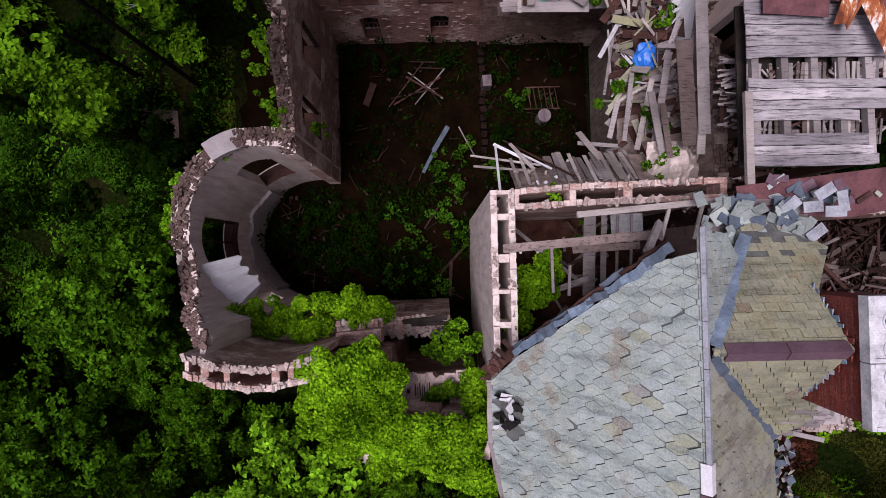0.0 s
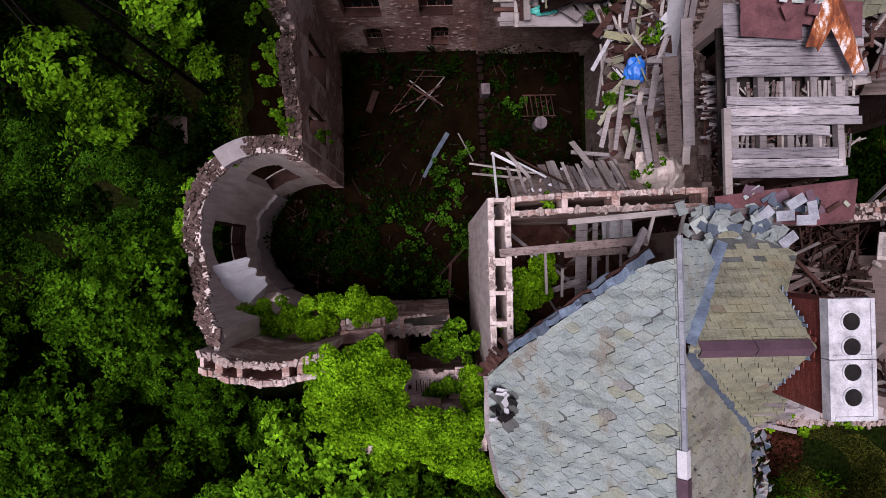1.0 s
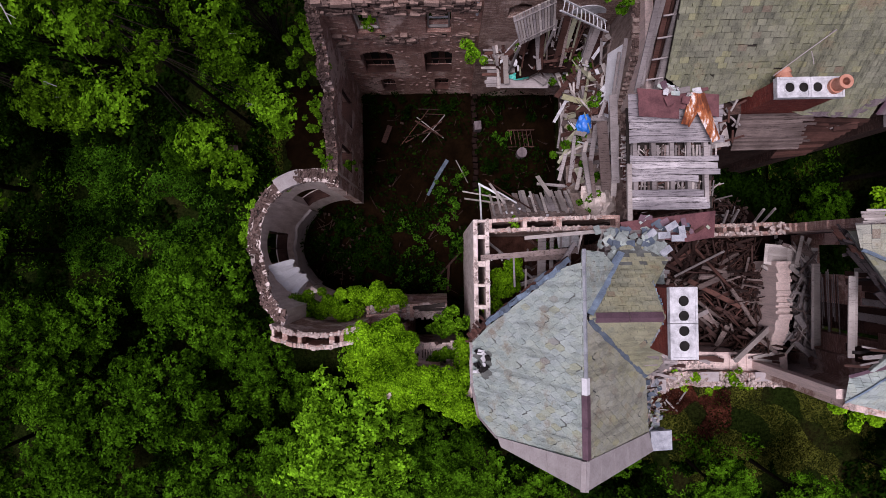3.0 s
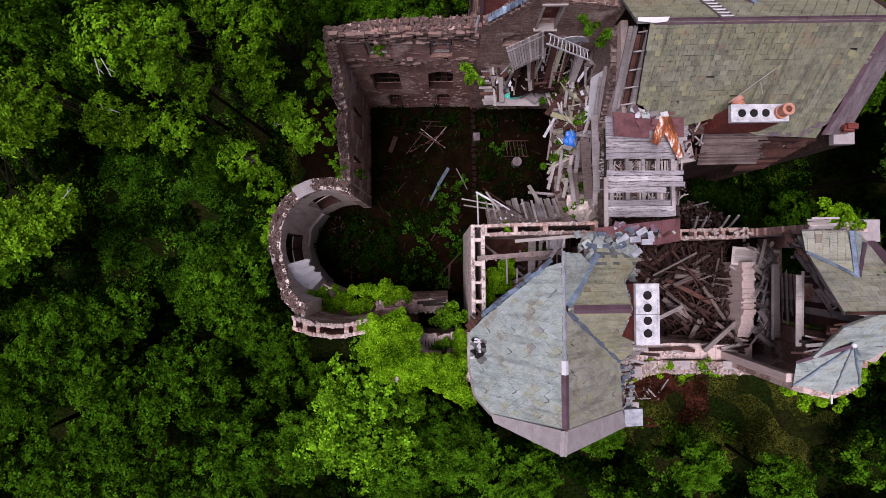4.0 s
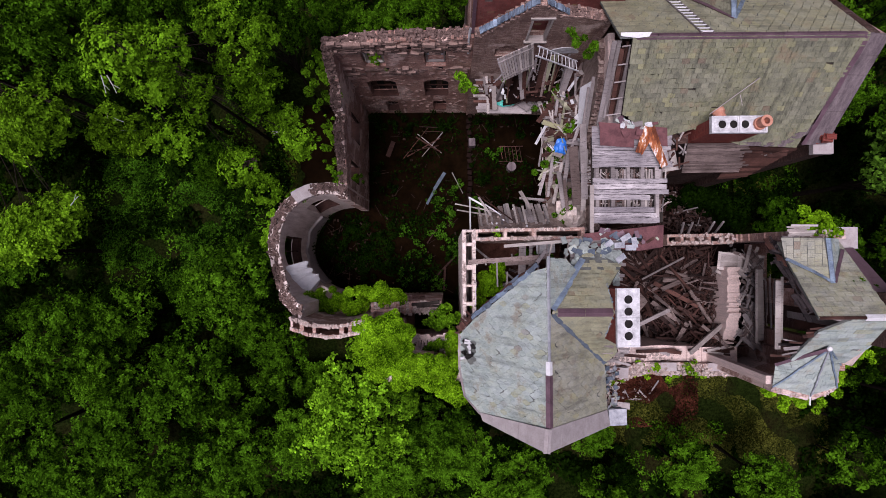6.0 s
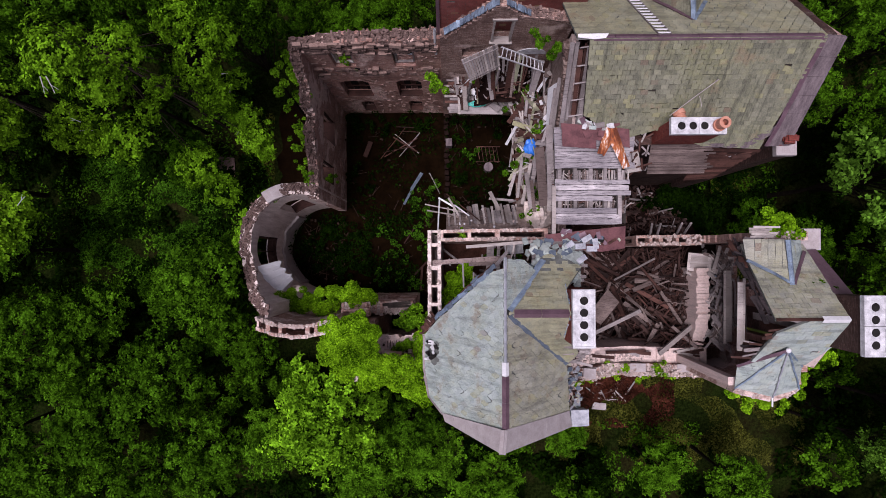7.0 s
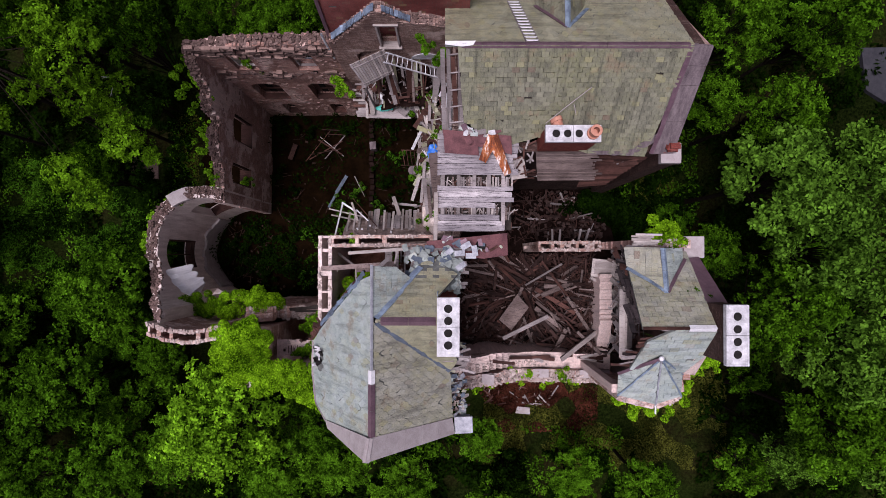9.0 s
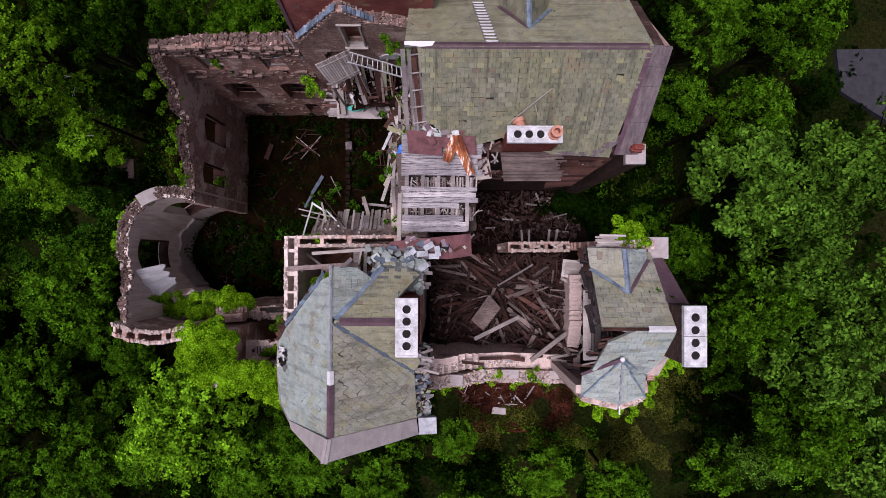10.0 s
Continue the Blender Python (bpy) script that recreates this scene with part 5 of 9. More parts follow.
for x in (2.75, 3.05, 3.3):
    bm = bmesh.new()
    plank_between(bm, (x, 1.7, 11.5), (x - 0.08, 2.8, 9.9), 0.09, 0.03, rg.uniform(-8, 8))
    part("hanging_board", bm, M_PALEWOOD, LEDGE)
y = 2.9
while y < 8.0:
    w = rg.uniform(0.12, 0.22)
    e = rg.uniform(0.0, 0.5)
    bm = bmesh.new()
    plank_between(bm, (6.0 + e, y, 8.7 + e * 0.6), (7.7, y + rg.uniform(-0.08, 0.08), 10.6 + rg.uniform(-0.2, 0.3)), w - 0.015, 0.03, rg.uniform(-8, 8))
    part("hanging_board", bm, rg.choice([M_GREYWOOD, M_BROWNWOOD, M_BROWNWOOD]), LEDGE)
    y += w
ragged_floor(2.5, 7.7, 8.1, 9.9, 8.0, "x", 0.3, 5)
bm = bmesh.new()
slab(bm, [(6.2, 2.4, 9.0), (7.72, 2.4, 10.9), (7.72, 8.2, 10.3), (6.2, 8.2, 8.6)], 0.1)
part("earth_slope", bm, M_EARTH, LEDGE)
bm = bmesh.new()
bmesh.ops.create_grid(bm, x_segments=44, y_segments=12, size=1.0)
for v in bm.verts:
    x, f = 5.15 + v.co.x * 2.55, v.co.y * 0.5 + 0.5
    y = 1.52 + f * (1.0 + 0.35 * noise.noise((x * 2.3, 4, 0)))
    v.co = (x, y, 11.75 - 1.9 * f ** 1.3 + 0.16 * noise.noise((x * 3, y * 3, 5)) + 0.25 * max(0, x - 6.3) * f)
part("earth_slope", bm, M_EARTH, LEDGE, "slope of pinkish fallen plaster and earth")
# rubble lying on the ledges
bm = bmesh.new()
bmesh.ops.create_grid(bm, x_segments=18, y_segments=16, size=1.0)
for v in bm.verts:
    r = min(1.0, v.co.length)
    x, y = 7.05 + v.co.x * 0.72, 2.2 + v.co.y * 0.75
    v.co = (x, y, 11.2 + 0.8 * (1 - r * r) + 0.22 * noise.noise((x * 4, y * 4, 1)) + 0.1 * noise.noise((x * 11, y * 11, 1)))
part("plaster_heap", bm, M_HEAP, LEDGE, "heap of pale fallen plaster")


def fallen(a, b, w, mat, label="fallen weathered board leaning on the broken floor"):
    bm = bmesh.new()
    plank_between(bm, a, b, w, 0.035, rng.uniform(-12, 12))
    return single("fallen_board", bm, mat, label, "board", "fallen boards")


# wide boards on the head of the mid wall
fallen((7.12, 2.65, 12.2), (6.86, 5.3, 12.6), 0.42, M_OLDWOOD)
fallen((6.62, 2.5, 11.6), (6.42, 4.3, 11.4), 0.2, M_GREYWOOD)
fallen((6.75, 2.4, 11.8), (6.62, 3.9, 11.7), 0.16, M_OLDWOOD)
fallen((7.42, 2.9, 12.4), (7.3, 6.3, 12.7), 0.3, M_GREYWOOD)
fallen((6.6, 2.8, 11.0), (6.95, 5.4, 11.4), 0.2, M_GREYWOOD)
fallen((7.35, 2.4, 12.3), (7.5, 5.2, 12.4), 0.22, M_PALEWOOD)
fallen((6.35, 2.9, 10.3), (6.75, 4.9, 10.6), 0.16, M_PALEWOOD)
fallen((6.2, 3.3, 9.6), (6.4, 5.3, 9.9), 0.14, M_GREYWOOD)
fallen((7.2, 4.6, 12.0), (7.6, 8.0, 12.6), 0.12, M_GREYWOOD)
fallen((7.45, 5.6, 12.2), (7.7, 8.3, 13.2), 0.16, M_GREYWOOD)
# splintered edge of the south ledge
fallen((5.75, 3.4, 9.6), (6.1, 4.6, 9.4), 0.16, M_GREYWOOD)
fallen((5.2, 2.6, 10.6), (4.8, 3.6, 9.6), 0.18, M_PALEWOOD)
fallen((4.75, 3.25, 9.7), (6.0, 3.15, 9.6), 0.12, M_GREYWOOD)
fallen((3.2, 2.3, 11.0), (2.7, 3.3, 9.6), 0.1, M_PALEWOOD)
fallen((2.6, 3.6, 8.6), (4.2, 2.0, 11.6), 0.05, M_BROWNWOOD)
fallen((1.5, 3.0, 9.4), (3.5, 2.5, 10.4), 0.06, M_PALEWOOD)
fallen((1.6, 2.7, 9.2), (3.3, 2.3, 10.6), 0.07, M_PALEWOOD)
fallen((2.2, 3.3, 9.6), (3.0, 2.8, 10.0), 0.09, M_WHITE)
fallen((2.25, 3.3, 9.6), (2.2, 1.6, 11.4), 0.07, M_WHITE)
fallen((3.0, 2.9, 10.0), (3.7, 2.3, 11.0), 0.06, M_WHITE)
# east and north ledges
fallen((5.9, 5.0, 8.6), (6.15, 6.8, 8.9), 0.09, M_GREYWOOD)
fallen((6.0, 7.0, 8.9), (6.1, 5.3, 8.7), 0.06, M_PALEWOOD)
fallen((4.3, 8.9, 8.3), (5.4, 8.0, 8.6), 0.3, M_GREYWOOD)
fallen((4.9, 9.3, 8.5), (5.8, 8.1, 8.5), 0.35, M_GREYWOOD)
fallen((3.2, 8.15, 8.2), (5.6, 8.1, 8.2), 0.45, M_GREYWOOD)
fallen((3.2, 9.9, 8.5), (3.3, 7.9, 8.2), 0.12, M_PALEWOOD)
fallen((3.5, 9.9, 8.5), (3.45, 8.1, 8.3), 0.14, M_BROWNWOOD)
fallen((5.9, 8.4, 8.8), (6.15, 7.6, 8.9), 0.22, M_PALEWOOD)
fallen((2.5, 9.4, 8.3), (3.6, 9.3, 8.2), 0.1, M_PALEWOOD)
fallen((2.5, 8.9, 8.1), (3.4, 8.9, 8.1), 0.12, M_PALEWOOD)
for k in range(45):
    bm = bmesh.new()
    x, y = rng.choice([(rng.uniform(6.2, 7.5), rng.uniform(3.4, 8.2)), (rng.uniform(2.6, 7.0), rng.uniform(8.3, 9.8))])
    a, l = rng.uniform(0, 3.14), rng.uniform(0.3, 1.1)
    zz = 8.3 if y > 8.2 else 8.9 + 1.25 * (x - 6.2)
    plank_between(bm, (x, y, zz + 0.1), (x + l * math.cos(a) * 0.6, y + l * math.sin(a), zz + 0.1 + rng.uniform(0, 0.4)), rng.uniform(0.05, 0.14), 0.03, rng.uniform(-30, 30))
    single("fallen_board", bm, rng.choice([M_GREYWOOD, M_BROWNWOOD, M_PALEWOOD]), "splintered board among the court debris", "board", "fallen boards")
# small wreckage all over the east ledge
rc = random.Random(47)
for k in range(170):
    x, y = rc.uniform(5.9, 7.7), rc.uniform(3.1, 9.6)
    if k % 5 == 0:
        x, y = rc.uniform(2.6, 7.0), rc.uniform(8.3, 9.7)
    z = (8.45 if y > 8.2 and x < 6.4 else 9.0 + 1.25 * max(0, x - 6.2)) + rc.uniform(0.05, 0.4)
    a, l = rc.choice([rc.gauss(1.57, 0.4), rc.uniform(0, 3.14)]), rc.choice([0.15, 0.25, 0.4, 0.7, 1.1])
    bm = bmesh.new()
    d = Vector((math.cos(a) * l / 2, math.sin(a) * l / 2, rc.gauss(0, 0.15) * l + math.cos(a) * l * 0.5))
    plank_between(bm, Vector((x, y, z)) - d, Vector((x, y, z)) + d, rc.choice([0.03, 0.05, 0.09, 0.14, 0.24]), 0.03, rc.uniform(-35, 35))
    part("wreckage", bm, rc.choice([M_GREYWOOD, M_OLDWOOD, M_MOSSY, M_PALEWOOD, M_BROWNWOOD, M_BROWNWOOD, M_CONC]), LEDGE)
# leaning white sheet
bm = bmesh.new()
slab(bm, [(7.45, 8.3, 11.5), (7.5, 5.9, 10.2), (7.74, 5.8, 11.2), (7.74, 8.3, 12.6)], 0.04)
single("plaster_sheet", bm, M_WHITE, "white plasterboard sheet leaning on the wall", "panel")


def crumpled(name, centre, size, mat, label, category, seed, n=10):
    """A crumpled bundle: a wrinkled closed skin."""
    bm = bmesh.new()
    bmesh.ops.create_icosphere(bm, subdivisions=3, radius=1.0)
    for v in bm.verts:
        d = v.co.normalized()
        k = 1 + 0.35 * noise.noise(d * 2.2 + Vector((seed, 0, 0))) + 0.16 * noise.noise(d * 7 + Vector((0, seed, 0)))
        v.co = Vector((d.x * size[0] * k, d.y * size[1] * k, max(-0.3, d.z) * size[2] * k)) + Vector(centre)
    return single(name, bm, mat, label, category)


# stack of split laths against the deck's west edge
LATHS = thing("lath_stack", "stack of split grey laths jammed beside the plank deck", "laths")
for k in range(75):
    yy = rng.uniform(2.85, 4.45)
    x0, x1 = 7.36 + rng.uniform(-0.1, 0.2), 8.05 - rng.uniform(0, 0.25)
    zz = 13.2 + 0.7 * rng.random()
    timber(LATHS, (x0, yy + rng.gauss(0, 0.12), zz), (x1, yy + rng.gauss(0, 0.05), zz + rng.uniform(-0.1, 0.25)), rng.uniform(0.025, 0.07), 0.02, rng.choice([M_GREYWOOD, M_BROWNWOOD, M_GREYWOOD, M_PALEWOOD]), rng.uniform(-30, 30), "lath")
for x in (7.55, 7.85):
    timber(LATHS, (x, 2.8, 13.1), (x, 4.5, 13.1), 0.07, 0.07, M_BROWNWOOD, 0, "bearer")
crumpled("tarpaulin", (6.85, 5.8, 9.75), (0.32, 0.45, 0.36), M_PLASTIC, "crumpled bright blue tarpaulin on the broken floor", "tarpaulin", 3)
crumpled("plastic_sheet", (4.2, 8.4, 8.35), (0.42, 0.16, 0.12), M_TEAL, "crumpled teal plastic sheet on the debris", "plastic sheet", 8)
crumpled("insulation_roll", (4.1, 9.0, 8.45), (0.2, 0.2, 0.16), M_WHITE, "white crumpled insulation on the debris", "insulation", 5)
crumpled("plaster_lump", (6.5, 8.4, 8.5), (0.16, 0.25, 0.12), M_WHITE, "white broken plaster lumps among plants", "plaster", 9)
bm = bmesh.new()
disc_ring(bm, (5.3, 6.2), 0.3, 0.001, 0.0, 0.9, 24)
single("drum", bm, M_MAUVE, "pale metal drum standing in the court", "drum")

# ladder leaning between the ledges
LADDER = thing("ladder", "pale aluminium ladder lying aslant on the debris", "ladder")
A0, A1, B0, B1 = Vector((4.95, 9.05, 15.0)), Vector((4.85, 8.65, 15.0)), Vector((7.0, 9.05, 13.0)), Vector((7.05, 8.62, 13.0))
for a, b in ((A0, B0), (A1, B1)):
    bm = bmesh.new()
    plank_between(bm, a, b, 0.04, 0.08)
    part("rail", bm, M_CONC, LADDER)
for k in range(11):
    f = (k + 0.5) / 11
    bm = bmesh.new()
    limb(bm, A0.lerp(B0, f), A1.lerp(B1, f), 0.018, 0.018, 6)
    part("rung", bm, M_CONC, LADDER)

# slatted panel leaning on the facade
PANEL = thing("slat_panel", "weathered ribbed panel leaning against the brick facade", "panel")
pa, pb, pc, pd = Vector((3.3, 8.8, 14.1)), Vector((4.85, 9.35, 14.5)), Vector((5.1, 8.9, 12.8)), Vector((3.75, 8.35, 12.5))
for k in range(14):
    f, g = k / 14, (k + 0.8) / 14
    bm = bmesh.new()
    slab(bm, [pa.lerp(pb, f), pa.lerp(pb, g), pd.lerp(pc, g), pd.lerp(pc, f)], 0.05)
    part("slat", bm, M_PALEWOOD if k % 3 else M_GREYWOOD, PANEL)
for f in (0.12, 0.85):
    bm = bmesh.new()
    plank_between(bm, pa.lerp(pd, f) - Vector((0, 0, 0.07)), pb.lerp(pc, f) - Vector((0, 0, 0.07)), 0.08, 0.05)
    part("batten", bm, M_GREYWOOD, PANEL)
timber(PANEL, (3.75, 8.35, 12.45), (3.7, 8.5, 8.4), 0.09, 0.09, M_GREYWOOD, name="prop")
timber(PANEL, (5.05, 8.85, 12.75), (5.1, 8.8, 8.4), 0.09, 0.09, M_GREYWOOD, name="prop")
# heap of debris that fills the north corner under the ladder
HEAP = thing("debris_heap", "heap of broken boards, slates and earth in the court corner", "debris heap")
bm = bmesh.new()
bmesh.ops.create_grid(bm, x_segments=16, y_segments=10, size=1.0)
for v in bm.verts:
    x, y = 5.6 + v.co.x * 1.55, 9.0 + v.co.y * 0.8
    z = 8.4 + 3.0 * max(0, 1 - abs(v.co.x) ** 3) * (0.35 + 0.65 * (v.co.y * 0.5 + 0.5)) + 0.5 * noise.noise((x * 2, y * 2, 0))
    v.co = (x, y, z)
part("earth", bm, M_RUBBLE_SHADED, HEAP)
for k in range(90):
    x, y = rng.uniform(4.2, 7.0), rng.uniform(8.3, 9.75)
    z = 8.7 + 2.9 * max(0, 1 - abs((x - 5.6) / 1.55) ** 3) * (0.35 + 0.65 * ((y - 9.0) / 1.6 + 0.5))
    a, l = rng.uniform(0, 3.14), rng.uniform(0.12, 0.6)
    bm = bmesh.new()
    plank_between(bm, (x, y, z), (min(7.1, x + l * math.cos(a)), min(9.78, y + l * math.sin(a) * 0.5), z + rng.uniform(-0.2, 0.2)), rng.uniform(0.03, 0.12), 0.025, rng.uniform(-30, 30))
    part("debris_piece", bm, rng.choice([M_GREYWOOD, M_BROWNWOOD, M_BROWNWOOD, M_RUBBLE_SHADED]), HEAP)
# boards that hang down the court's north side
for k in range(17):
    x = 4.1 + 3.1 * (k + rng.uniform(0.1, 0.9)) / 17
    top = Vector((x, 9.62, rng.uniform(11.6, 12.8)))
    low = Vector((x + rng.gauss(0, 0.22), rng.uniform(8.25, 8.9), rng.uniform(8.9, 10.2)))
    bm = bmesh.new()
    plank_between(bm, top, low, rng.choice([0.07, 0.12, 0.2, 0.28]), 0.03, rng.uniform(-14, 14))
    single("fallen_board", bm, rng.choice([M_OLDWOOD, M_OLDWOOD, M_BROWNWOOD, M_GREYWOOD, M_MOSSY]), "weathered board hanging down the court side", "board", "fallen boards")

# ---------------------------------------------------------------- brick facade with gable, and the red mansard behind it
P_FAC = line_path((2.36, 9.82), (7.9, 9.82))
T_FAC = steps((0, 13.9), (0.3, 14.1), (2.3, 17.2), (2.5, 17.2), (3.4, 16.2), (5.5, 15.6))
FACADE = masonry("wall_facade", "pinkish brick gable facade with empty window and arch", P_FAC, 0.45, -0.6, T_FAC, M_ROUGH,
                 [(2.25, 3.1, 13.6, 16.0, 0), (1.0, 2.05, 11.6, 12.9, 0.7)], 0.05, 9, 40)
for x in (4.62, 5.42):
    bm = bmesh.new()
    box(bm, (x, 9.9, 14.8), (0.08, 0.3, 2.3))
    part("window_jamb", bm, M_PALEWOOD, FACADE)
for z, d in ((13.58, 0.34), (15.98, 0.2)):
    bm = bmesh.new()
    box(bm, (5.02, 9.85, z), (1.0, d, 0.12))
    part("sill" if z < 14 else "lintel", bm, M_PALEWOOD, FACADE)
bm = bmesh.new()
for i in range(9):
    a0, a1 = math.pi * i / 9, math.pi * (i + 1) / 9
    f = lambda a: (6.55 + 0.72 * math.cos(a), 12.0 + 0.72 * math.sin(a))
    (xa, za), (xb, zb) = f(a0), f(a1)
    hexa(bm, [(6.55, 9.77, 12.0), (xa, 9.77, za), (xb, 9.77, zb), (6.55, 9.775, 12.0)], [(6.55, 9.81, 12.0), (xa, 9.81, za), (xb, 9.81, zb), (6.55, 9.815, 12.0)])
bmesh.ops.recalc_face_normals(bm, faces=bm.faces)
part("blind_arch", bm, M_CONC, FACADE, "whitewashed blind arch")
for k in range(16):
    f = k / 15
    bm = bmesh.new()
    box(bm, (2.62 + 2.0 * f, 9.96, 14.45 + 2.85 * f), (0.17, 0.28, 0.05), turn(rng.gauss(0, 6), -50 + rng.gauss(0, 8), rng.gauss(0, 5)))
    part("step_flashing", bm, M_BLUE, FACADE)
for k in range(7):
    f = k / 6
    bm = bmesh.new()
    box(bm, (5.05 + 0.9 * f, 9.96, 17.2 - 0.9 * f), (0.16, 0.24, 0.05), turn(rng.gauss(0, 6), 40 + rng.gauss(0, 8), rng.gauss(0, 5)))
    part("step_flashing", bm, M_BLUE, FACADE)
bm = bmesh.new()
limb(bm, (2.15, 10.0, 14.5), (2.15, 10.0, 11.5), 0.06, 0.06, 8)
part("downpipe", bm, M_WHITE, FACADE, "white metal downpipe")

MANSARD = thing("red_mansard_house", "house block with a steep dark red slate mansard", "house")
roof_plane(MANSARD, [(2.25, 10.35, 13.4), (8.4, 10.35, 13.4), (8.4, 11.3, 20.2), (2.25, 11.3, 20.2)], "rect", 0.3, 0.16, M_REDSLATE, M_REDSLATE, 0, None, 41, 0.012)
strip(MANSARD, "corner_board", (2.3, 10.3, 13.4), (2.3, 11.25, 20.2), 0.16, M_PURPLE, 0.05, (0, -1, 0.14), "", 0.05)
bm = bmesh.new()
box(bm, (5.3, 13.5, 9.8), (6.1, 4.2, 20.3))
part("wall", bm, M_BRICK, MANSARD)
bm = bmesh.new()
box(bm, (5.3, 13.2, 20.2), (6.5, 4.2, 0.2))
part("roof", bm, M_PURPLE, MANSARD)


# ---------------------------------------------------------------- plank deck
DECK = thing("plank_deck", "weathered grey plank roof deck with missing boards", "roof deck")
deck_z = lambda x, y: 15.22 - 0.05 * (x - 7.1) + 0.04 * (4 - y)
rng = random.Random(5)
y = 1.62
while y < 5.5:
    w = rng.uniform(0.2, 0.27)
    gap = 2.2 < y < 2.5 or 3.42 < y < 3.72
    if not gap:
        bm = bmesh.new()
        x1 = 10.4 + rng.uniform(-0.25, 0.08) - (0.55 if y < 2.2 else 0) - (0.9 if 2.5 < y < 2.7 else 0)
        rows = []
        for i in range(9):
            xx = 7.1 + (x1 - 7.1) * i / 8
            zz = deck_z(xx, y) + 0.012 * math.sin(xx * 3 + y * 7)
            fray = rng.uniform(-0.035, 0.035) if i in (0, 8) else rng.uniform(-0.006, 0.006)
            rows.append([bm.verts.new(v) for v in ((xx, y + fray, zz), (xx + (0.05 * fray), y + w - 0.02 + fray, zz + 0.004), (xx, y + w - 0.02 + fray, zz - 0.03), (xx, y + fray, zz - 0.03))])
        ribbon(bm, rows)
        part("board", bm, M_DECKWOOD, DECK)
    y += w
for x in (7.3, 7.95, 8.6, 9.2, 9.8):
    bm = bmesh.new()
    plank_between(bm, (x, 1.7, deck_z(x, 1.7) - 0.2), (x + 0.04, 5.4, deck_z(x, 5.4) - 0.2), 0.15, 0.2)
    part("joist", bm, M_GREYWOOD, DECK)
for k in range(90):
    x, yy = rng.uniform(7.3, 10.2), rng.choice([rng.uniform(2.25, 2.6), rng.uniform(3.45, 3.8)])
    a = rng.uniform(0, 3.14)
    bm = bmesh.new()
    plank_between(bm, (x, yy, 14.75), (x + 0.45 * math.cos(a), yy + 0.3 * math.sin(a), 14.75 + rng.uniform(0, 0.25)), rng.uniform(0.02, 0.06), 0.02)
    part("lath", bm, rng.choice([M_PALEWOOD, M_BROWNWOOD, M_GREYWOOD]), DECK)
for ya in (2.1, 3.34):
    x = 7.25
    while x < 10.2:
        bm = bmesh.new()
        plank_between(bm, (x, ya, 14.93), (x + rng.gauss(0, 0.03), ya + 0.55, 14.95), rng.uniform(0.04, 0.1), 0.02)
        part("lath", bm, rng.choice([M_GREYWOOD, M_PALEWOOD, M_OLDWOOD]), DECK)
        x += rng.choice([0.09, 0.12, 0.16, 0.3])
bm = bmesh.new()
box(bm, (8.7, 3.5, 14.55), (3.0, 3.6, 0.06))
part("ceiling_board", bm, M_DECK, DECK)
for x in (8.15, 10.1):
    for yy in (1.9, 5.2):
        bm = bmesh.new()
        box(bm, (x, yy, 7.3), (0.25, 0.25, 14.5))
        part("post", bm, M_BROWNWOOD, DECK)
bm = bmesh.new()
plank_between(bm, (7.02, 1.15, 15.35), (7.05, 3.2, 15.3), 0.16, 0.12)
part("edge_beam", bm, M_PALEWOOD, DECK)

for pts, lab in (([(6.65, 1.2, 15.5), (9.95, 1.55, 15.35), (10.0, 0.65, 15.1), (9.0, 0.5, 15.2), (6.75, 0.75, 15.45)], "maroon roofing sheet along the deck edge"),
                 ([(7.3, 5.75, 15.5), (10.1, 5.5, 15.45), (10.15, 4.75, 15.32), (8.9, 5.05, 15.36), (7.4, 5.15, 15.42)], "maroon roofing sheet torn at its edges"),
                 ([(7.35, 5.3, 15.45), (8.75, 5.1, 15.42), (8.8, 4.72, 15.3), (7.4, 4.82, 15.35)], "maroon roofing sheet lapping the planks")):
    bm = bmesh.new()
    slab(bm, pts, 0.02)
    single("roofing_sheet", bm, M_MAROON, lab, "roofing sheet", "roofing sheets")
for k in range(9):
    bm = bmesh.new()
    x, yy = rng.uniform(7.4, 10.1), rng.uniform(5.2, 5.9)
    box(bm, (x, yy, 15.58), (rng.uniform(0.2, 0.5), rng.uniform(0.15, 0.3), 0.02), turn(rng.gauss(0, 8), rng.gauss(0, 8), rng.uniform(0, 180)))
    single("sheet_scrap", bm, rng.choice([M_MAROON, M_PURPLE, M_CONC]), "torn scrap of roofing on the deck", "roofing scrap", "roofing scraps")
for k in range(22):
    bm = bmesh.new()
    x, yy = rng.uniform(7.4, 9.7), rng.uniform(0.75, 1.35)
    box(bm, (x, yy, 15.53 - 0.05 * (x - 6.65) - 0.2 * (1.3 - yy)), (rng.uniform(0.12, 0.45), rng.uniform(0.08, 0.25), 0.02), turn(rng.gauss(6, 5), rng.gauss(3, 5), rng.uniform(0, 180)))
    single("sheet_scrap", bm, rng.choice([M_DARKBLUE, M_SOOT_SHADE, M_BROWNWOOD, M_PURPLE, M_SLATE]), "torn dark scrap of roofing felt on the sheet", "roofing scrap", "roofing scraps")
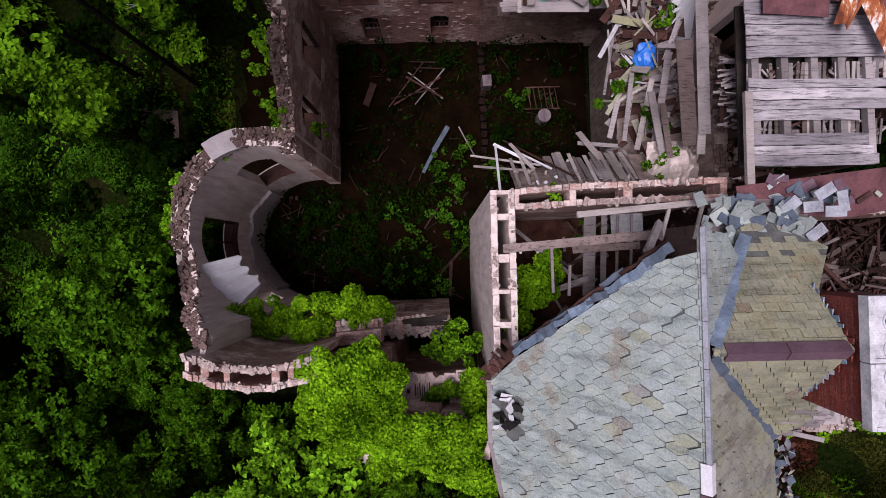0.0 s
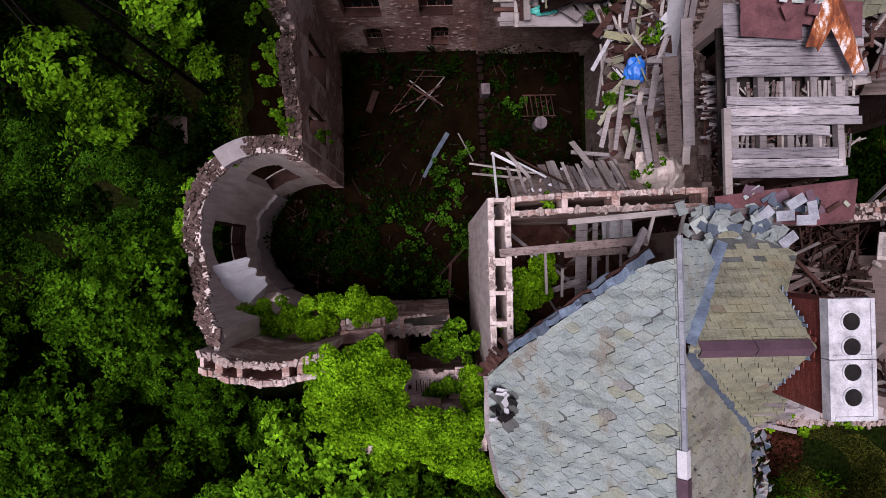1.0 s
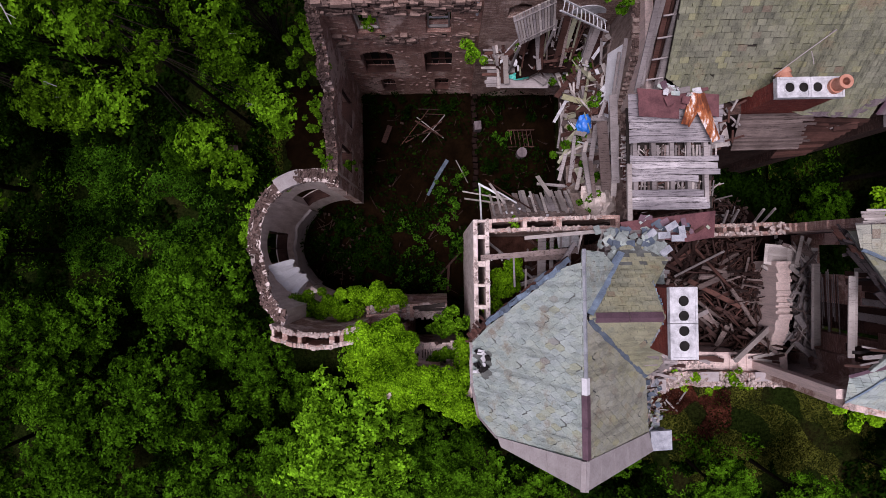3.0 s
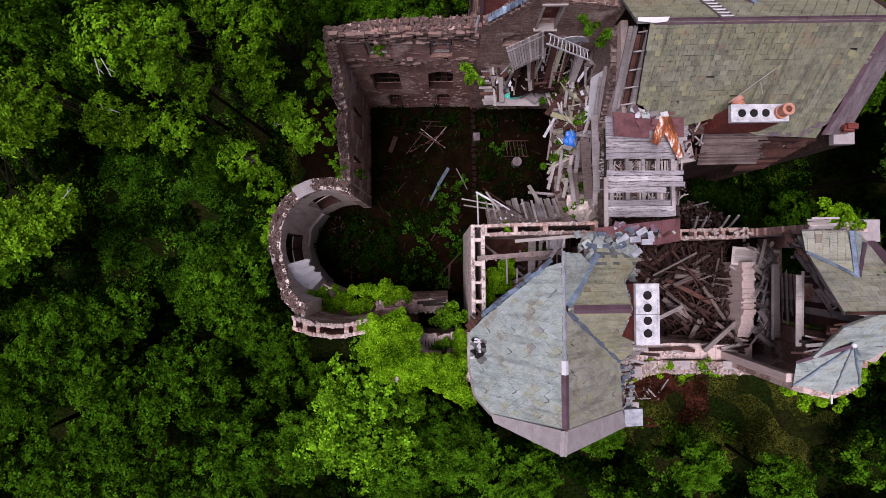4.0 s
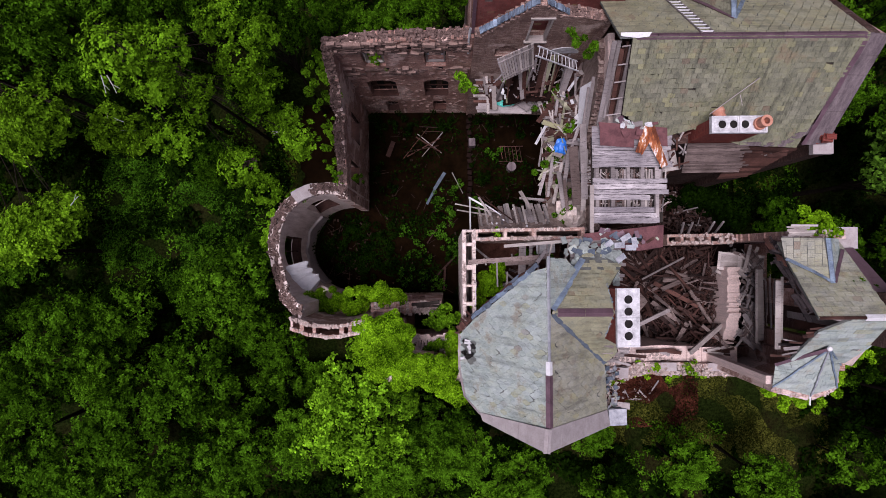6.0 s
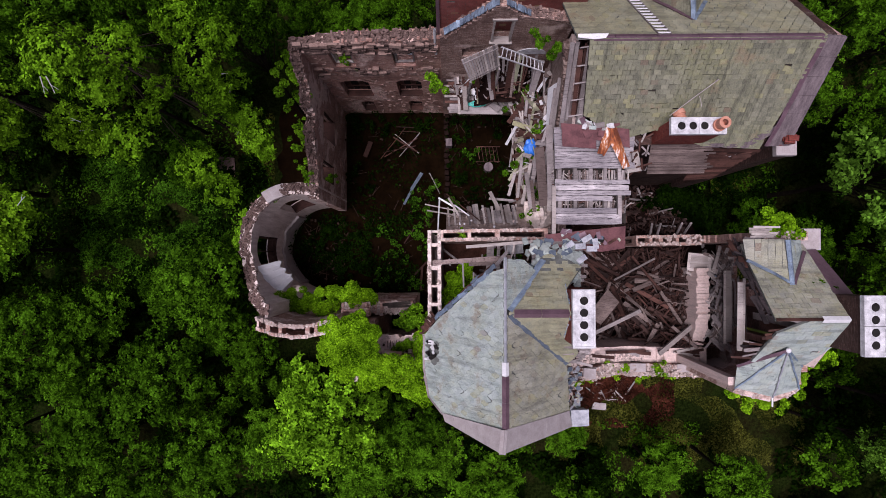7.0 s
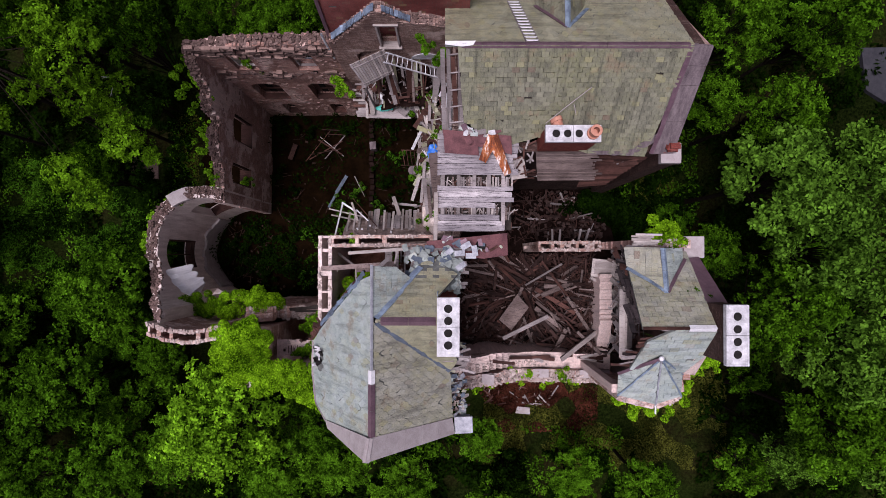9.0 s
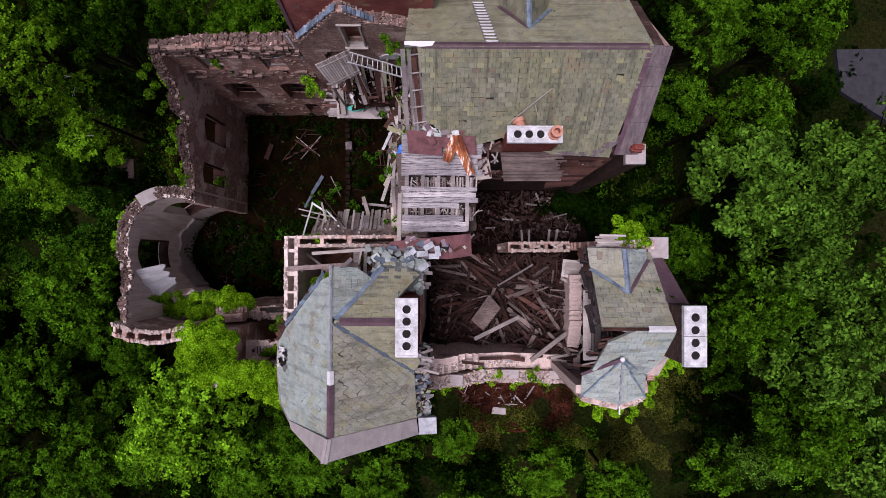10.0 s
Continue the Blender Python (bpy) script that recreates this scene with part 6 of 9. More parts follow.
# rusty folded ridge piece shaped like a V
RUST = thing("rusty_flashing", "rust-streaked folded iron ridge flashing lying on the deck", "flashing")
for inner, outer in (((9.35, 5.45), (8.92, 4.45)), ((9.3, 5.45), (9.97, 3.92))):
    p, q = Vector((*inner, 15.75)), Vector((*outer, 15.62))
    d = (q - p).normalized()
    side = Vector((0, 0, 1)).cross(d).normalized()
    for s in (-1, 1):
        bm = bmesh.new()
        drop = Vector((0, 0, -0.16))
        slab(bm, [p, q, q + side * 0.15 * s + drop, p + side * 0.26 * s + drop], 0.012)
        part("flap", bm, M_RUST, RUST)

# ---------------------------------------------------------------- north block
nup = Vector((0, -0.75, 0.66))
gable_roll(NORTH, "ridge_cover", (8.0, 8.2, 18.3), (16.2, 8.2, 18.3), 0.24, M_PURPLE, "dark purple metal ridge cover")
bm = bmesh.new()
slab(bm, [(7.4, 8.3, 18.38), (8.5, 8.3, 18.4), (8.4, 8.14, 18.4), (8.0, 8.1, 18.38), (7.4, 8.18, 18.36)], 0.03)
part("ridge_scrap", bm, M_WHITE, NORTH, "white painted broken ridge board")
coping(NORTH, ns(16.3, 8.2), ns(16.05, 4.9), (17.05, 8.15, 18.25), (16.95, 4.9, 14.75), M_MAUVE, 6, 0.12)
strip(NORTH, "verge_flashing", ns(16.25, 8.15), ns(16.05, 4.95), 0.2, M_PURPLE, 0.03, nup, "dark purple verge flashing", 0.06, 0.012, 10)
coping(NORTH, nn(16.35, 8.2), nn(16.6, 11.4), (16.75, 8.3, 18.2), (16.95, 11.4, 14.7), M_DARKBRICK, 14, 0.2, "coping_brick")
strip(NORTH, "valley", Vector(ns(15.1, 4.95)), Vector(ns(16.2, 5.6)), 0.3, M_MAUVE, 0.03, nup, "blue-grey lead apron", 0.05, 0.02, 10)
strip(NORTH, "apron", Vector(ns(13.4, 5.0)), Vector(ns(15.3, 4.95)), 0.2, M_MAUVE, 0.03, nup, "lead-grey eave apron", 0.05, 0.02, 10)
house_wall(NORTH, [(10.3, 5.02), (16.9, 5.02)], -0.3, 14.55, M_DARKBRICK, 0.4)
house_wall(NORTH, [(16.9, 5.02), (16.9, 11.2)], -0.3, 14.6, M_BRICK, 0.4)
house_wall(NORTH, [(16.9, 11.2), (7.6, 11.2)], -0.3, 14.6, M_BRICK, 0.4)
house_wall(NORTH, [(8.0, 5.9), (8.0, 9.8)], -0.3, 14.4, M_PLASTER, -0.3)
for y0, y1 in ((8.2, 4.95), (8.2, 11.3)):
    bm = bmesh.new()
    va = [bm.verts.new((16.75, y, z)) for y, z in ((y0, 18.2), (y1, 14.5), (y0, 14.5))]
    vb = [bm.verts.new((17.0, y, z)) for y, z in ((y0, 18.2), (y1, 14.5), (y0, 14.5))]
    bm.faces.new(va), bm.faces.new(vb[::-1])
    for i in range(3):
        bm.faces.new((va[i], vb[i], vb[(i + 1) % 3], va[(i + 1) % 3]))
    bmesh.ops.recalc_face_normals(bm, faces=bm.faces)
    part("gable", bm, M_BRICK, NORTH)
# bare rafters and boards at the broken west end
for k in range(7):
    x = 7.32 + 0.13 * k
    bm = bmesh.new()
    plank_between(bm, (x + rng.uniform(-0.06, 0.06), 8.1 + rng.uniform(-0.1, 0.2), 17.9 - 0.25 * k % 0.4), (x + 0.1 + rng.uniform(-0.1, 0.1), 5.6 + rng.uniform(0, 0.8), 15.2 - 0.1 * (k % 3)), rng.uniform(0.09, 0.22), 0.06, rng.uniform(-15, 15))
    part("rafter", bm, rng.choice([M_GREYWOOD, M_GREYWOOD, M_BROWNWOOD]), NORTH)
for k in range(5):
    bm = bmesh.new()
    yy = 8.0 - 0.5 * k
    plank_between(bm, (7.6, yy, 18.0 - 1.12 * (8.2 - yy)), (8.15, yy + 0.05, 18.1 - 1.12 * (8.2 - yy)), 0.05, 0.05)
    part("batten", bm, M_GREYWOOD, NORTH)
for k in range(18):
    bm = bmesh.new()
    x = rng.uniform(8.0, 9.6)
    p = Vector((x, 5.75 - 0.28 * (x - 8.1) + rng.uniform(-0.1, 0.2), 15.55))
    box(bm, p, (rng.uniform(0.15, 0.4), rng.uniform(0.1, 0.25), 0.03), turn(rng.gauss(30, 10), rng.gauss(0, 8), rng.gauss(-15, 20)))
    part("broken_slate", bm, rng.choice([M_SLATE, M_CONC, M_GREYWOOD]), NORTH)
# boarded apron wall below the chimney
for k in range(19):
    f, g = k / 19, (k + 0.95) / 19
    hi, lo = Vector((11.2, 4.96, 14.75)).lerp(Vector((11.5, 3.95, 13.3)), f), Vector((11.2, 4.96, 14.75)).lerp(Vector((11.5, 3.95, 13.3)), g)
    e = rng.uniform(-0.35, 0.25)
    bm = bmesh.new()
    slab(bm, [hi, hi + Vector((2.6 + e, 0.02, 0)), lo + Vector((2.6 + e, 0.02, 0)), lo], 0.03)
    part("apron_board", bm, M_OLDWOOD, NORTH, "weathered boards below the chimney")
for k in range(12):
    f, g = k / 12, (k + 0.95) / 12
    top_, low_ = Vector((13.7, 4.92, 14.3)), Vector((13.4, 3.75, 12.5))
    end = Vector((15.95, 4.8, 14.45)).lerp(Vector((14.6, 3.85, 12.7)), f)
    bm = bmesh.new()
    hi, lo = top_.lerp(low_, f), top_.lerp(low_, g)
    slab(bm, [hi, end, end + (lo - hi), lo], 0.03)
    part("apron_board", bm, M_BROWNWOOD, NORTH, "dark rotten eave boards")
for k in range(34):
    bm = bmesh.new()
    f = rng.random()
    a = Vector((10.6, 4.2, 12.6)).lerp(Vector((15.9, 4.75, 14.3)), f) + Vector((0, rng.uniform(-0.1, 0.3), rng.uniform(-0.2, 0.5)))
    plank_between(bm, a, a + Vector((rng.uniform(0.3, 0.7), rng.uniform(-0.1, 0.2), rng.uniform(-0.1, 0.3))), rng.uniform(0.06, 0.16), 0.05, rng.uniform(-30, 30))
    part("rotten_eave", bm, rng.choice([M_BROWNWOOD, M_BROWNWOOD, M_BROWNWOOD, M_GREYWOOD]), NORTH)
bm = bmesh.new()
box(bm, (10.45, 4.3, 14.6), (0.7, 0.9, 0.08), turn(0, 8, 10))
part("sheathing", bm, M_PALEWOOD, NORTH)
for k in range(20):
    bm = bmesh.new()
    x, yy = rng.uniform(10.0, 11.1), rng.uniform(3.9, 5.4)
    a, l = rng.uniform(0, 3.14), rng.uniform(0.2, 0.7)
    plank_between(bm, (x, yy, 14.9), (x + l * math.cos(a), yy + l * math.sin(a), 14.9 + rng.uniform(-0.3, 0.4)), 0.07, 0.03)
    part("splinter", bm, rng.choice([M_GREYWOOD, M_BROWNWOOD, M_PALEWOOD]), NORTH)


def pot(x, y, z, lean, label):
    bm = bmesh.new()
    disc_ring(bm, (0, 0), 0.24, 0.13, -0.05, 0.12)
    disc_ring(bm, (0, 0), 0.19, 0.12, 0.12, 0.5)
    disc_ring(bm, (0, 0), 0.22, 0.12, 0.44, 0.56)
    disc_ring(bm, (0, 0), 0.12, 0.001, 0.1, 0.2)
    ob = single("chimney_pot", bm, M_TERRA, label, "chimney pot", "chimney pots")
    ob.matrix_basis = Matrix.Translation((x, y, z)) @ turn(*lean).to_4x4()


pot(13.05, 5.3, 16.92, (0, 0, 0), "terracotta chimney pot standing on its chimney")
pot(11.75, 5.95, 16.35, (80, 0, 20), "fallen terracotta chimney pot behind the chimney")
bm = bmesh.new()
for a, b, r in (((11.3, 5.75, 16.6), (12.9, 6.95, 17.3), 0.016), ((12.3, 6.4, 17.0), (12.4, 6.0, 16.95), 0.012), ((12.9, 6.95, 17.3), (12.9, 6.95, 16.9), 0.02)):
    limb(bm, a, b, r, r, 6)
single("aerial", bm, M_GREYCOPE, "bent metal aerial pole lying on the slates", "aerial")
SMALL = thing("small_chimney", "stub of a brick gable chimney on a stone base", "chimney")
bm = bmesh.new()
box(bm, (16.9, 4.95, 7.05), (0.75, 0.75, 14.6))
part("base", bm, M_DARKBRICK, SMALL)
bm = bmesh.new()
box(bm, (16.9, 4.95, 14.5), (0.85, 0.85, 0.3))
part("capstone", bm, M_GREYCOPE, SMALL)
for k in range(8):
    bm = bmesh.new()
    box(bm, (16.75 + 0.1 * (k % 2), 5.05 + 0.08 * (k % 3), 14.72 + 0.075 * k), (0.42, 0.22, 0.07), turn(0, 0, rng.gauss(0, 6)))
    part("brick", bm, M_RED, SMALL)
# ladder on the far slope
RL = thing("roof_ladder", "white wooden roof ladder hooked over the ridge", "ladder")
la, lb = Vector(nn(10.55, 8.3)) + Vector((0, 0, 0.1)), Vector(nn(10.2, 11.2)) + Vector((0, 0, 0.1))
for dx in (-0.22, 0.22):
    bm = bmesh.new()
    plank_between(bm, la + Vector((dx, 0, 0)), lb + Vector((dx, 0, 0)), 0.04, 0.06)
    part("rail", bm, M_GREYWOOD, RL)
for k in range(14):
    p = la.lerp(lb, (k + 0.4) / 14)
    bm = bmesh.new()
    box(bm, p + Vector((0, 0, 0.03)), (0.46, 0.07, 0.03), turn(-48))
    part("rung", bm, M_WHITE, RL)
# small dormer on the far slope
DORM = thing("dormer", "small slated dormer with lead valleys on the far roof slope", "dormer")
apex, tail = Vector((12.05, 9.25, 17.15)), Vector((12.05, 11.3, 17.15))
roof_plane(DORM, [apex, tail, (11.05, 11.3, 15.2), (11.1, 10.75, 15.45)], "rect", 0.3, 0.24, M_OLIVE, M_OLIVE_J, 60, None, 51)
roof_plane(DORM, [apex, tail, (13.15, 11.3, 15.2), (13.1, 10.6, 15.55)], "rect", 0.3, 0.24, M_OLIVE, M_OLIVE_J, 60, None, 52)
strip(DORM, "valley", apex, (11.05, 10.75, 15.5), 0.16, M_PURPLE, 0.03, (0, 0.6, 0.8), "", 0.06)
strip(DORM, "valley", apex, (13.15, 10.6, 15.6), 0.16, M_BLUE, 0.03, (0, 0.6, 0.8), "", 0.06)
gable_roll(DORM, "ridge_cover", apex, tail, 0.2, M_BLUE)

# ---------------------------------------------------------------- east wing
gable_roll(EAST, "ridge_cover", (16.3, -2.0, 17.9), (17.3, -2.0, 17.9), 0.24, M_WHITE, "white metal ridge cover")
gable_roll(EAST, "ridge_cover", (14.6, -2.0, 17.9), (16.3, -2.0, 17.9), 0.12, M_BROWNWOOD, "bare wooden ridge board")
tip = Vector((15.98, -0.8, 16.62))
gend = Vector((15.85, 0.95, 16.55))
roof_plane(EAST, [tip, gend, (14.7, 1.0, 15.35), (14.75, 0.12, 15.5)], "rect", 0.32, 0.25, M_OLDSLATE, M_OLDSLATE_J, 60, None, 53)
roof_plane(EAST, [tip, gend, (17.15, 0.95, 15.1), (17.2, 0.45, 15.2)], "rect", 0.32, 0.25, M_SLATE, M_SLATE_J, 60, None, 54)
gable_roll(EAST, "ridge_cover", tip, gend, 0.2, M_BLUE, "blue-grey lead ridge cover")
strip(EAST, "valley", tip, (14.75, 0.1, 15.55), 0.15, M_BLUE, 0.03, (0, 0.6, 0.8), "blue-grey lead valley", 0.09, 0.015, 10)
strip(EAST, "valley", tip, (17.2, 0.45, 15.25), 0.14, M_PURPLE, 0.03, (0, 0.6, 0.8), "", 0.09)
coping(EAST, en(17.35, -1.2), en(17.35, 0.55), (18.35, -1.2, 16.55), (18.0, 0.6, 14.75), M_PURPLE, 3, 0.1, label="dark purple painted coping")
bm = bmesh.new()
box(bm, (17.85, 1.0, 14.55), (0.85, 0.9, 0.2))
box(bm, (17.85, 1.0, 7.2), (0.7, 0.75, 14.5))
part("corner_pier", bm, M_GREYCOPE, EAST, "grey stone corner pier")
# turret with pyramid roof
ap = Vector((15.7, -3.3, 16.66))
base = [Vector(p) for p in ((14.55, -4.15, 15.1), (14.6, -5.15, 14.75), (16.2, -5.55, 14.65), (17.25, -5.2, 14.7), (17.15, -4.2, 15.1))]
TUR = thing("turret", "small polygonal turret with a grey slate cap roof", "turret")
for i in range(4):
    roof_plane(TUR, [ap, base[i], base[i + 1]], "rect", 0.34, 0.27, M_SLATE, M_SLATE_J, 60, None, 60 + i)
    strip(TUR, "hip", ap, base[i + 1], 0.07, M_BLUE if i != 1 else M_LEAD, 0.03, (0, 0, 1), "", 0.08, 0.01, 8)
strip(TUR, "hip", ap, base[0], 0.14, M_PURPLE, 0.03, (0, 0, 1), "", 0.09)
bm = bmesh.new()
bmesh.ops.create_icosphere(bm, subdivisions=2, radius=0.1, matrix=Matrix.Translation(ap + Vector((0, 0, 0.1))))
part("finial", bm, M_WHITE, TUR, "white metal finial cap")
low = [(14.75, -4.75), (14.75, -5.1), (16.2, -5.45), (17.1, -5.1), (17.0, -4.2)]
for a, b in zip(low, low[1:]):
    bm = wall_columns(line_path(a, b), -0.35, -0.3, lambda s: 14.6, rag=0.0, ds=99, step=0.001)
    part("wall", bm, M_PLASTER if b[1] == -5.1 and a[0] < 15 else M_PALE, TUR)
for k in range(26):
    f = rng.random() * 2
    a, b = (base[1], base[2]) if f < 1 else (base[2], base[3])
    p = a.lerp(b, f % 1) + Vector((rng.uniform(-0.05, 0.05), rng.uniform(-0.2, 0.02), -0.12))
    put_piece("brick", brick_piece(M_PALEBLOCK), TUR, Matrix.Translation(p) @ turn(rng.gauss(0, 8), rng.gauss(0, 8), rng.uniform(0, 180)).to_4x4())
strip(TUR, "gutter_spout", (16.22, -5.5, 14.6), (16.25, -6.0, 14.55), 0.06, M_WHITE, 0.05)
house_wall(EAST, [(15.7, 0.95), (17.6, 0.95)], -0.3, 14.9, M_PALE, 0.35)
P_STUB = line_path((14.9, 0.95), (15.7, 0.95))
part("broken_wall", wall_columns(P_STUB, 0.35, -0.3, steps((0, 10.6), (0.3, 11.4), (0.5, 13.2), (0.8, 14.9)), rag=0.2, ds=0.1, seed=83), M_PALE, EAST, kind="stuff")
rubble_cap(EAST, line_path((15.5, 0.95), (17.5, 0.95)), 0.4, lambda s: 14.95, M_PALEBLOCK, 60, 84, (0.12, 0.08, 0.06))
# two unseen openings, added to let daylight into the eastern bay
part("wall", wall_columns(line_path((17.22, 0.9), (17.22, -4.2)), 0.5, -0.3, lambda s: 14.5, [(0.5, 1.8, 8.6, 12.8, 0), (3.0, 4.3, 8.6, 12.8, 0)], rag=0.0, ds=99, step=0.001), M_BRICK, EAST)
house_wall(EAST, [(17.7, -4.2), (17.1, -4.2)], -0.3, 14.6, M_BRICK, 0.35)
coping(EAST, es(17.4, -2.2), es(17.0, -4.1), (18.0, -2.4, 16.6), (17.7, -4.3, 15.0), M_PALE, 5, 0.2)
# broken boards and sheathing along the torn west edge of the slates
for k in range(44):
    f = rng.random()
    a = Vector(en(14.62, -2.0)).lerp(Vector(en(14.9, 0.8)), f) + Vector((rng.uniform(-0.34, 0.12), 0, -0.1 - 0.25 * rng.random()))
    d = (Vector(en(14.9, 0.8)) - Vector(en(14.62, -2.0))).normalized() * rng.uniform(0.12, 0.5)
    bm = bmesh.new()
    plank_between(bm, a - d, a + d + Vector((rng.gauss(0, 0.06), 0, 0)), rng.uniform(0.08, 0.2), 0.03, rng.uniform(-20, 20))
    part("verge_board", bm, rng.choice([M_DARKBOARD, M_DARKBOARD, M_DARKBOARD, M_BROWNWOOD]), EAST, kind="stuff")
for k in range(12):
    f = rng.random()
    a = Vector(en(14.85, 0.7)).lerp(Vector(en(14.62, -2.0)), f)
    bm = bmesh.new()
    plank_between(bm, a + Vector((0.15, 0, -0.12)), a + Vector((-rng.uniform(0.05, 0.4), rng.gauss(0, 0.18), -0.2 - rng.uniform(0, 0.25))), rng.uniform(0.04, 0.13), 0.025)
    part("broken_roof_board", bm, M_DARKBOARD, EAST)
for k in range(14):
    f = rng.random()
    a = Vector(es(15.6, -2.1)).lerp(Vector(es(14.85, -3.8)), f)
    bm = bmesh.new()
    plank_between(bm, a + Vector((0.2, 0, -0.1)), a + Vector((-rng.uniform(0.15, 0.8), rng.gauss(0, 0.2), -0.35 - rng.uniform(0, 0.2))), rng.uniform(0.04, 0.14), 0.025)
    part("broken_roof_board", bm, rng.choice([M_BROWNWOOD, M_BROWNWOOD, M_BROWNWOOD, M_GREYWOOD]), EAST)

# ---------------------------------------------------------------- roofless court full of timber
T_COURT = steps((0, 11.3), (1.3, 10.7), (2.6, 9.3), (5.0, 9.1), (7.7, 9.4))
P_COURT = line_path((8.2, -5.1), (15.9, -5.25))
P_COURT = (P_COURT[0], lambda s: Vector((0, -1, 0)), P_COURT[2])
WALL_C = masonry("wall_court", "ruined pale pink wall with a broken mossy head and a plastered inner ledge", P_COURT, 0.62, -0.6, T_COURT, M_PALE, [(2.0, 3.0, 3, 6, 0), (5.2, 6.2, 3, 6, 0)], 0.24, 70, 200, M_PALEBLOCK)
inner = (lambda s: P_COURT[0](s) + Vector((0, 0.82 + 0.12 * noise.noise((s * 0.9, 4, 1)), 0)), P_COURT[1], P_COURT[2])
part("ledge", wall_columns(inner, 0.78, -0.6, lambda s: T_COURT(s) - 0.35 + 0.1 * noise.noise((s * 1.1, 7, 0)), rag=0.03, ds=0.35, seed=71, step=0.02), M_PLASTER, WALL_C, "smooth pinkish plastered ledge")
rubble_cap(WALL_C, (lambda s: inner[0](s) + Vector((0, -0.35, 0)), inner[1], 4.6), 0.45, lambda s: T_COURT(s) - 0.33, M_PALEBLOCK, 70, 72, (0.12, 0.08, 0.05))
for k in range(12):
    x = rng.uniform(8.4, 15.6)
    bm = bmesh.new()
    z = T_COURT(x - 8.2) - 0.2
    plank_between(bm, (x, -4.6, z), (x + rng.uniform(0.5, 1.4), -4.5 + rng.uniform(-0.4, 0.3), z + rng.uniform(-0.05, 0.1)), rng.uniform(0.07, 0.2), 0.05, rng.uniform(-15, 15))
    single("fallen_board", bm, rng.choice([M_GREYWOOD, M_PALEWOOD, M_BROWNWOOD]), "weathered board lying on the court wall's ledge", "board", "fallen boards")
for x, w, d in ((12.3, 0.8, 0.42), (15.0, 1.5, 0.4), (9.5, 0.6, 0.5)):
    bm = bmesh.new()
    box(bm, (x, -5.35, T_COURT(x - 8.2) + 0.12), (w, d, 0.12), turn(rng.gauss(0, 2), rng.gauss(0, 2), rng.gauss(0, 4)))
    part("coping_stone", bm, M_GREYCOPE, WALL_C)

p = line_path((12.1, 0.85), (15.0, 0.85))
pocket_wall("wall_court_north", "stepped stub of a pale pink brick wall with open slots", p, 0.5, -0.6, steps((0, 9.9), (1.0, 10.2), (1.6, 10.6), (2.0, 10.9), (2.9, 10.6)), M_PALE, 0.42, 80, 110, M_PALEBLOCK)
for k in range(16):
    s = rng.uniform(1.1, 2.8)
    put_piece("brick", brick_piece(M_PALEBLOCK), bpy.data.objects["wall_court_north"], Matrix.Translation((12.1 + s, 0.9 + rng.uniform(0, 0.4), 10.75 + 0.1 * (k % 5))) @ turn(0, 0, rng.gauss(0, 30)).to_4x4())
for k in range(9):
    bm = bmesh.new()
    x, yy = rng.uniform(14.8, 15.5), 0.95 + 0.07 * k
    plank_between(bm, (x, yy, 15.05 + 0.02 * (k % 3)), (x + rng.uniform(0.6, 1.1), yy + rng.gauss(0, 0.05), 15.1), rng.uniform(0.06, 0.14), 0.03, rng.uniform(-8, 8))
    single("fallen_board", bm, rng.choice([M_PALEWOOD, M_OLDWOOD, M_GREYWOOD]), "bleached board lying along the gable wall head", "board", "fallen boards")
for k in range(4):
    bm = bmesh.new()
    x = 12.8 + 0.35 * k + (0.6 if k > 1 else 0)
    plank_between(bm, (x, 1.35, 9.8), (x - 0.15, 1.9, 10.6 + 0.2 * k), 0.09, 0.07)
    single("wall_stud", bm, M_GREYWOOD, "broken upright stud behind the wall stub", "stud", "wall studs")
p = line_path((15.25, -0.3), (15.25, -4.3))
masonry("wall_pier", "pale plastered cross wall broken off above the rubble", (p[0], lambda s: Vector((1, 0, 0)), p[2]), 0.62, -0.6, steps((0, 9.5), (2.6, 9.5), (3.4, 9.0), (4.0, 8.6)), M_PLASTER, [], 0.12, 81, 0, M_PALEBLOCK)

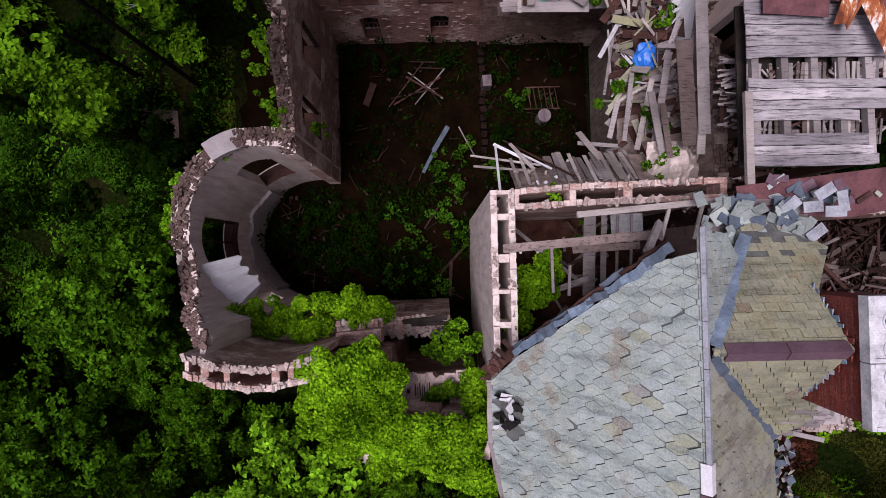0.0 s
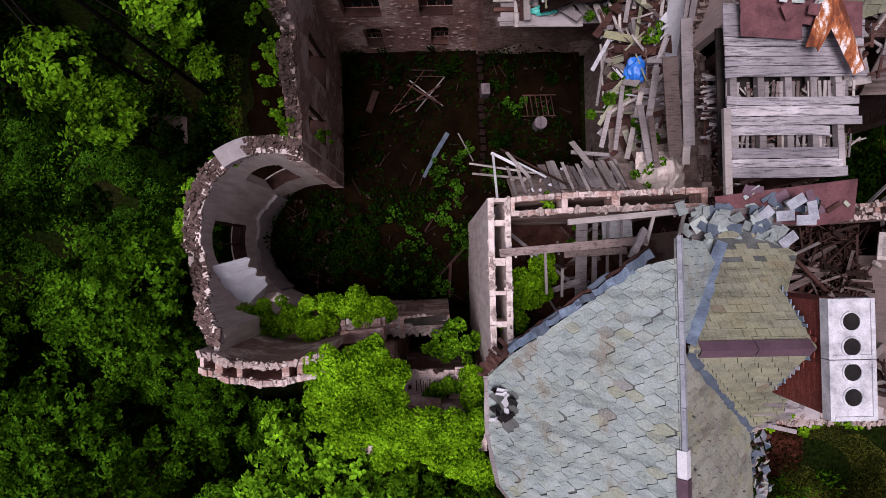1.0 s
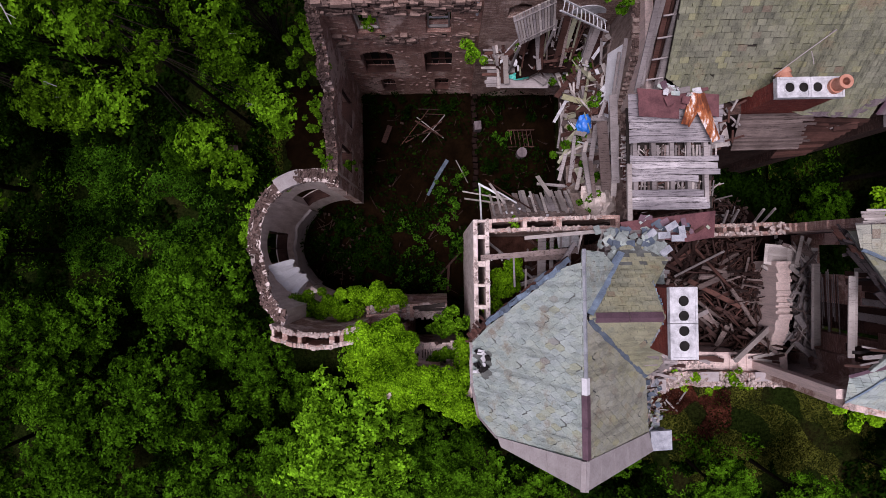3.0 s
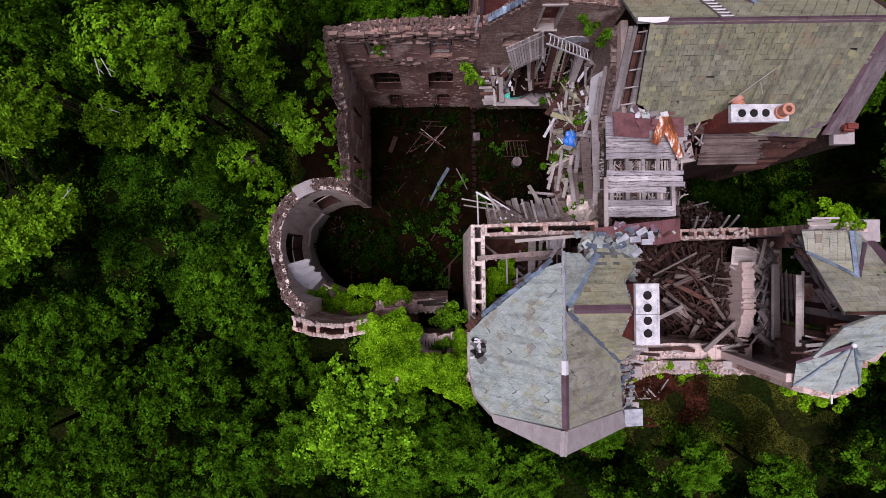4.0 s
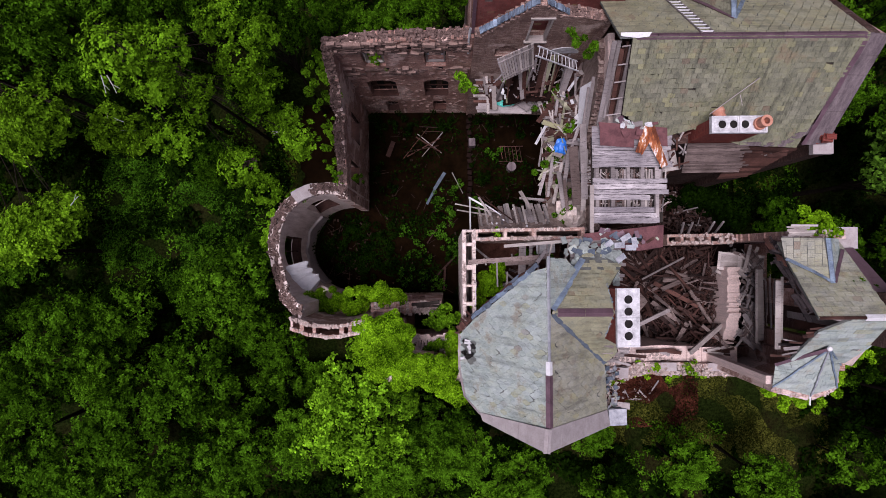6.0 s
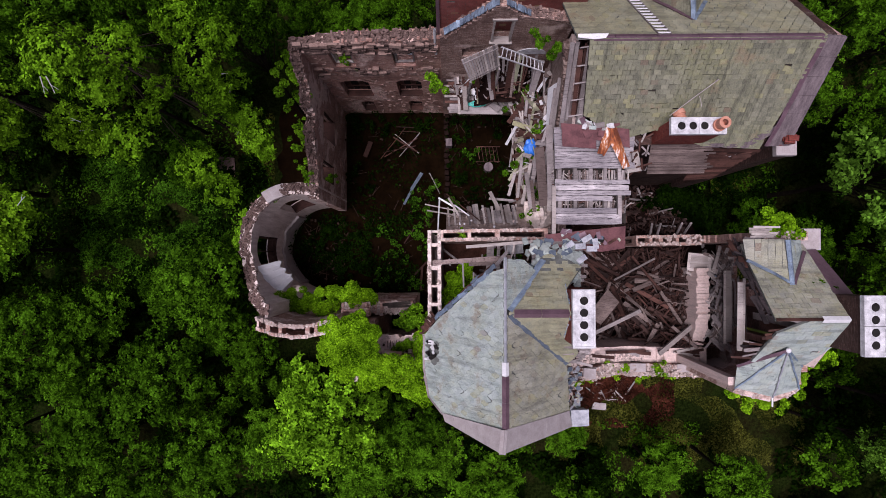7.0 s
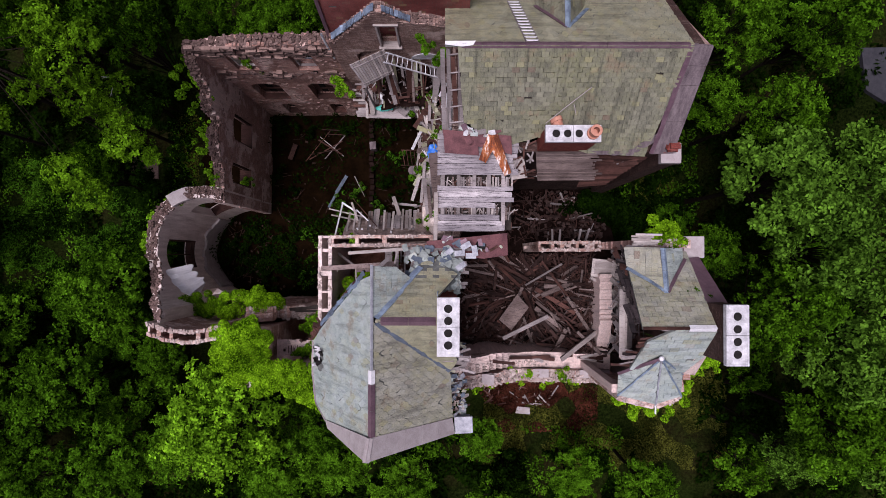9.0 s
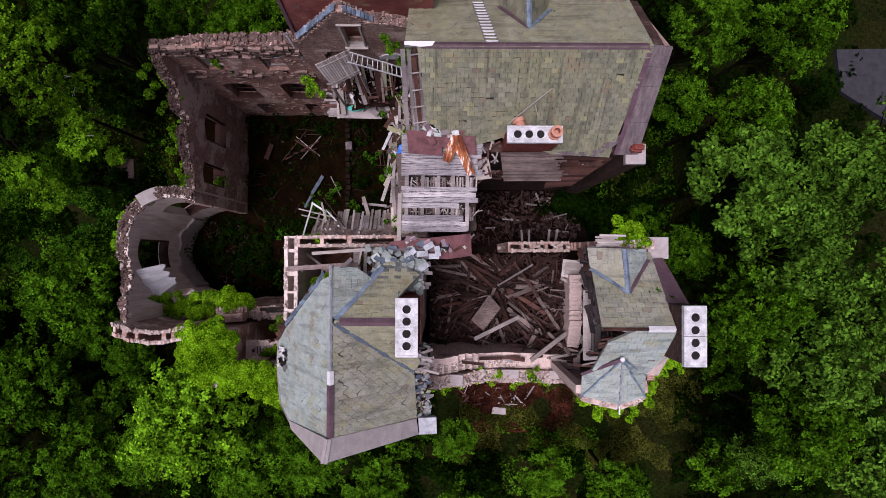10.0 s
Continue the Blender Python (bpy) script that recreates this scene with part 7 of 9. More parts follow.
# the rubble colour holds the shade of the deep court
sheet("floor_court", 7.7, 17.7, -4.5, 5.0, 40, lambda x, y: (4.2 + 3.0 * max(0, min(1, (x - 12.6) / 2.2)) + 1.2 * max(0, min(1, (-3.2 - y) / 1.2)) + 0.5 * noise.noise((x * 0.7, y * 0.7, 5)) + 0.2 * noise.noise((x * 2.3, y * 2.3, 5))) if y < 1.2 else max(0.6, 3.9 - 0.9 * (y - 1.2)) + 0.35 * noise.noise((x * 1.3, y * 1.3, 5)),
      M_RUBBLE_SHADED, "rubble floor of the roofless court, shade in its colour", "floor")
PILE = thing("timber_pile", "tangled pile of rotten collapsed roof timbers", "timber pile")
for k in range(430):
    x, yy = rng.uniform(8.2, 15.2), rng.uniform(-4.4, 0.7)
    cx, cy = 12.2, -1.6
    radial = math.atan2(yy - cy, x - cx)
    a = radial + rng.gauss(0, 0.6) if rng.random() < 0.65 else rng.uniform(0, 3.14)
    l = rng.choice([rng.uniform(0.5, 1.2), rng.uniform(1.0, 2.6)])
    mid = 4.6 + 3.0 * max(0, min(1, (x - 12.6) / 2.2)) + 1.2 * max(0, min(1, (-3.2 - yy) / 1.2)) + 1.0 * math.exp(-((x - cx) ** 2 / 5 + (yy - cy) ** 2 / 3)) + rng.uniform(0, 0.7)
    dz = rng.gauss(0, 0.12) * l
    d = Vector((math.cos(a) * l / 2, math.sin(a) * l / 2, dz))
    p0, p1 = Vector((x, yy, mid)) - d, Vector((x, yy, mid)) + d
    p0.x, p1.x = max(8.1, p0.x), max(8.1, p1.x)
    p0.y, p1.y = min(0.75, max(-4.4, p0.y)), min(0.75, max(-4.4, p1.y))
    if (p1 - p0).length < 0.25:
        continue
    bm = bmesh.new()
    plank_between(bm, p0, p1, rng.choice([0.03, 0.05, 0.07, 0.1, 0.16]), rng.choice([0.03, 0.05, 0.07]), rng.uniform(-35, 35))
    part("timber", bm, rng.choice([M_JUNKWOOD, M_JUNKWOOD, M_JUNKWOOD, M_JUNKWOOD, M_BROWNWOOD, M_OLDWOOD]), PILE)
for k in range(46):
    x, yy = rng.uniform(8.6, 14.6), rng.uniform(-4.0, 0.4)
    a = math.atan2(yy + 1.6, x - 12.2) + rng.gauss(0, 0.5)
    l = rng.uniform(1.3, 2.8)
    mid = 5.3 + 3.0 * max(0, min(1, (x - 12.6) / 2.2)) + 1.1 * max(0, min(1, (-3.2 - yy) / 1.2)) + 1.0 * math.exp(-((x - 12.2) ** 2 / 5 + (yy + 1.6) ** 2 / 3))
    d = Vector((math.cos(a) * l / 2, math.sin(a) * l / 2, rng.gauss(0, 0.2)))
    p0, p1 = Vector((x, yy, mid)) - d, Vector((x, yy, mid)) + d
    p0.x, p1.x = max(8.1, p0.x), max(8.1, p1.x)
    p0.y, p1.y = min(0.75, max(-4.3, p0.y)), min(0.75, max(-4.3, p1.y))
    bm = bmesh.new()
    plank_between(bm, p0, p1, rng.uniform(0.12, 0.24), rng.uniform(0.05, 0.12), rng.uniform(-40, 40))
    part("timber", bm, rng.choice([M_BROWNWOOD, M_JUNKWOOD, M_OLDWOOD]), PILE)
# rubble of the eastern bay
for k in range(70):
    x, yy = rng.uniform(15.9, 17.4), rng.uniform(-4.0, 0.6)
    a, l = rng.gauss(1.5, 0.6), rng.uniform(0.6, 1.9)
    d = Vector((math.cos(a) * l / 2 * 0.5, math.sin(a) * l / 2, rng.gauss(0, 0.15)))
    q = Vector((x, yy, rng.uniform(6.0, 7.8)))
    bm = bmesh.new()
    plank_between(bm, q - d, q + d, rng.uniform(0.06, 0.18), 0.05, rng.uniform(-30, 30))
    part("timber", bm, rng.choice([M_BROWNWOOD, M_PALEWOOD, M_GREYWOOD]), PILE)
bm = bmesh.new()
box(bm, (16.6, -1.8, 5.5), (1.8, 4.8, 1.2))
single("rubble_bank", bm, M_RUBBLE_SHADED, "bank of rubble in the eastern bay, shade in its colour", "rubble")
# rubble of the north-east yard
for k in range(90):
    x, yy = rng.uniform(10.2, 17.0), rng.uniform(1.6, 4.7)
    a, l = rng.uniform(0, 3.14), rng.uniform(0.3, 1.5)
    zz = max(1.0, 4.1 - 0.9 * (yy - 1.2)) + rng.uniform(0, 0.5)
    bm = bmesh.new()
    d = Vector((math.cos(a) * l / 2, math.sin(a) * l / 3, rng.gauss(0, 0.15)))
    plank_between(bm, Vector((x, yy, zz)) - d, Vector((x, yy, zz)) + d, rng.uniform(0.03, 0.13), 0.04, rng.uniform(-30, 30))
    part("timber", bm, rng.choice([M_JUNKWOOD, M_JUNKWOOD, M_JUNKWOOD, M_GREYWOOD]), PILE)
YARD = thing("brick_heap", "heap of fallen dark bricks below the north block", "brick heap")
for k in range(150):
    x, yy = rng.uniform(12.5, 17.2), rng.uniform(1.8, 4.8)
    zz = max(0.6, 3.9 - 0.9 * (yy - 1.2)) + 0.25 + rng.uniform(0, 0.3)
    put_piece("brick", brick_piece(M_YARDBRICK, (0.24, 0.13, 0.09)), YARD, Matrix.Translation((x, yy, zz)) @ turn(rng.gauss(0, 25), rng.gauss(0, 25), rng.uniform(0, 180)).to_4x4())


def big(a, b, w, t, mat, label, roll=0.0):
    bm = bmesh.new()
    plank_between(bm, a, b, w, t, roll)
    return single("beam", bm, mat, label, "beam", "leaning beams")


big((13.3, -4.6, 9.6), (15.5, -3.2, 8.6), 0.22, 0.16, M_PALEWOOD, "heavy grey beam leaning across the broken wall")
big((15.6, -3.3, 8.8), (17.4, -4.7, 9.4), 0.34, 0.1, M_PALEWOOD, "wide weathered beam leaning over the rubble")
big((14.95, -0.5, 8.9), (17.0, -1.6, 7.9), 0.14, 0.12, M_PALEWOOD, "grey rafter fallen beside the panel door")
big((16.35, -0.4, 10.5), (16.5, -3.9, 10.2), 0.3, 0.1, M_PALEWOOD, "upright grey boards along the eastern bay")
big((16.1, -0.4, 10.7), (16.2, -4.0, 10.4), 0.08, 0.1, M_PALEWOOD, "pale rafter along the eastern bay")
big((15.8, -1.2, 8.4), (16.4, -3.9, 8.2), 0.12, 0.1, M_BROWNWOOD, "dark fallen rafter in the eastern bay")
big((15.9, -0.8, 8.6), (17.0, -2.9, 8.2), 0.18, 0.08, M_PALEWOOD, "grey fallen board in the eastern bay")
big((10.57, -3.85, 7.4), (12.95, -2.59, 7.8), 0.2, 0.16, M_GREYWOOD, "grey beam lying on the timber pile")
big((12.4, -1.2, 7.0), (14.3, -2.4, 8.2), 0.22, 0.14, M_BROWNWOOD, "dark beam lying on the timber pile")
big((12.7, 0.3, 7.2), (14.0, -1.6, 8.0), 0.12, 0.12, M_BROWNWOOD, "dark rafter lying on the timber pile")
big((11.9, -1.0, 6.6), (13.6, 0.2, 8.2), 0.1, 0.08, M_GREYWOOD, "thin grey rafter propped on the pile")
big((10.0, 0.4, 6.4), (12.2, -0.8, 6.6), 0.16, 0.12, M_BROWNWOOD, "dark beam lying on the timber pile")
bm = bmesh.new()
slab(bm, [(11.37, -1.47, 7.2), (12.0, -2.2, 7.2), (11.1, -3.5, 6.7), (10.4, -2.9, 6.8)], 0.05)
single("roof_panel", bm, M_OLDWOOD, "grey fallen roof panel lying on the pile", "panel")
# panelled door lying on the wall stub
DOOR = thing("panel_door", "bleached four-panel wooden door lying flat on the rubble", "door")
o = Vector((16.1, -0.08, 9.12))
R = turn(2, -2, -6)
L_, W_ = 2.3, 0.92
bm = bmesh.new()
box(bm, o, (L_, W_, 0.03), R)
part("panel", bm, M_PALEWOOD, DOOR)
for dx, dy, sx, sy, nm in ((0, W_ / 2 - 0.06, L_, 0.12, "stile"), (0, -W_ / 2 + 0.06, L_, 0.12, "stile"), (-L_ / 2 + 0.07, 0, 0.14, W_ - 0.24, "rail"), (L_ / 2 - 0.1, 0, 0.2, W_ - 0.24, "rail"), (-0.05, 0, 0.2, W_ - 0.24, "rail"),
                          (-0.62, 0, 0.94, 0.1, "muntin"), (0.55, 0, 0.94, 0.1, "muntin")):
    bm = bmesh.new()
    box(bm, o + R @ Vector((dx, dy, 0.022)), (sx, sy, 0.022), R)
    part(nm, bm, M_PALEWOOD, DOOR)
bm = bmesh.new()
plank_between(bm, (15.3, -0.6, 8.95), (16.9, -0.8, 8.9), 0.12, 0.05)
single("fallen_board", bm, M_BLUE, "faded blue-grey board under the panel door", "board", "fallen boards")

# garden strip south of the court
for x, yy, w, d, a, lab in ((14.0, -8.1, 1.05, 0.8, 8, "brown stone slab lying in the leaf litter"), (12.6, -9.6, 0.9, 0.45, -6, "grey stone slab lying in the leaf litter"), (-12.5, 6.4, 1.7, 1.3, -5, "brown weathered slab lying among the trees")):
    bm = bmesh.new()
    bmesh.ops.create_cube(bm, size=1.0)
    for v in bm.verts:
        v.co = Vector((v.co.x * w * (1 + 0.08 * math.sin(v.co.y * 9)), v.co.y * d * (1 + 0.06 * math.sin(v.co.x * 7)), v.co.z * 0.12))
    bmesh.ops.bevel(bm, geom=bm.edges[:], offset=0.02, segments=1)
    ob = single("stone_slab", bm, M_GREYCOPE if w < 1 else M_BLOCK, lab, "stone slab", "stone slabs")
    ob.matrix_basis = pose(x, yy, ground_z(x, yy) + 0.1, 2, 3, a)
for k in range(90):
    x, yy = rng.uniform(10.0, 14.4), rng.uniform(-9.3, -6.4)
    a, l = rng.uniform(0, 3.14), rng.uniform(0.3, 1.2)
    bm = bmesh.new()
    z = ground_z(x, yy) + 0.12
    plank_between(bm, (x, yy, z), (x + l * math.cos(a), yy + l * math.sin(a), z + rng.uniform(0, 0.25)), rng.uniform(0.04, 0.12), 0.03)
    single("fallen_board", bm, rng.choice([M_BROWNWOOD, M_GREYWOOD]), "rotten board in the garden litter", "board", "fallen boards")
bm = bmesh.new()
slab(bm, [(34.9, 14.4, 0.55), (45, 14.6, 0.55), (45, 7, 0.55), (38.4, 9.6, 0.55), (35.2, 11.6, 0.55)], 0.5)
single("road", bm, M_ASPHALT, "grey asphalt drive among the trees", "road", "", "structure")

# ---------------------------------------------------------------- hall: windows and floor clutter
for xa, xb, z0, z1 in ((-2.97, -2.0, 9.85, 11.6), (0.07, 1.04, 9.85, 11.6)):
    W = thing("window_frame", "empty pale wooden window frame in the brick wall", "window frame", "hall window frames")
    for x in (xa + 0.04, xb - 0.04):
        bm = bmesh.new()
        box(bm, (x, 10.3, (z0 + z1) / 2), (0.08, 0.3, z1 - z0))
        part("jamb", bm, M_PALEWOOD, W)
    bm = bmesh.new()
    box(bm, ((xa + xb) / 2, 10.2, z0 + 0.04), (xb - xa - 0.16, 0.12, 0.08))
    part("sill", bm, M_PALEWOOD, W)
    if xa > 0:
        bm = bmesh.new()
        box(bm, ((xa + xb) / 2, 10.35, z0 + 0.62), (xb - xa - 0.16, 0.06, 0.1))
        part("sash_rail", bm, M_WHITE, W)
# floor ledges on the north wall where storeys were
for z, d in ((8.45, 0.06), (3.9, 0.06)):
    bm = bmesh.new()
    box(bm, (-1.0, 10.1 - d / 2, z), (6.5, d, 0.16))
    part("string_course", bm, M_BRICK, WALL_N)
    bm = bmesh.new()
    box(bm, (-4.3 + d / 2, 7.0, z - 0.3), (d, 5.9, 0.14))
    part("string_course", bm, M_PLASTER, WALL_W)
# row of burnt joist ends below the north wall head
for k in range(8):
    bm = bmesh.new()
    box(bm, (-4.0 + 0.85 * k, 10.08, 12.0 + 0.08 * (k % 2)), (0.16, 0.12, 0.22))
    part("joist_end", bm, M_SOOT_SHADE, WALL_N)
# apse: white plaster patch, lead cap, ledge
bm = bmesh.new()
rows = []
for i in range(15):
    a = radians(202 + 40 * i / 14)
    wob = 0.09 * math.sin(i * 1.3) + 0.05 * math.sin(i * 3.1)
    rows.append([bm.verts.new((-5.2 + r * math.cos(a), 0.85 + r * math.sin(a), z)) for r, z in ((2.77, 7.35 + wob), (2.5 + 0.3 * wob, 6.95), (1.95 - wob, 6.0 - wob), (1.95 - wob, 5.9 - wob), (2.8, 5.9), (2.8, 7.3 + wob))])
ribbon(bm, rows)
part("plaster_patch", bm, M_PATCH, WALL_A, "pale bluish plaster patch")
pth = arc_path((-5.2, 0.85), 2.62, 130, 235)
bm = wall_columns(pth, 0.15, -0.3, lambda s: 2.0 + 0.5 * noise.noise((s * 1.3, 2, 0)), rag=0.1, ds=0.2)
part("ledge", bm, M_GREYCOPE, WALL_A)
pth = arc_path((-5.2, 0.85), 2.76, 103, 124)
bm = wall_columns(pth, 0.66, 8.5, lambda s: 8.85, rag=0.0, ds=0.4, step=0.001)
part("lead_cap", bm, M_GREYCOPE, WALL_A, "grey lead capping sheet")
# south room: outer wall, ivy-bearing walls, a plastered floor over a dark pit
masonry("wall_room", "low pale wall of the ivy-grown south room", line_path((1.7, -4.5), (-1.2, -4.5)), 0.35, -0.6, lambda s: 11.1, M_PALE, [], 0.12, 90, 60, M_PALEBLOCK)
masonry("wall_ivy", "thick wall buried under ivy", line_path((-1.15, -2.95), (-2.6, -2.95)), 1.5, -0.6, lambda s: 12.2, M_PALE, [], 0.12, 93, 0, M_PALEBLOCK)
masonry("wall_ivy", "outer wall buried under ivy", line_path((1.7, -5.0), (-2.4, -5.0)), 0.5, -0.6, lambda s: 12.0, M_PALE, [], 0.12, 94, 0, M_PALEBLOCK)
FLOOR_S = thing("floor_south", "pale plastered floor of the south room, broken over a dark pit", "floor", kind="structure")
rs = random.Random(61)
x = -0.95
while x < 1.62:
    w = rs.uniform(0.22, 0.4)
    bm = bmesh.new()
    y1 = -3.5 - rs.uniform(0, 0.16)
    box(bm, (x + w / 2, (y1 - 4.5) / 2, 9.9 + rs.uniform(-0.015, 0.015)), (w - 0.008, 4.5 + y1, 0.16), turn(rs.gauss(0, 0.5), rs.gauss(0, 0.5), 0))
    part("floor_slab", bm, M_PLASTER, FLOOR_S)
    x += w
for k in range(26):
    bm = bmesh.new()
    if k < 12:
        box(bm, (-0.35 + 0.07 * k, -4.12 + rs.gauss(0, 0.05), 10.02), (0.03, rs.uniform(0.25, 0.5), 0.03), turn(0, 0, rs.gauss(0, 4)))
        part("lath", bm, M_GREYWOOD if k % 2 else M_BROWNWOOD, FLOOR_S)
    else:
        box(bm, (rs.uniform(-0.8, 1.5), rs.uniform(-4.45, -3.55), 10.03), (rs.uniform(0.08, 0.25), rs.uniform(0.06, 0.14), 0.08), turn(0, 0, rs.uniform(0, 180)))
        part("stone", bm, M_PALEBLOCK if k % 3 else M_DARKBRICK, FLOOR_S)
for k in range(4):
    bm = bmesh.new()
    box(bm, (-0.05, -4.36 - 0.1 * k, 10.4 + 0.2 * k), (0.95 - 0.1 * k, 0.1, 1.0 + 0.02 * k))
    part("step", bm, M_PALE, FLOOR_S)
# flat stub and rotten boards on the hall's south wall
bm = bmesh.new()
box(bm, (-2.15, -2.6, 8.75), (1.45, 0.42, 0.5), turn(0, -3, 4))
part("stub", bm, M_PALE, WALL_S)
for x, y, w, d, a in ((-0.1, -2.2, 1.5, 0.16, 4), (0.05, -2.34, 1.2, 0.12, 1), (0.2, -2.12, 0.9, 0.08, 9), (-0.5, -2.3, 0.8, 0.07, -4)):
    bm = bmesh.new()
    box(bm, (x, y, 7.98), (w, d, 0.05), turn(4, 2, a))
    single("wall_board", bm, M_DECK, "dark rotten board lying on the wall head", "board", "fallen boards")
for k in range(30):
    bm = bmesh.new()
    x = rng.uniform(-1.5, 0.6)
    box(bm, (x, rng.uniform(-2.75, -2.5), 7.86 + rng.uniform(0, 0.12)), (rng.uniform(0.1, 0.28), rng.uniform(0.08, 0.16), 0.08), turn(rng.gauss(0, 8), rng.gauss(0, 8), rng.uniform(0, 180)))
    part("stone", bm, M_PALEBLOCK, WALL_S)
# sticks and boards on the hall floor
HALL = "fallen stick or board on the hall floor"
fallen((-1.6, 7.0, 0.3), (0.6, 8.2, 0.4), 0.07, M_BROWNWOOD, HALL)
fallen((-1.7, 7.3, 0.3), (0.5, 7.7, 0.4), 0.06, M_BROWNWOOD, HALL)
fallen((-1.0, 8.3, 0.3), (0.6, 7.3, 0.4), 0.09, M_BROWNWOOD, HALL)
fallen((-0.9, 8.5, 0.3), (0.7, 7.2, 0.4), 0.05, M_GREYWOOD, HALL)
fallen((-0.6, 7.0, 0.3), (0.8, 8.6, 0.4), 0.06, M_GREYWOOD, HALL)
fallen((-1.9, 6.8, 0.3), (-0.2, 8.9, 0.4), 0.05, M_BROWNWOOD, HALL)
fallen((-0.8, 9.0, 0.3), (0.6, 8.9, 0.4), 0.06, M_BROWNWOOD, HALL)
fallen((-2.9, 7.0, 0.3), (-2.5, 8.0, 0.4), 0.3, M_BROWNWOOD, HALL)
fallen((1.4, 5.9, 0.3), (2.1, 4.5, 0.4), 0.06, M_GREYWOOD, HALL)
fallen((0.2, 4.8, 0.3), (0.9, 5.9, 0.4), 0.22, M_DARKBLUE, HALL)
fallen((-0.3, 3.8, 0.3), (0.3, 4.9, 0.4), 0.16, M_DARKBLUE, HALL)
fallen((-0.6, 8.7, 0.3), (0.9, 8.6, 0.4), 0.04, M_BROWNWOOD, HALL)
fallen((0.3, -1.0, 0.3), (2.0, 0.8, 0.4), 0.12, M_BROWNWOOD, HALL)
fallen((0.8, -1.9, 0.3), (0.9, -0.4, 0.4), 0.14, M_BROWNWOOD, HALL)
fallen((-0.3, 1.2, 0.3), (0.5, 2.4, 0.4), 0.08, M_BROWNWOOD, HALL)
WP = thing("floor_plinth", "row of low brick plinths between the hall bays", "plinth")
for k in range(16):
    bm = bmesh.new()
    box(bm, (2.55 + rng.uniform(-0.05, 0.05), 4.0 + 0.38 * k, 0.2), (0.28, 0.3, rng.uniform(0.3, 0.5)), turn(0, 0, rng.gauss(0, 8)))
    part("block", bm, M_RUBBLE_SHADED, WP)
bm = bmesh.new()
box(bm, (2.7, 7.8, 0.6), (0.4, 0.5, 1.1), turn(2, 1, 4))
single("stone_post", bm, M_MAUVE, "grey stone post stump in the hall", "post")
GRID = thing("bed_frame", "rusty slatted metal frame lying in the court", "metal frame")
for k in range(6):
    bm = bmesh.new()
    plank_between(bm, (4.6 + 0.25 * k, 7.6, 0.5), (4.75 + 0.25 * k, 6.6, 0.55), 0.04, 0.04)
    part("bar", bm, M_BROWNWOOD, GRID)
for yy in (7.6, 6.6):
    bm = bmesh.new()
    plank_between(bm, (4.5, yy, 0.47), (6.1, yy, 0.47), 0.05, 0.05)
    part("rail", bm, M_BROWNWOOD, GRID)

# torn masonry under the north wall head: stubs of corbels, painted dark pockets between them, a broken ledge below
for k in range(120):
    bm = bmesh.new()
    x, z = -4.2 + 6.4 * rng.random(), rng.choice([rng.uniform(11.8, 13.0), rng.uniform(11.8, 13.0), rng.uniform(8.4, 9.6)])
    if z < 10 and (-3.1 < x < -1.8 or 0.0 < x < 1.2):
        continue
    d, w, h = rng.uniform(0.04, 0.2), rng.uniform(0.12, 0.6), rng.uniform(0.07, 0.26)
    box(bm, (x, 10.0 - d / 2 + 0.01, z), (w, d + 0.02, h), turn(rng.gauss(0, 4), rng.gauss(0, 3), rng.gauss(0, 5)))
    part("corbel_stub", bm, M_WALLBRICK if k % 3 else M_BLOCK, WALL_N)
# thin black plates on the face, painted in for the shade of joist pockets
for k in range(22):
    bm = bmesh.new()
    x, z = -4.1 + 6.2 * rng.random(), rng.choice([11.9, 12.3, 12.6, 9.35])
    box(bm, (x, 9.995, z), (rng.uniform(0.12, 0.35), 0.02, rng.uniform(0.15, 0.35)))
    part("joist_pocket", bm, M_SOOT_SHADE, WALL_N)
# broken cornice courses under the north wall head
for k in range(170):
    x = -4.1 + 6.3 * rng.random()
    z = rng.choice([11.95, 12.03, 12.5, 12.58, 12.85, 12.92, 8.6, 9.2, 9.35])
    put_piece("brick", brick_piece(M_BLOCK), WALL_N, Matrix.Translation((x, 9.97, z)) @ turn(rng.gauss(0, 4), rng.gauss(0, 3), rng.gauss(0, 5)).to_4x4())
# dark boarded partition and bare rafters inside the east wing
INNER = thing("boarded_partition", "dark rotten boarded partition inside the open east wing", "partition")
yy = 0.75
while yy > -4.1:
    w = rng.uniform(0.2, 0.34)
    if rng.random() > 0.12:
        bm = bmesh.new()
        top = 17.6 - 1.15 * abs(yy + 2.0) - rng.uniform(0.1, 1.6)
        low_ = rng.uniform(11.5, 13.0)
        box(bm, (16.75 + rng.uniform(-0.05, 0.05), yy - w / 2, (low_ + top) / 2), (0.04, w - 0.02, top - low_), turn(rng.gauss(0, 1.2), rng.gauss(0, 1.5), 0))
        part("board", bm, M_BROWNWOOD if rng.random() > 0.6 else M_GREYWOOD, INNER)
    yy -= w
for k in range(9):
    y0 = 0.6 - 0.3 * k
    bm = bmesh.new()
    plank_between(bm, (14.95, y0, 17.65 - 1.15 * (y0 + 2.0)), (16.7, y0 - 0.05, 17.6 - 1.15 * (y0 + 2.0)), 0.08, 0.12)
    part("rafter", bm, M_DARKBOARD, INNER)
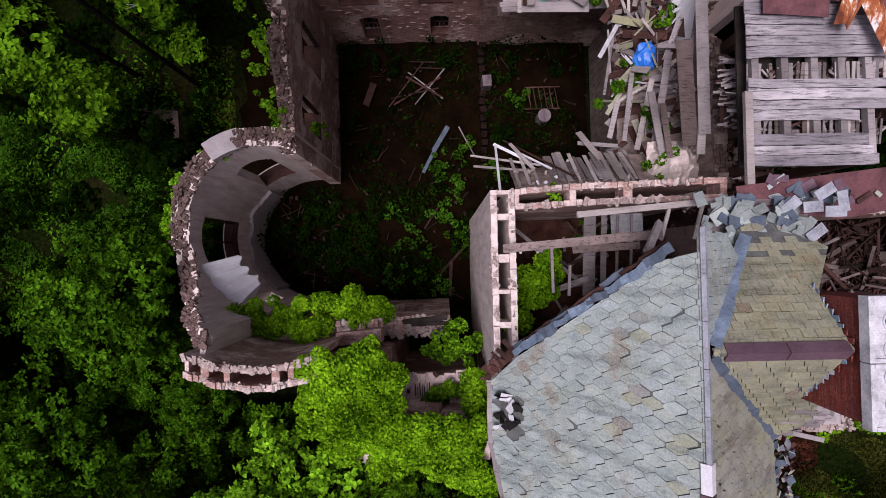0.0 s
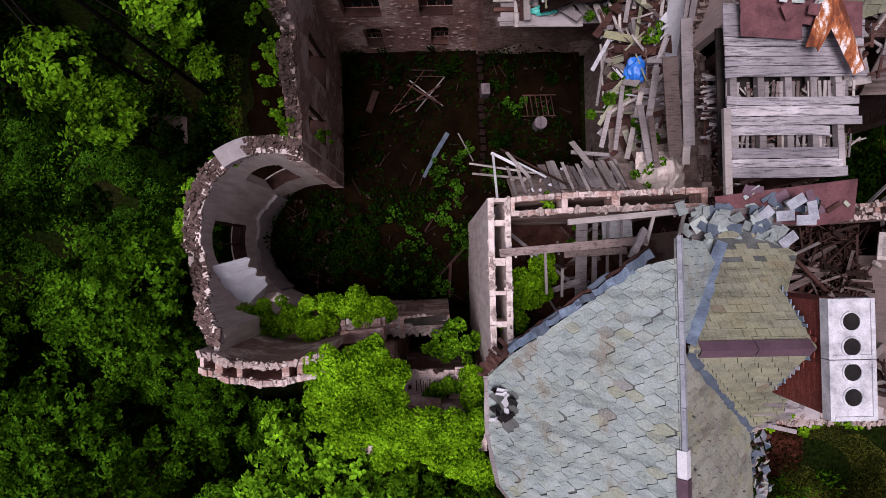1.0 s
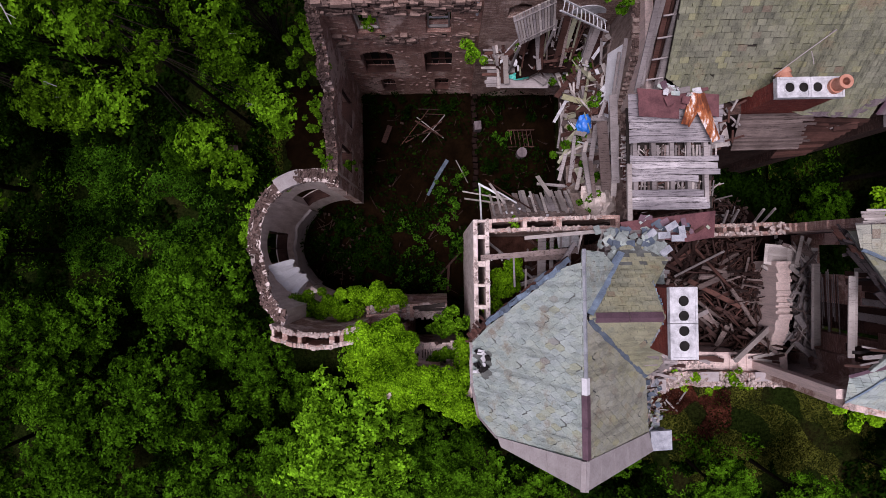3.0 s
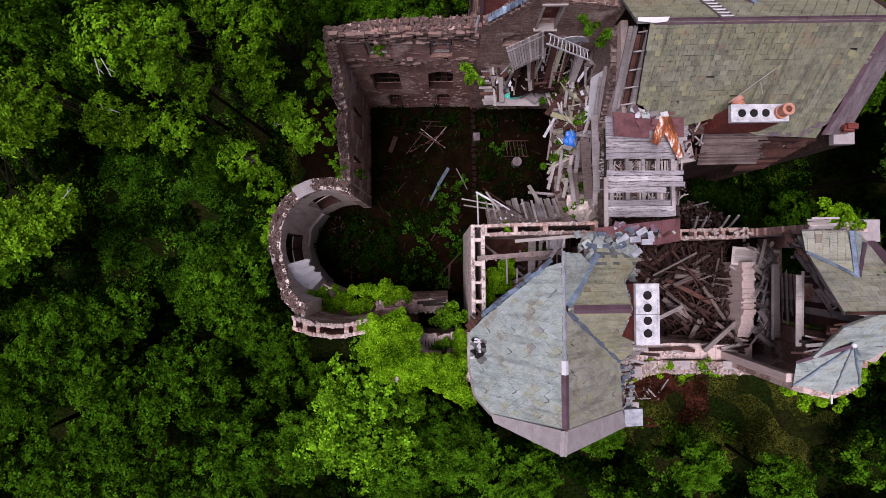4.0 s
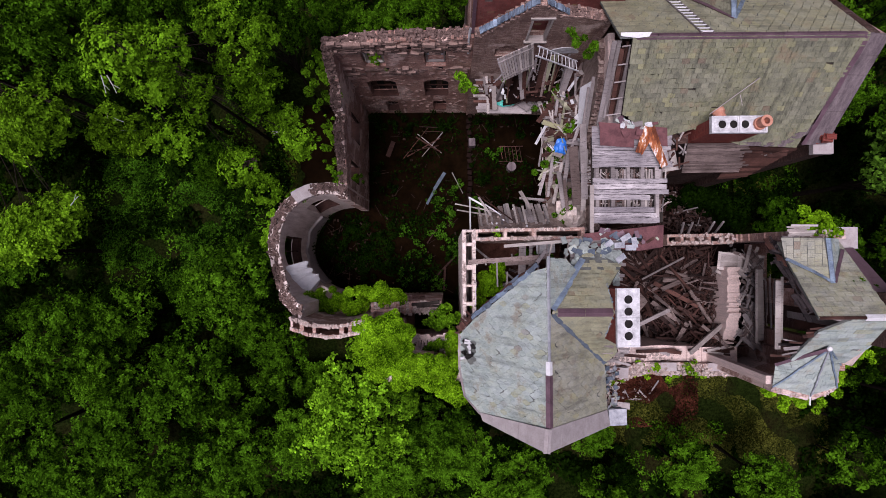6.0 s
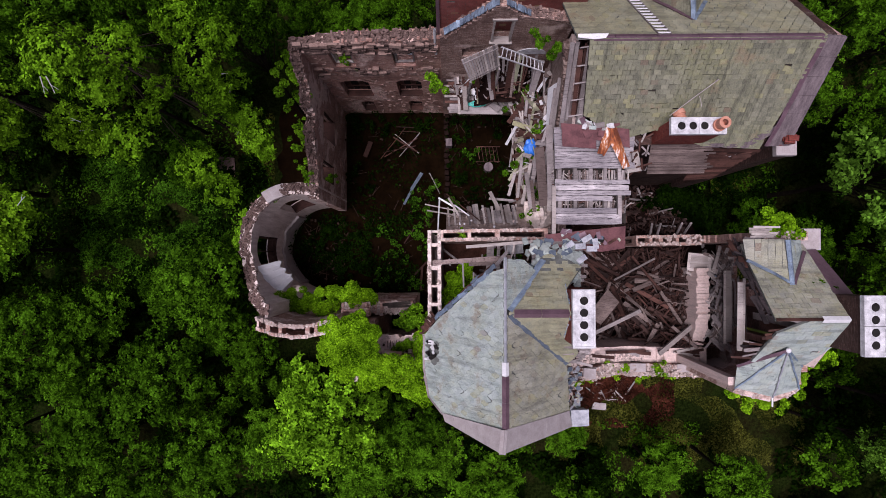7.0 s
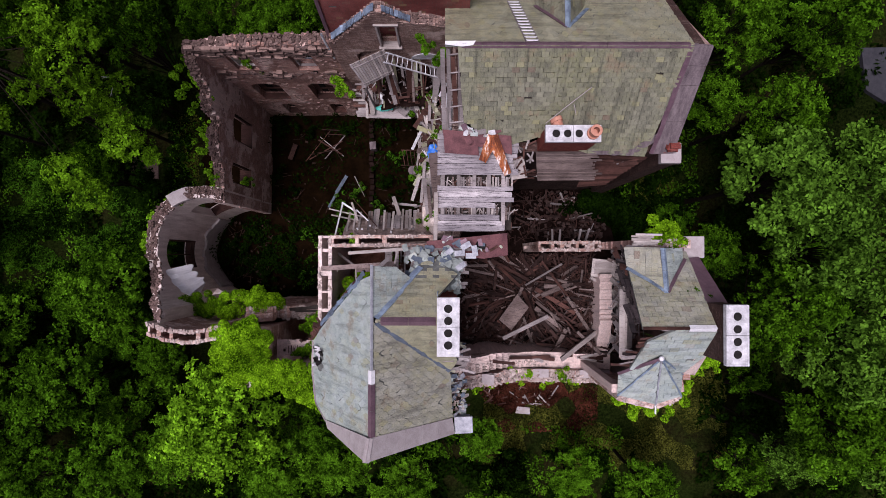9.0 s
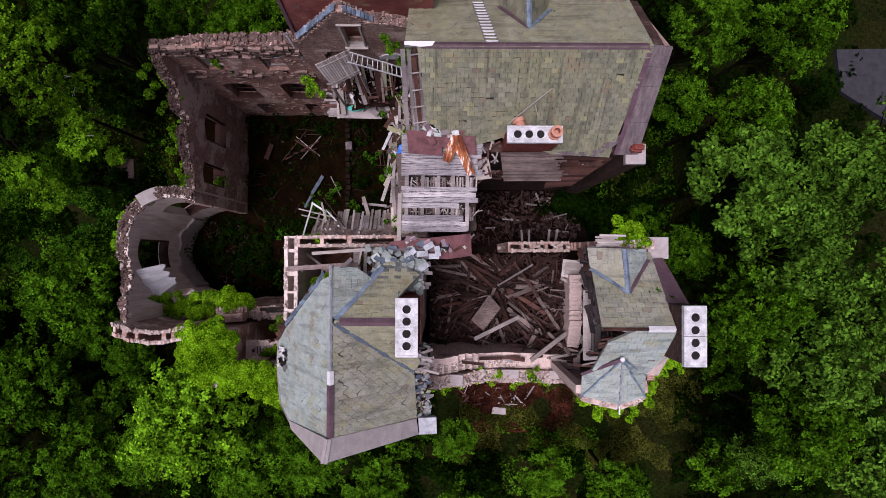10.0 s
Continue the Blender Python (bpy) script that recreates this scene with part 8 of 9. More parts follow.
# long bleached boards standing along the open side of the wing
for x0, x1, w, ya, yb in ((14.70, 14.74, 0.22, -0.75, -3.6), (14.86, 14.9, 0.1, -0.6, -3.2)):
    bm = bmesh.new()
    plank_between(bm, (x0, ya, 15.1), (x1, yb, 14.9), w, 0.06, 6)
    part("long_board", bm, M_PALEWOOD, INNER)
for y in (-0.9, -3.4):
    bm = bmesh.new()
    plank_between(bm, (14.76, y, 15.0), (16.72, y, 14.6), 0.1, 0.1)
    part("joist", bm, M_DARKBOARD, INNER)
# torn lath wall behind the standing beams, and the broken boards piled before it
rb_ = random.Random(58)
for k in range(26):
    z = 8.0 + 0.12 * k
    bm = bmesh.new()
    y0, y1 = -0.9 + rb_.uniform(-0.2, 0.3), -2.9 + rb_.uniform(-0.5, 0.3)
    plank_between(bm, (16.92, y0, z), (16.95, y1, z + rb_.uniform(-0.04, 0.04)), 0.05, 0.02, 90)
    part("lath", bm, M_GREYWOOD if k % 3 else M_BROWNWOOD, INNER)
for k in range(90):
    x, yy = rb_.uniform(16.1, 17.0), rb_.uniform(-4.2, 0.3)
    a, l = rb_.choice([rb_.gauss(1.1, 0.35), rb_.gauss(2.2, 0.35), rb_.uniform(0, 3.14)]), rb_.uniform(0.5, 2.0)
    z = 8.9 + 0.8 * rb_.random() + 0.5 * (0.5 - abs(x - 16.1))
    d = Vector((math.cos(a) * l / 2, math.sin(a) * l / 2, rb_.gauss(0, 0.14)))
    p, q = Vector((x, yy, z)) - d, Vector((x, yy, z)) + d
    p.x, q.x, p.y, q.y = min(17.1, max(15.75, p.x)), min(17.1, max(15.75, q.x)), max(-4.4, p.y), max(-4.4, q.y)
    if (p - q).length > 0.2:
        bm = bmesh.new()
        plank_between(bm, p, q, rb_.choice([0.04, 0.07, 0.1, 0.16, 0.22]), rb_.uniform(0.03, 0.07), rb_.uniform(-35, 35))
        part("fallen_lumber", bm, rb_.choice([M_GREYWOOD, M_OLDWOOD, M_OLDWOOD, M_GREYWOOD, M_PALEWOOD]), INNER)

# dark leaves of boarding added behind the lower windows, in place of the openings' shade
for xa, xb, z0, z1 in ((-3.33, -1.75, 4.3, 7.3), (-0.2, 1.19, 4.3, 7.3), (-2.76, -1.99, 0.9, 3.0), (0.22, 1.03, 0.9, 3.0)):
    W = thing("shutter", "dark boarding added to darken an arched opening", "shutter", "hall shutters")
    n = 4
    for i in range(n):
        bm = bmesh.new()
        w = (xb - xa) / n
        box(bm, (xa + w * (i + 0.5), 10.42, (z0 + z1) / 2), (w - 0.03, 0.04, z1 - z0 - 0.02))
        part("board", bm, M_SOOT_SHADE if i % 2 else M_BROWNWOOD, W)
    for f in (0.3, 0.7):
        bm = bmesh.new()
        box(bm, ((xa + xb) / 2, 10.36, z0 + (z1 - z0) * f), (xb - xa - 0.04, 0.05, 0.1))
        part("rail", bm, M_BROWNWOOD, W)
# litter of twigs, bricks and splinters on the hall floor
rg = random.Random(77)
verts, faces = [], []
for k in range(240):
    x, y = rg.choice([(rg.uniform(-4.0, 2.3), rg.uniform(-2.3, 9.8)), (rg.uniform(2.5, 7.5), rg.uniform(2.8, 9.8)), (rg.uniform(-7.0, -4.0), rg.uniform(-1.2, 2.8))])
    l, w = rg.choice([(rg.uniform(0.3, 0.9), 0.03), (rg.uniform(0.08, 0.22), rg.uniform(0.06, 0.12))])
    a = rg.uniform(0, 3.14)
    d, e = Vector((math.cos(a), math.sin(a), rg.gauss(0, 0.12))) * l / 2, Vector((-math.sin(a), math.cos(a), 0)) * w / 2
    p, up = Vector((x, y, 0.2 + rg.uniform(0, 0.12))), Vector((0, 0, w * 0.5))
    k0 = len(verts)
    verts += [p - d - e, p + d - e, p + d + e, p - d + e, p - d - e + up, p + d - e + up, p + d + e + up, p - d + e + up]
    faces += [tuple(i + k0 for i in q) for q in ((4, 5, 6, 7), (0, 1, 5, 4), (1, 2, 6, 5), (2, 3, 7, 6), (3, 0, 4, 7))]
me = bpy.data.meshes.new("floor_litter")
me.from_pydata(verts, [], faces)
me.materials.append(lump_mat("litter_bits", (0.006, 0.003, 0.002), (0.018, 0.009, 0.006), (0.07, 0.042, 0.034)))
tagged(new("floor_litter", me), "twigs, splinters and broken bricks littering the hall floor", "litter", "", "stuff")

# dark timber frame of the apse window
AF = thing("apse_window_frame", "dark rotten window frame in the curved wall", "window frame")
pf = arc_path((-5.2, 0.85), 2.95, 167.2, 199.9)
for s0, s1, z0, z1, nm in ((0.0, 0.1, 3.2, 6.75, "jamb"), (pf[2] - 0.1, pf[2], 3.2, 6.75, "jamb"), (0.1, pf[2] - 0.1, 3.2, 3.3, "sill"), (0.1, pf[2] - 0.1, 6.6, 6.75, "head"), (pf[2] * 0.48, pf[2] * 0.48 + 0.06, 3.3, 6.6, "mullion")):
    sub_path = (lambda s, o=s0: pf[0](s + o), lambda s, o=s0: pf[1](s + o), s1 - s0)
    part(nm, wall_columns(sub_path, 0.1, z0, lambda s, h=z1: h, rag=0.0, step=0.001), M_BROWNWOOD, AF)

# splinters and chips that fill the pile of timbers and the yard; gap shade in their colour
rg = random.Random(31)
verts, faces = [], []
for k in range(3200):
    if k % 4:
        x, y = rg.uniform(8.1, 15.2), rg.uniform(-4.3, 0.7)
        z = 4.6 + 3.0 * max(0, min(1, (x - 12.6) / 2.2)) + 1.2 * max(0, min(1, (-3.2 - y) / 1.2)) + 0.9 * math.exp(-((x - 12.2) ** 2 / 5 + (y + 1.6) ** 2 / 3)) + rg.uniform(0, 0.35)
    elif k % 8:
        continue
    else:
        x, y = rg.uniform(10.2, 17.0), rg.uniform(1.5, 4.8)
        z = max(0.8, 4.0 - 0.9 * (y - 1.2)) + rg.uniform(0, 0.4)
    l, w = rg.choice([(rg.uniform(0.3, 0.8), rg.uniform(0.02, 0.04)), (rg.uniform(0.1, 0.3), rg.uniform(0.05, 0.13))])
    a = rg.uniform(0, 3.14)
    d, e = Vector((math.cos(a), math.sin(a), rg.gauss(0, 0.2))) * l / 2, Vector((-math.sin(a), math.cos(a), rg.gauss(0, 0.2))) * w / 2
    p, up = Vector((x, y, z)), Vector((0, 0, 0.025))
    k0 = len(verts)
    verts += [p - d - e, p + d - e, p + d + e, p - d + e, p - d - e + up, p + d - e + up, p + d + e + up, p - d + e + up]
    faces += [tuple(i + k0 for i in q) for q in ((4, 5, 6, 7), (0, 1, 5, 4), (1, 2, 6, 5), (2, 3, 7, 6), (3, 0, 4, 7))]
me = bpy.data.meshes.new("splinters")
me.from_pydata(verts, [], faces)
me.materials.append(lump_mat("gap_dark_splinters", (0.005, 0.002, 0.0018), (0.022, 0.010, 0.008), (0.12, 0.062, 0.05)))
tagged(new("splinters", me), "reddish brown splinters and chips of rotten wood", "debris", "", "stuff")


# ---------------------------------------------------------------- plants
def shrub(name, label, category, spots, mat, count, leaf, seed, group=""):
    """A low plant or ivy mass: leaves round several rounded lobes, with a woody stem."""
    rg = random.Random(seed)
    ob = thing(name, label, category, group)
    verts, faces = [], []
    for i, (x, y, z, rx, ry, rz) in enumerate(spots):
        n = int(count * rx * ry)
        leaf_cloud(verts, faces, rg, (x, y, z), (rx, ry, rz), n, leaf, 0.5)
        if i % max(1, len(spots) // 4) == 0:
            bm = bmesh.new()
            limb(bm, (x, y, z - rz), (x + rg.uniform(-0.6, 0.6) * rx, y + rg.uniform(-0.6, 0.6) * ry, z + 0.3 * rz), 0.03, 0.01, 5)
            part("stem", bm, M_BARK, ob)
    part("foliage", leaf_mesh("foliage", verts, faces, mat), mat, ob)
    return ob


def lobes(points, r, zr, seed, n=3, spread=0.7):
    rg = random.Random(seed)
    out = []
    for x, y, z in points:
        for _ in range(n):
            k = rg.uniform(0.6, 1.2)
            out.append((x + rg.gauss(0, spread * r), y + rg.gauss(0, spread * r), z + rg.gauss(0, 0.3 * zr), r * k, r * k, zr * k))
    return out


ivy_bed = [(-2.9 + 0.42 * i, -2.55 - 0.42 * j, 12.75) for i in range(6) for j in range(5) if i + j > 0 and not (i == 5 and j == 0)]
ivy_bed += [(-2.5 + 0.43 * i, -4.62 - 0.42 * j, 12.45 - 0.12 * j) for i in range(10) for j in range(3 if i > 2 else 2)]
ivy_bed += [(1.5, -3.6, 10.9), (1.45, -4.1, 11.1), (1.55, -4.5, 11.6), (1.4, -6.2, 11.6), (1.75, -6.6, 11.2), (0.9, -6.2, 11.7)]
shrub("ivy", "bright green ivy smothering the south wall and room", "ivy", lobes(ivy_bed, 0.36, 0.3, 3, 2, 0.35), M_IVY, 4300, 0.047, 3)
shrub("ivy", "bright ivy hanging over the hall's south wall", "ivy", lobes([(-7.0, -2.2, 8.7), (-6.5, -2.0, 8.6), (-6.1, -2.3, 8.5), (-5.7, -1.9, 8.5), (-5.2, -2.3, 8.4), (-4.8, -2.0, 8.6), (-4.3, -1.8, 8.6), (-4.2, -2.4, 8.8), (-3.7, -1.6, 8.2), (-3.6, -2.2, 8.8), (-3.0, -1.6, 8.1), (-2.9, -2.1, 8.5), (-2.4, -1.7, 8.1), (-2.2, -2.15, 8.4), (-1.7, -1.9, 8.0)], 0.34, 0.36, 4, 4, 0.7), M_IVY, 3600, 0.05, 4)
shrub("bush", "bright green bush growing in the burnt-out room", "bush", lobes([(2.7, -1.7, 11.4), (3.0, -1.3, 11.6), (3.3, -1.1, 11.6), (2.8, -1.0, 11.3), (3.4, -0.4, 11.0), (3.5, -0.6, 11.3)], 0.3, 0.4, 5, 4, 0.6), M_IVY, 3600, 0.05, 5)
shrub("bush", "green bush growing out of the pit by the inner wall", "bush", lobes([(0.2, -2.9, 8.4), (0.55, -2.55, 8.5), (0.9, -2.9, 9.0), (0.6, -3.3, 8.8), (1.1, -3.3, 9.2), (1.35, -2.9, 8.6), (0.9, -2.4, 8.0)], 0.24, 0.32, 6, 4), M_LEAFB, 2000, 0.06, 6)
shrub("bush", "small dark green bush on the plastered floor", "bush", lobes([(0.35, -4.1, 10.35), (0.7, -3.95, 10.35), (1.0, -4.05, 10.3), (0.3, -4.35, 10.4)], 0.2, 0.25, 16, 4), M_LEAFC, 2600, 0.055, 16)
shrub("ivy", "yellow-green creeper on the north-east wall head", "ivy", lobes([(16.1, 1.3, 14.8), (16.5, 1.4, 15.0), (17.0, 1.3, 14.9), (16.3, 1.7, 14.4), (16.8, 1.7, 14.5)], 0.24, 0.25, 7, 4), M_IVY, 1500, 0.075, 7)
shrub("ivy", "yellow-green creeper round the turret foot", "ivy", lobes([(15.0, -5.6, 13.9), (15.6, -5.9, 13.9), (16.3, -6.1, 13.9), (17.0, -5.8, 14.0), (17.6, -5.0, 14.2), (18.0, -4.3, 14.3), (18.4, -3.8, 14.6)], 0.2, 0.22, 8, 7, 1.0), M_IVY, 3200, 0.05, 8)
shrub("ivy", "moss and creeper on the broken court wall", "ivy", lobes([(8.4, -5.7, 11.0), (9.0, -5.75, 10.6), (9.7, -5.75, 10.0), (10.5, -5.5, 9.3), (10.9, -5.3, 9.3), (11.3, -5.7, 8.9), (11.7, -5.4, 9.2), (12.6, -5.8, 8.8), (13.0, -5.8, 8.9), (13.4, -5.5, 9.2), (13.8, -5.8, 9.0)], 0.2, 0.16, 9, 3), M_IVY, 1500, 0.07, 9)
shrub("bush", "green bush at the foot of the north block", "bush", lobes([(16.3, 3.9, 2.2), (17.2, 4.0, 2.2), (17.8, 3.0, 2.4), (18.2, 2.0, 2.2), (17.0, 3.0, 2.0)], 0.75, 0.8, 11, 4), M_SHRUB_SHADED, 900, 0.1, 11)
for x, y, z, r in ((17.4, -3.6, 15.4, 0.4), (17.35, -0.95, 16.4, 0.3), (-5.1, 6.8, 8.9, 0.35), (-5.0, 7.4, 8.9, 0.3), (-4.9, 5.2, 8.4, 0.3), (-8.3, 2.6, 7.5, 0.5), (-8.7, 1.4, 7.3, 0.5), (-8.6, 0.6, 7.2, 0.4), (-6.6, 3.6, 8.3, 0.25), (-4.3, 5.0, 4.6, 0.35), (2.2, 9.4, 9.0, 0.55), (6.3, 8.0, 8.9, 0.4), (6.3, 4.7, 8.8, 0.4), (6.9, 9.3, 14.8, 0.5), (5.6, 2.3, 8.8, 0.3), (4.2, 2.2, 8.6, 0.25), (-1.7, 10.2, 9.3, 0.35), (4.9, 0.5, 10.0, 0.35), (6.1, 0.6, 10.0, 0.3), (-5.15, 8.9, 10.0, 0.7), (-5.2, 9.6, 10.8, 0.6), (-5.15, 8.2, 9.2, 0.5), (-4.9, 6.2, 8.95, 0.4), (-4.75, 4.6, 8.5, 0.35), (-4.6, 4.1, 8.4, 0.25), (-2.5, 10.3, 9.95, 0.4), (-7.4, 3.4, 8.0, 0.3), (-8.5, 2.0, 7.5, 0.45), (-8.7, -0.3, 7.9, 0.35), (3.4, 1.4, 13.4, 0.22), (6.6, 2.2, 11.6, 0.4), (7.0, 6.6, 10.9, 0.3), (6.5, 5.1, 9.6, 0.45), (6.6, 8.6, 9.6, 0.5), (6.2, 8.9, 9.4, 0.45), (6.9, 3.6, 10.6, 0.3), (4.4, 9.5, 9.6, 0.35)):
    shrub("wall_plant", "small green plant rooted in the ruined masonry", "plant", lobes([(x, y, z)], r * 0.42, r * 0.5, int(x * 10 + 99), 7, 1.5), M_LEAFB if x < 4 else M_LEAF, 2000, 0.065, int(y * 10 + 200), "wall plants")


def carpet(name, label, areas, mat, leaf, seed, height=0.5, fade=0.0):
    """Undergrowth as one mass of leaves standing over the ground."""
    rg = random.Random(seed)
    verts, faces = [], []
    for x0, x1, y0, y1, zf, count in areas:
        for _ in range(count):
            x, y = rg.uniform(x0, x1), rg.uniform(y0, y1)
            d = noise.noise((x * 0.55, y * 0.55, seed))
            if d < -0.12 or fade and rg.random() > min(x - x0, x1 - x, y - y0, y1 - y) / fade + 0.9 * d:
                continue
            z = zf(x, y) + rg.random() * height * (0.3 + max(0, d) * 2.2)
            s = leaf * rg.uniform(0.6, 1.4)
            a = rg.uniform(0, 6.283)
            tilt = Vector((rg.gauss(0, 0.45), rg.gauss(0, 0.45), 1)).normalized()
            t1 = Matrix.Rotation(a, 3, tilt) @ tilt.orthogonal().normalized()
            t2 = tilt.cross(t1)
            p = Vector((x, y, z))
            k = len(verts)
            verts += [p - t1 * s, p - t2 * s * 0.45, p + t1 * s, p + t2 * s * 0.45]
            faces.append((k, k + 1, k + 2, k + 3))
    ob = new(name, leaf_mesh(name, verts, faces, mat))
    return tagged(ob, label, "undergrowth", "", "stuff")


hall_z = lambda x, y: 0.1
carpet("hall_undergrowth", "green plants carpeting the hall floor, shade in their colour", [(-7.6, 2.0, -2.4, 3.3, hall_z, 5500), (-4.1, 2.2, 3.3, 10.0, hall_z, 1300), (2.5, 6.8, 3.0, 9.8, hall_z, 1500)], M_SHRUB_SHADED, 0.09, 2, 0.9)
# last value: 1 takes the lit leaf colour, 0 the one with shade in it
for x, y, r, m in ((-5.9, 1.6, 1.0, 0), (-4.6, 2.2, 1.0, 0), (-5.6, 0.2, 1.1, 0), (-4.2, 0.9, 1.1, 0), (-3.0, 1.8, 0.9, 0), (-3.2, 0.0, 1.0, 0), (-4.4, -0.8, 0.9, 0), (-6.6, 0.9, 0.7, 0), (-1.6, 2.3, 0.6, 1), (-0.9, 0.7, 0.75, 1), (-0.4, -0.7, 0.7, 1),
                   (0.6, 2.1, 0.7, 1), (1.1, 3.2, 0.8, 1), (1.4, 4.6, 0.7, 1), (0.3, 3.8, 0.5, 1), (1.5, 1.0, 0.6, 1), (0.5, -1.6, 0.6, 1), (-1.9, -1.0, 0.7, 1), (-3.6, 9.3, 0.8, 0), (-2.0, 9.3, 0.8, 0), (0.9, 9.2, 0.7, 0), (-3.7, 6.0, 0.6, 0), (-2.6, 5.0, 0.6, 0),
                   (3.6, 8.6, 0.8, 0), (4.2, 7.2, 0.7, 1), (3.4, 5.6, 0.7, 0), (4.6, 4.6, 0.6, 0), (6.0, 8.4, 0.6, 0), (3.2, 3.9, 0.6, 1)):
    shrub("bush", "low leafy bush growing on the hall floor", "bush", lobes([(x, y, 0.45)], r * 0.27, 0.35, int(x * 10 + y * 7 + 300), 12, 1.9), M_HALLBUSH if m else M_SHRUB_SHADED, 1000, 0.06, int(x * 13 + y * 5 + 500), "hall floor bushes")
carpet("woodland_undergrowth", "undergrowth of the woodland floor, shade in its colour", [(-30, -9.5, -18, 18, ground_z, 42000), (-9.5, 8.5, -18, -6.6, ground_z, 17000), (8.5, 20, -18, -12.2, ground_z, 6000), (18.5, 24, -3, 18, ground_z, 7500), (24, 38, -18, 18, ground_z, 17500), (-9.5, 18.5, 12.5, 20, ground_z, 9000)], M_SHRUB_SHADED, 0.17, 4, 0.9)
carpet("glade_plants", "low green plants covering the glade west of the ruin", [(-25, -9.0, -3, 9.5, ground_z, 8000), (9.5, 19, -15, -10.6, ground_z, 3000), (18.5, 24, 1, 12, ground_z, 5000)], M_LEAF, 0.1, 14, 0.6)
carpet("glade_herbs", "soft deep green herbs filling the glade", [(-22.5, -12.5, -3.5, 7.0, ground_z, 34000)], M_HALLBUSH, 0.075, 41, 0.5)
carpet("garden_grass", "olive and brownish rough grass round the ruin", [(10.0, 26.0, -13.5, -6.0, ground_z, 48000), (17.6, 22.5, -6, 13, ground_z, 30000), (-10.5, -8.0, 3.0, 10.0, ground_z, 5000)], leaf_mat("olive_grass", (0.030, 0.034, 0.006), (0.125, 0.135, 0.024)), 0.06, 23, 0.15)
carpet("garden_leaves", "reddish fallen leaves on the garden strip", [(9.2, 17.5, -11.0, -5.9, lambda x, y: ground_z(x, y) + 0.14, 26000)], M_REDLEAF, 0.08, 9, 0.1, 2.2)

# ---------------------------------------------------------------- trees
WOOD_WEST = [  # x, y, height, radius, kind
    (-13.4, 8.6, 20.0, 2.3, "g"), (-7.2, 10.0, 18.6, 1.9, "m"), (-10.6, 9.8, 18.0, 1.9, "m"), 
    (-10.9, -1.2, 10.8, 2.9, "g"), (-12.7, -1.6, 9.0, 1.5, "m"), (-9.6, -3.9, 8.8, 1.9, "m"), (-7.4, -4.6, 9.4, 1.5, "m"), (-22.0, 0.8, 10.0, 2.6, "g"),
    (-20.5, 9.5, 16.0, 2.6, "g"), (-24.5, 4.5, 15.0, 3.0, "g"), (-13.0, 13.0, 17.5, 2.8, "m"), (-19.0, 14.0, 17.0, 3.0, "m"), (-11.9, 5.6, 9.0, 1.5, "m"),
    (-9.9, 0.9, 5.5, 1.4, "m"), (-11.4, 4.6, 9.0, 1.2, "m")]
WOOD_SOUTH = [
    (-3.5, -7.6, 14.6, 3.5, "b"), (-6.6, -9.6, 9.5, 2.3, "g"), (0.6, -9.0, 8.0, 2.0, "m"), (-18.4, -3.9, 11.0, 2.6, "m"), (-20.9, -6.5, 11.0, 2.6, "m"), (-12.5, -6.2, 11.0, 2.8, "m"), (-15.9, -8.6, 11.0, 2.8, "m"),
    (-10.1, -10.2, 10.0, 2.7, "m"), (-19.4, -10.9, 11.0, 2.8, "m"), (-13.9, -12.2, 10.0, 2.7, "m"), (-2.0, -11.0, 9.0, 2.4, "g"), (1.8, -10.6, 8.0, 2.3, "g"),
    (9.5, -10.4, 5.4, 1.6, "g"), (14.8, -12.1, 6.3, 1.9, "g"), (18.6, -12.2, 8.0, 2.2, "g"), (5.0, -12.9, 7.0, 2.3, "g"), (-16.6, -3.0, 9.2, 2.3, "g"), (-17.0, -6.4, 10.6, 2.2, "g"), (-23.5, -4.0, 11.0, 2.6, "g"), (-22.5, -9.5, 11.0, 2.6, "g")]
WOOD_EAST = [
    (22.6, 4.1, 17.0, 3.0, "d"), (25.0, 0.8, 17.0, 2.8, "d"), (23.2, -2.0, 16.0, 2.6, "g"), (26.0, -4.2, 16.0, 2.8, "d"), (25.9, -7.6, 15.0, 2.8, "g"),
    (25.0, -9.9, 11.0, 1.8, "d"), (26.6, 4.6, 17.0, 2.8, "d"), (20.9, 11.4, 15.0, 2.2, "g"), (23.6, 8.0, 13.0, 2.3, "g"), (20.9, 8.6, 12.0, 1.8, "g"),
    (24.9, 11.2, 15.0, 2.3, "g"), (29.0, -1.5, 16.0, 3.0, "d"), (21.9, 0.6, 9.0, 1.9, "g"), (20.8, 2.6, 5.0, 1.6, "m"), (30.0, -9.0, 15.0, 3.0, "d"), (31.0, 6.0, 16.0, 3.0, "d")]
WOOD_NORTH = [
    (-0.6, 13.0, 10.5, 1.9, "g"), (-2.6, 12.9, 11.0, 1.8, "g"), (-5.2, 12.9, 12.0, 1.5, "m"), (1.6, 14.2, 11.0, 1.6, "g"), (9.5, 18.0, 12.0, 2.8, "g"), (14.5, 18.0, 12.0, 2.8, "g")]
TREES = WOOD_WEST + WOOD_SOUTH + WOOD_EAST + WOOD_NORTH
BRIGHT, GREEN = make_tree(12.0, 3.0, M_LEAFB, 1, 48, 28, 0.062), make_tree(13.0, 2.6, M_LEAF, 2, 40, 28, 0.062)
SILVER = make_tree(14.0, 2.8, M_LEAFD, 3, 40, 26, 0.085, per=10, label="broad-leaved tree with silvery green crown")
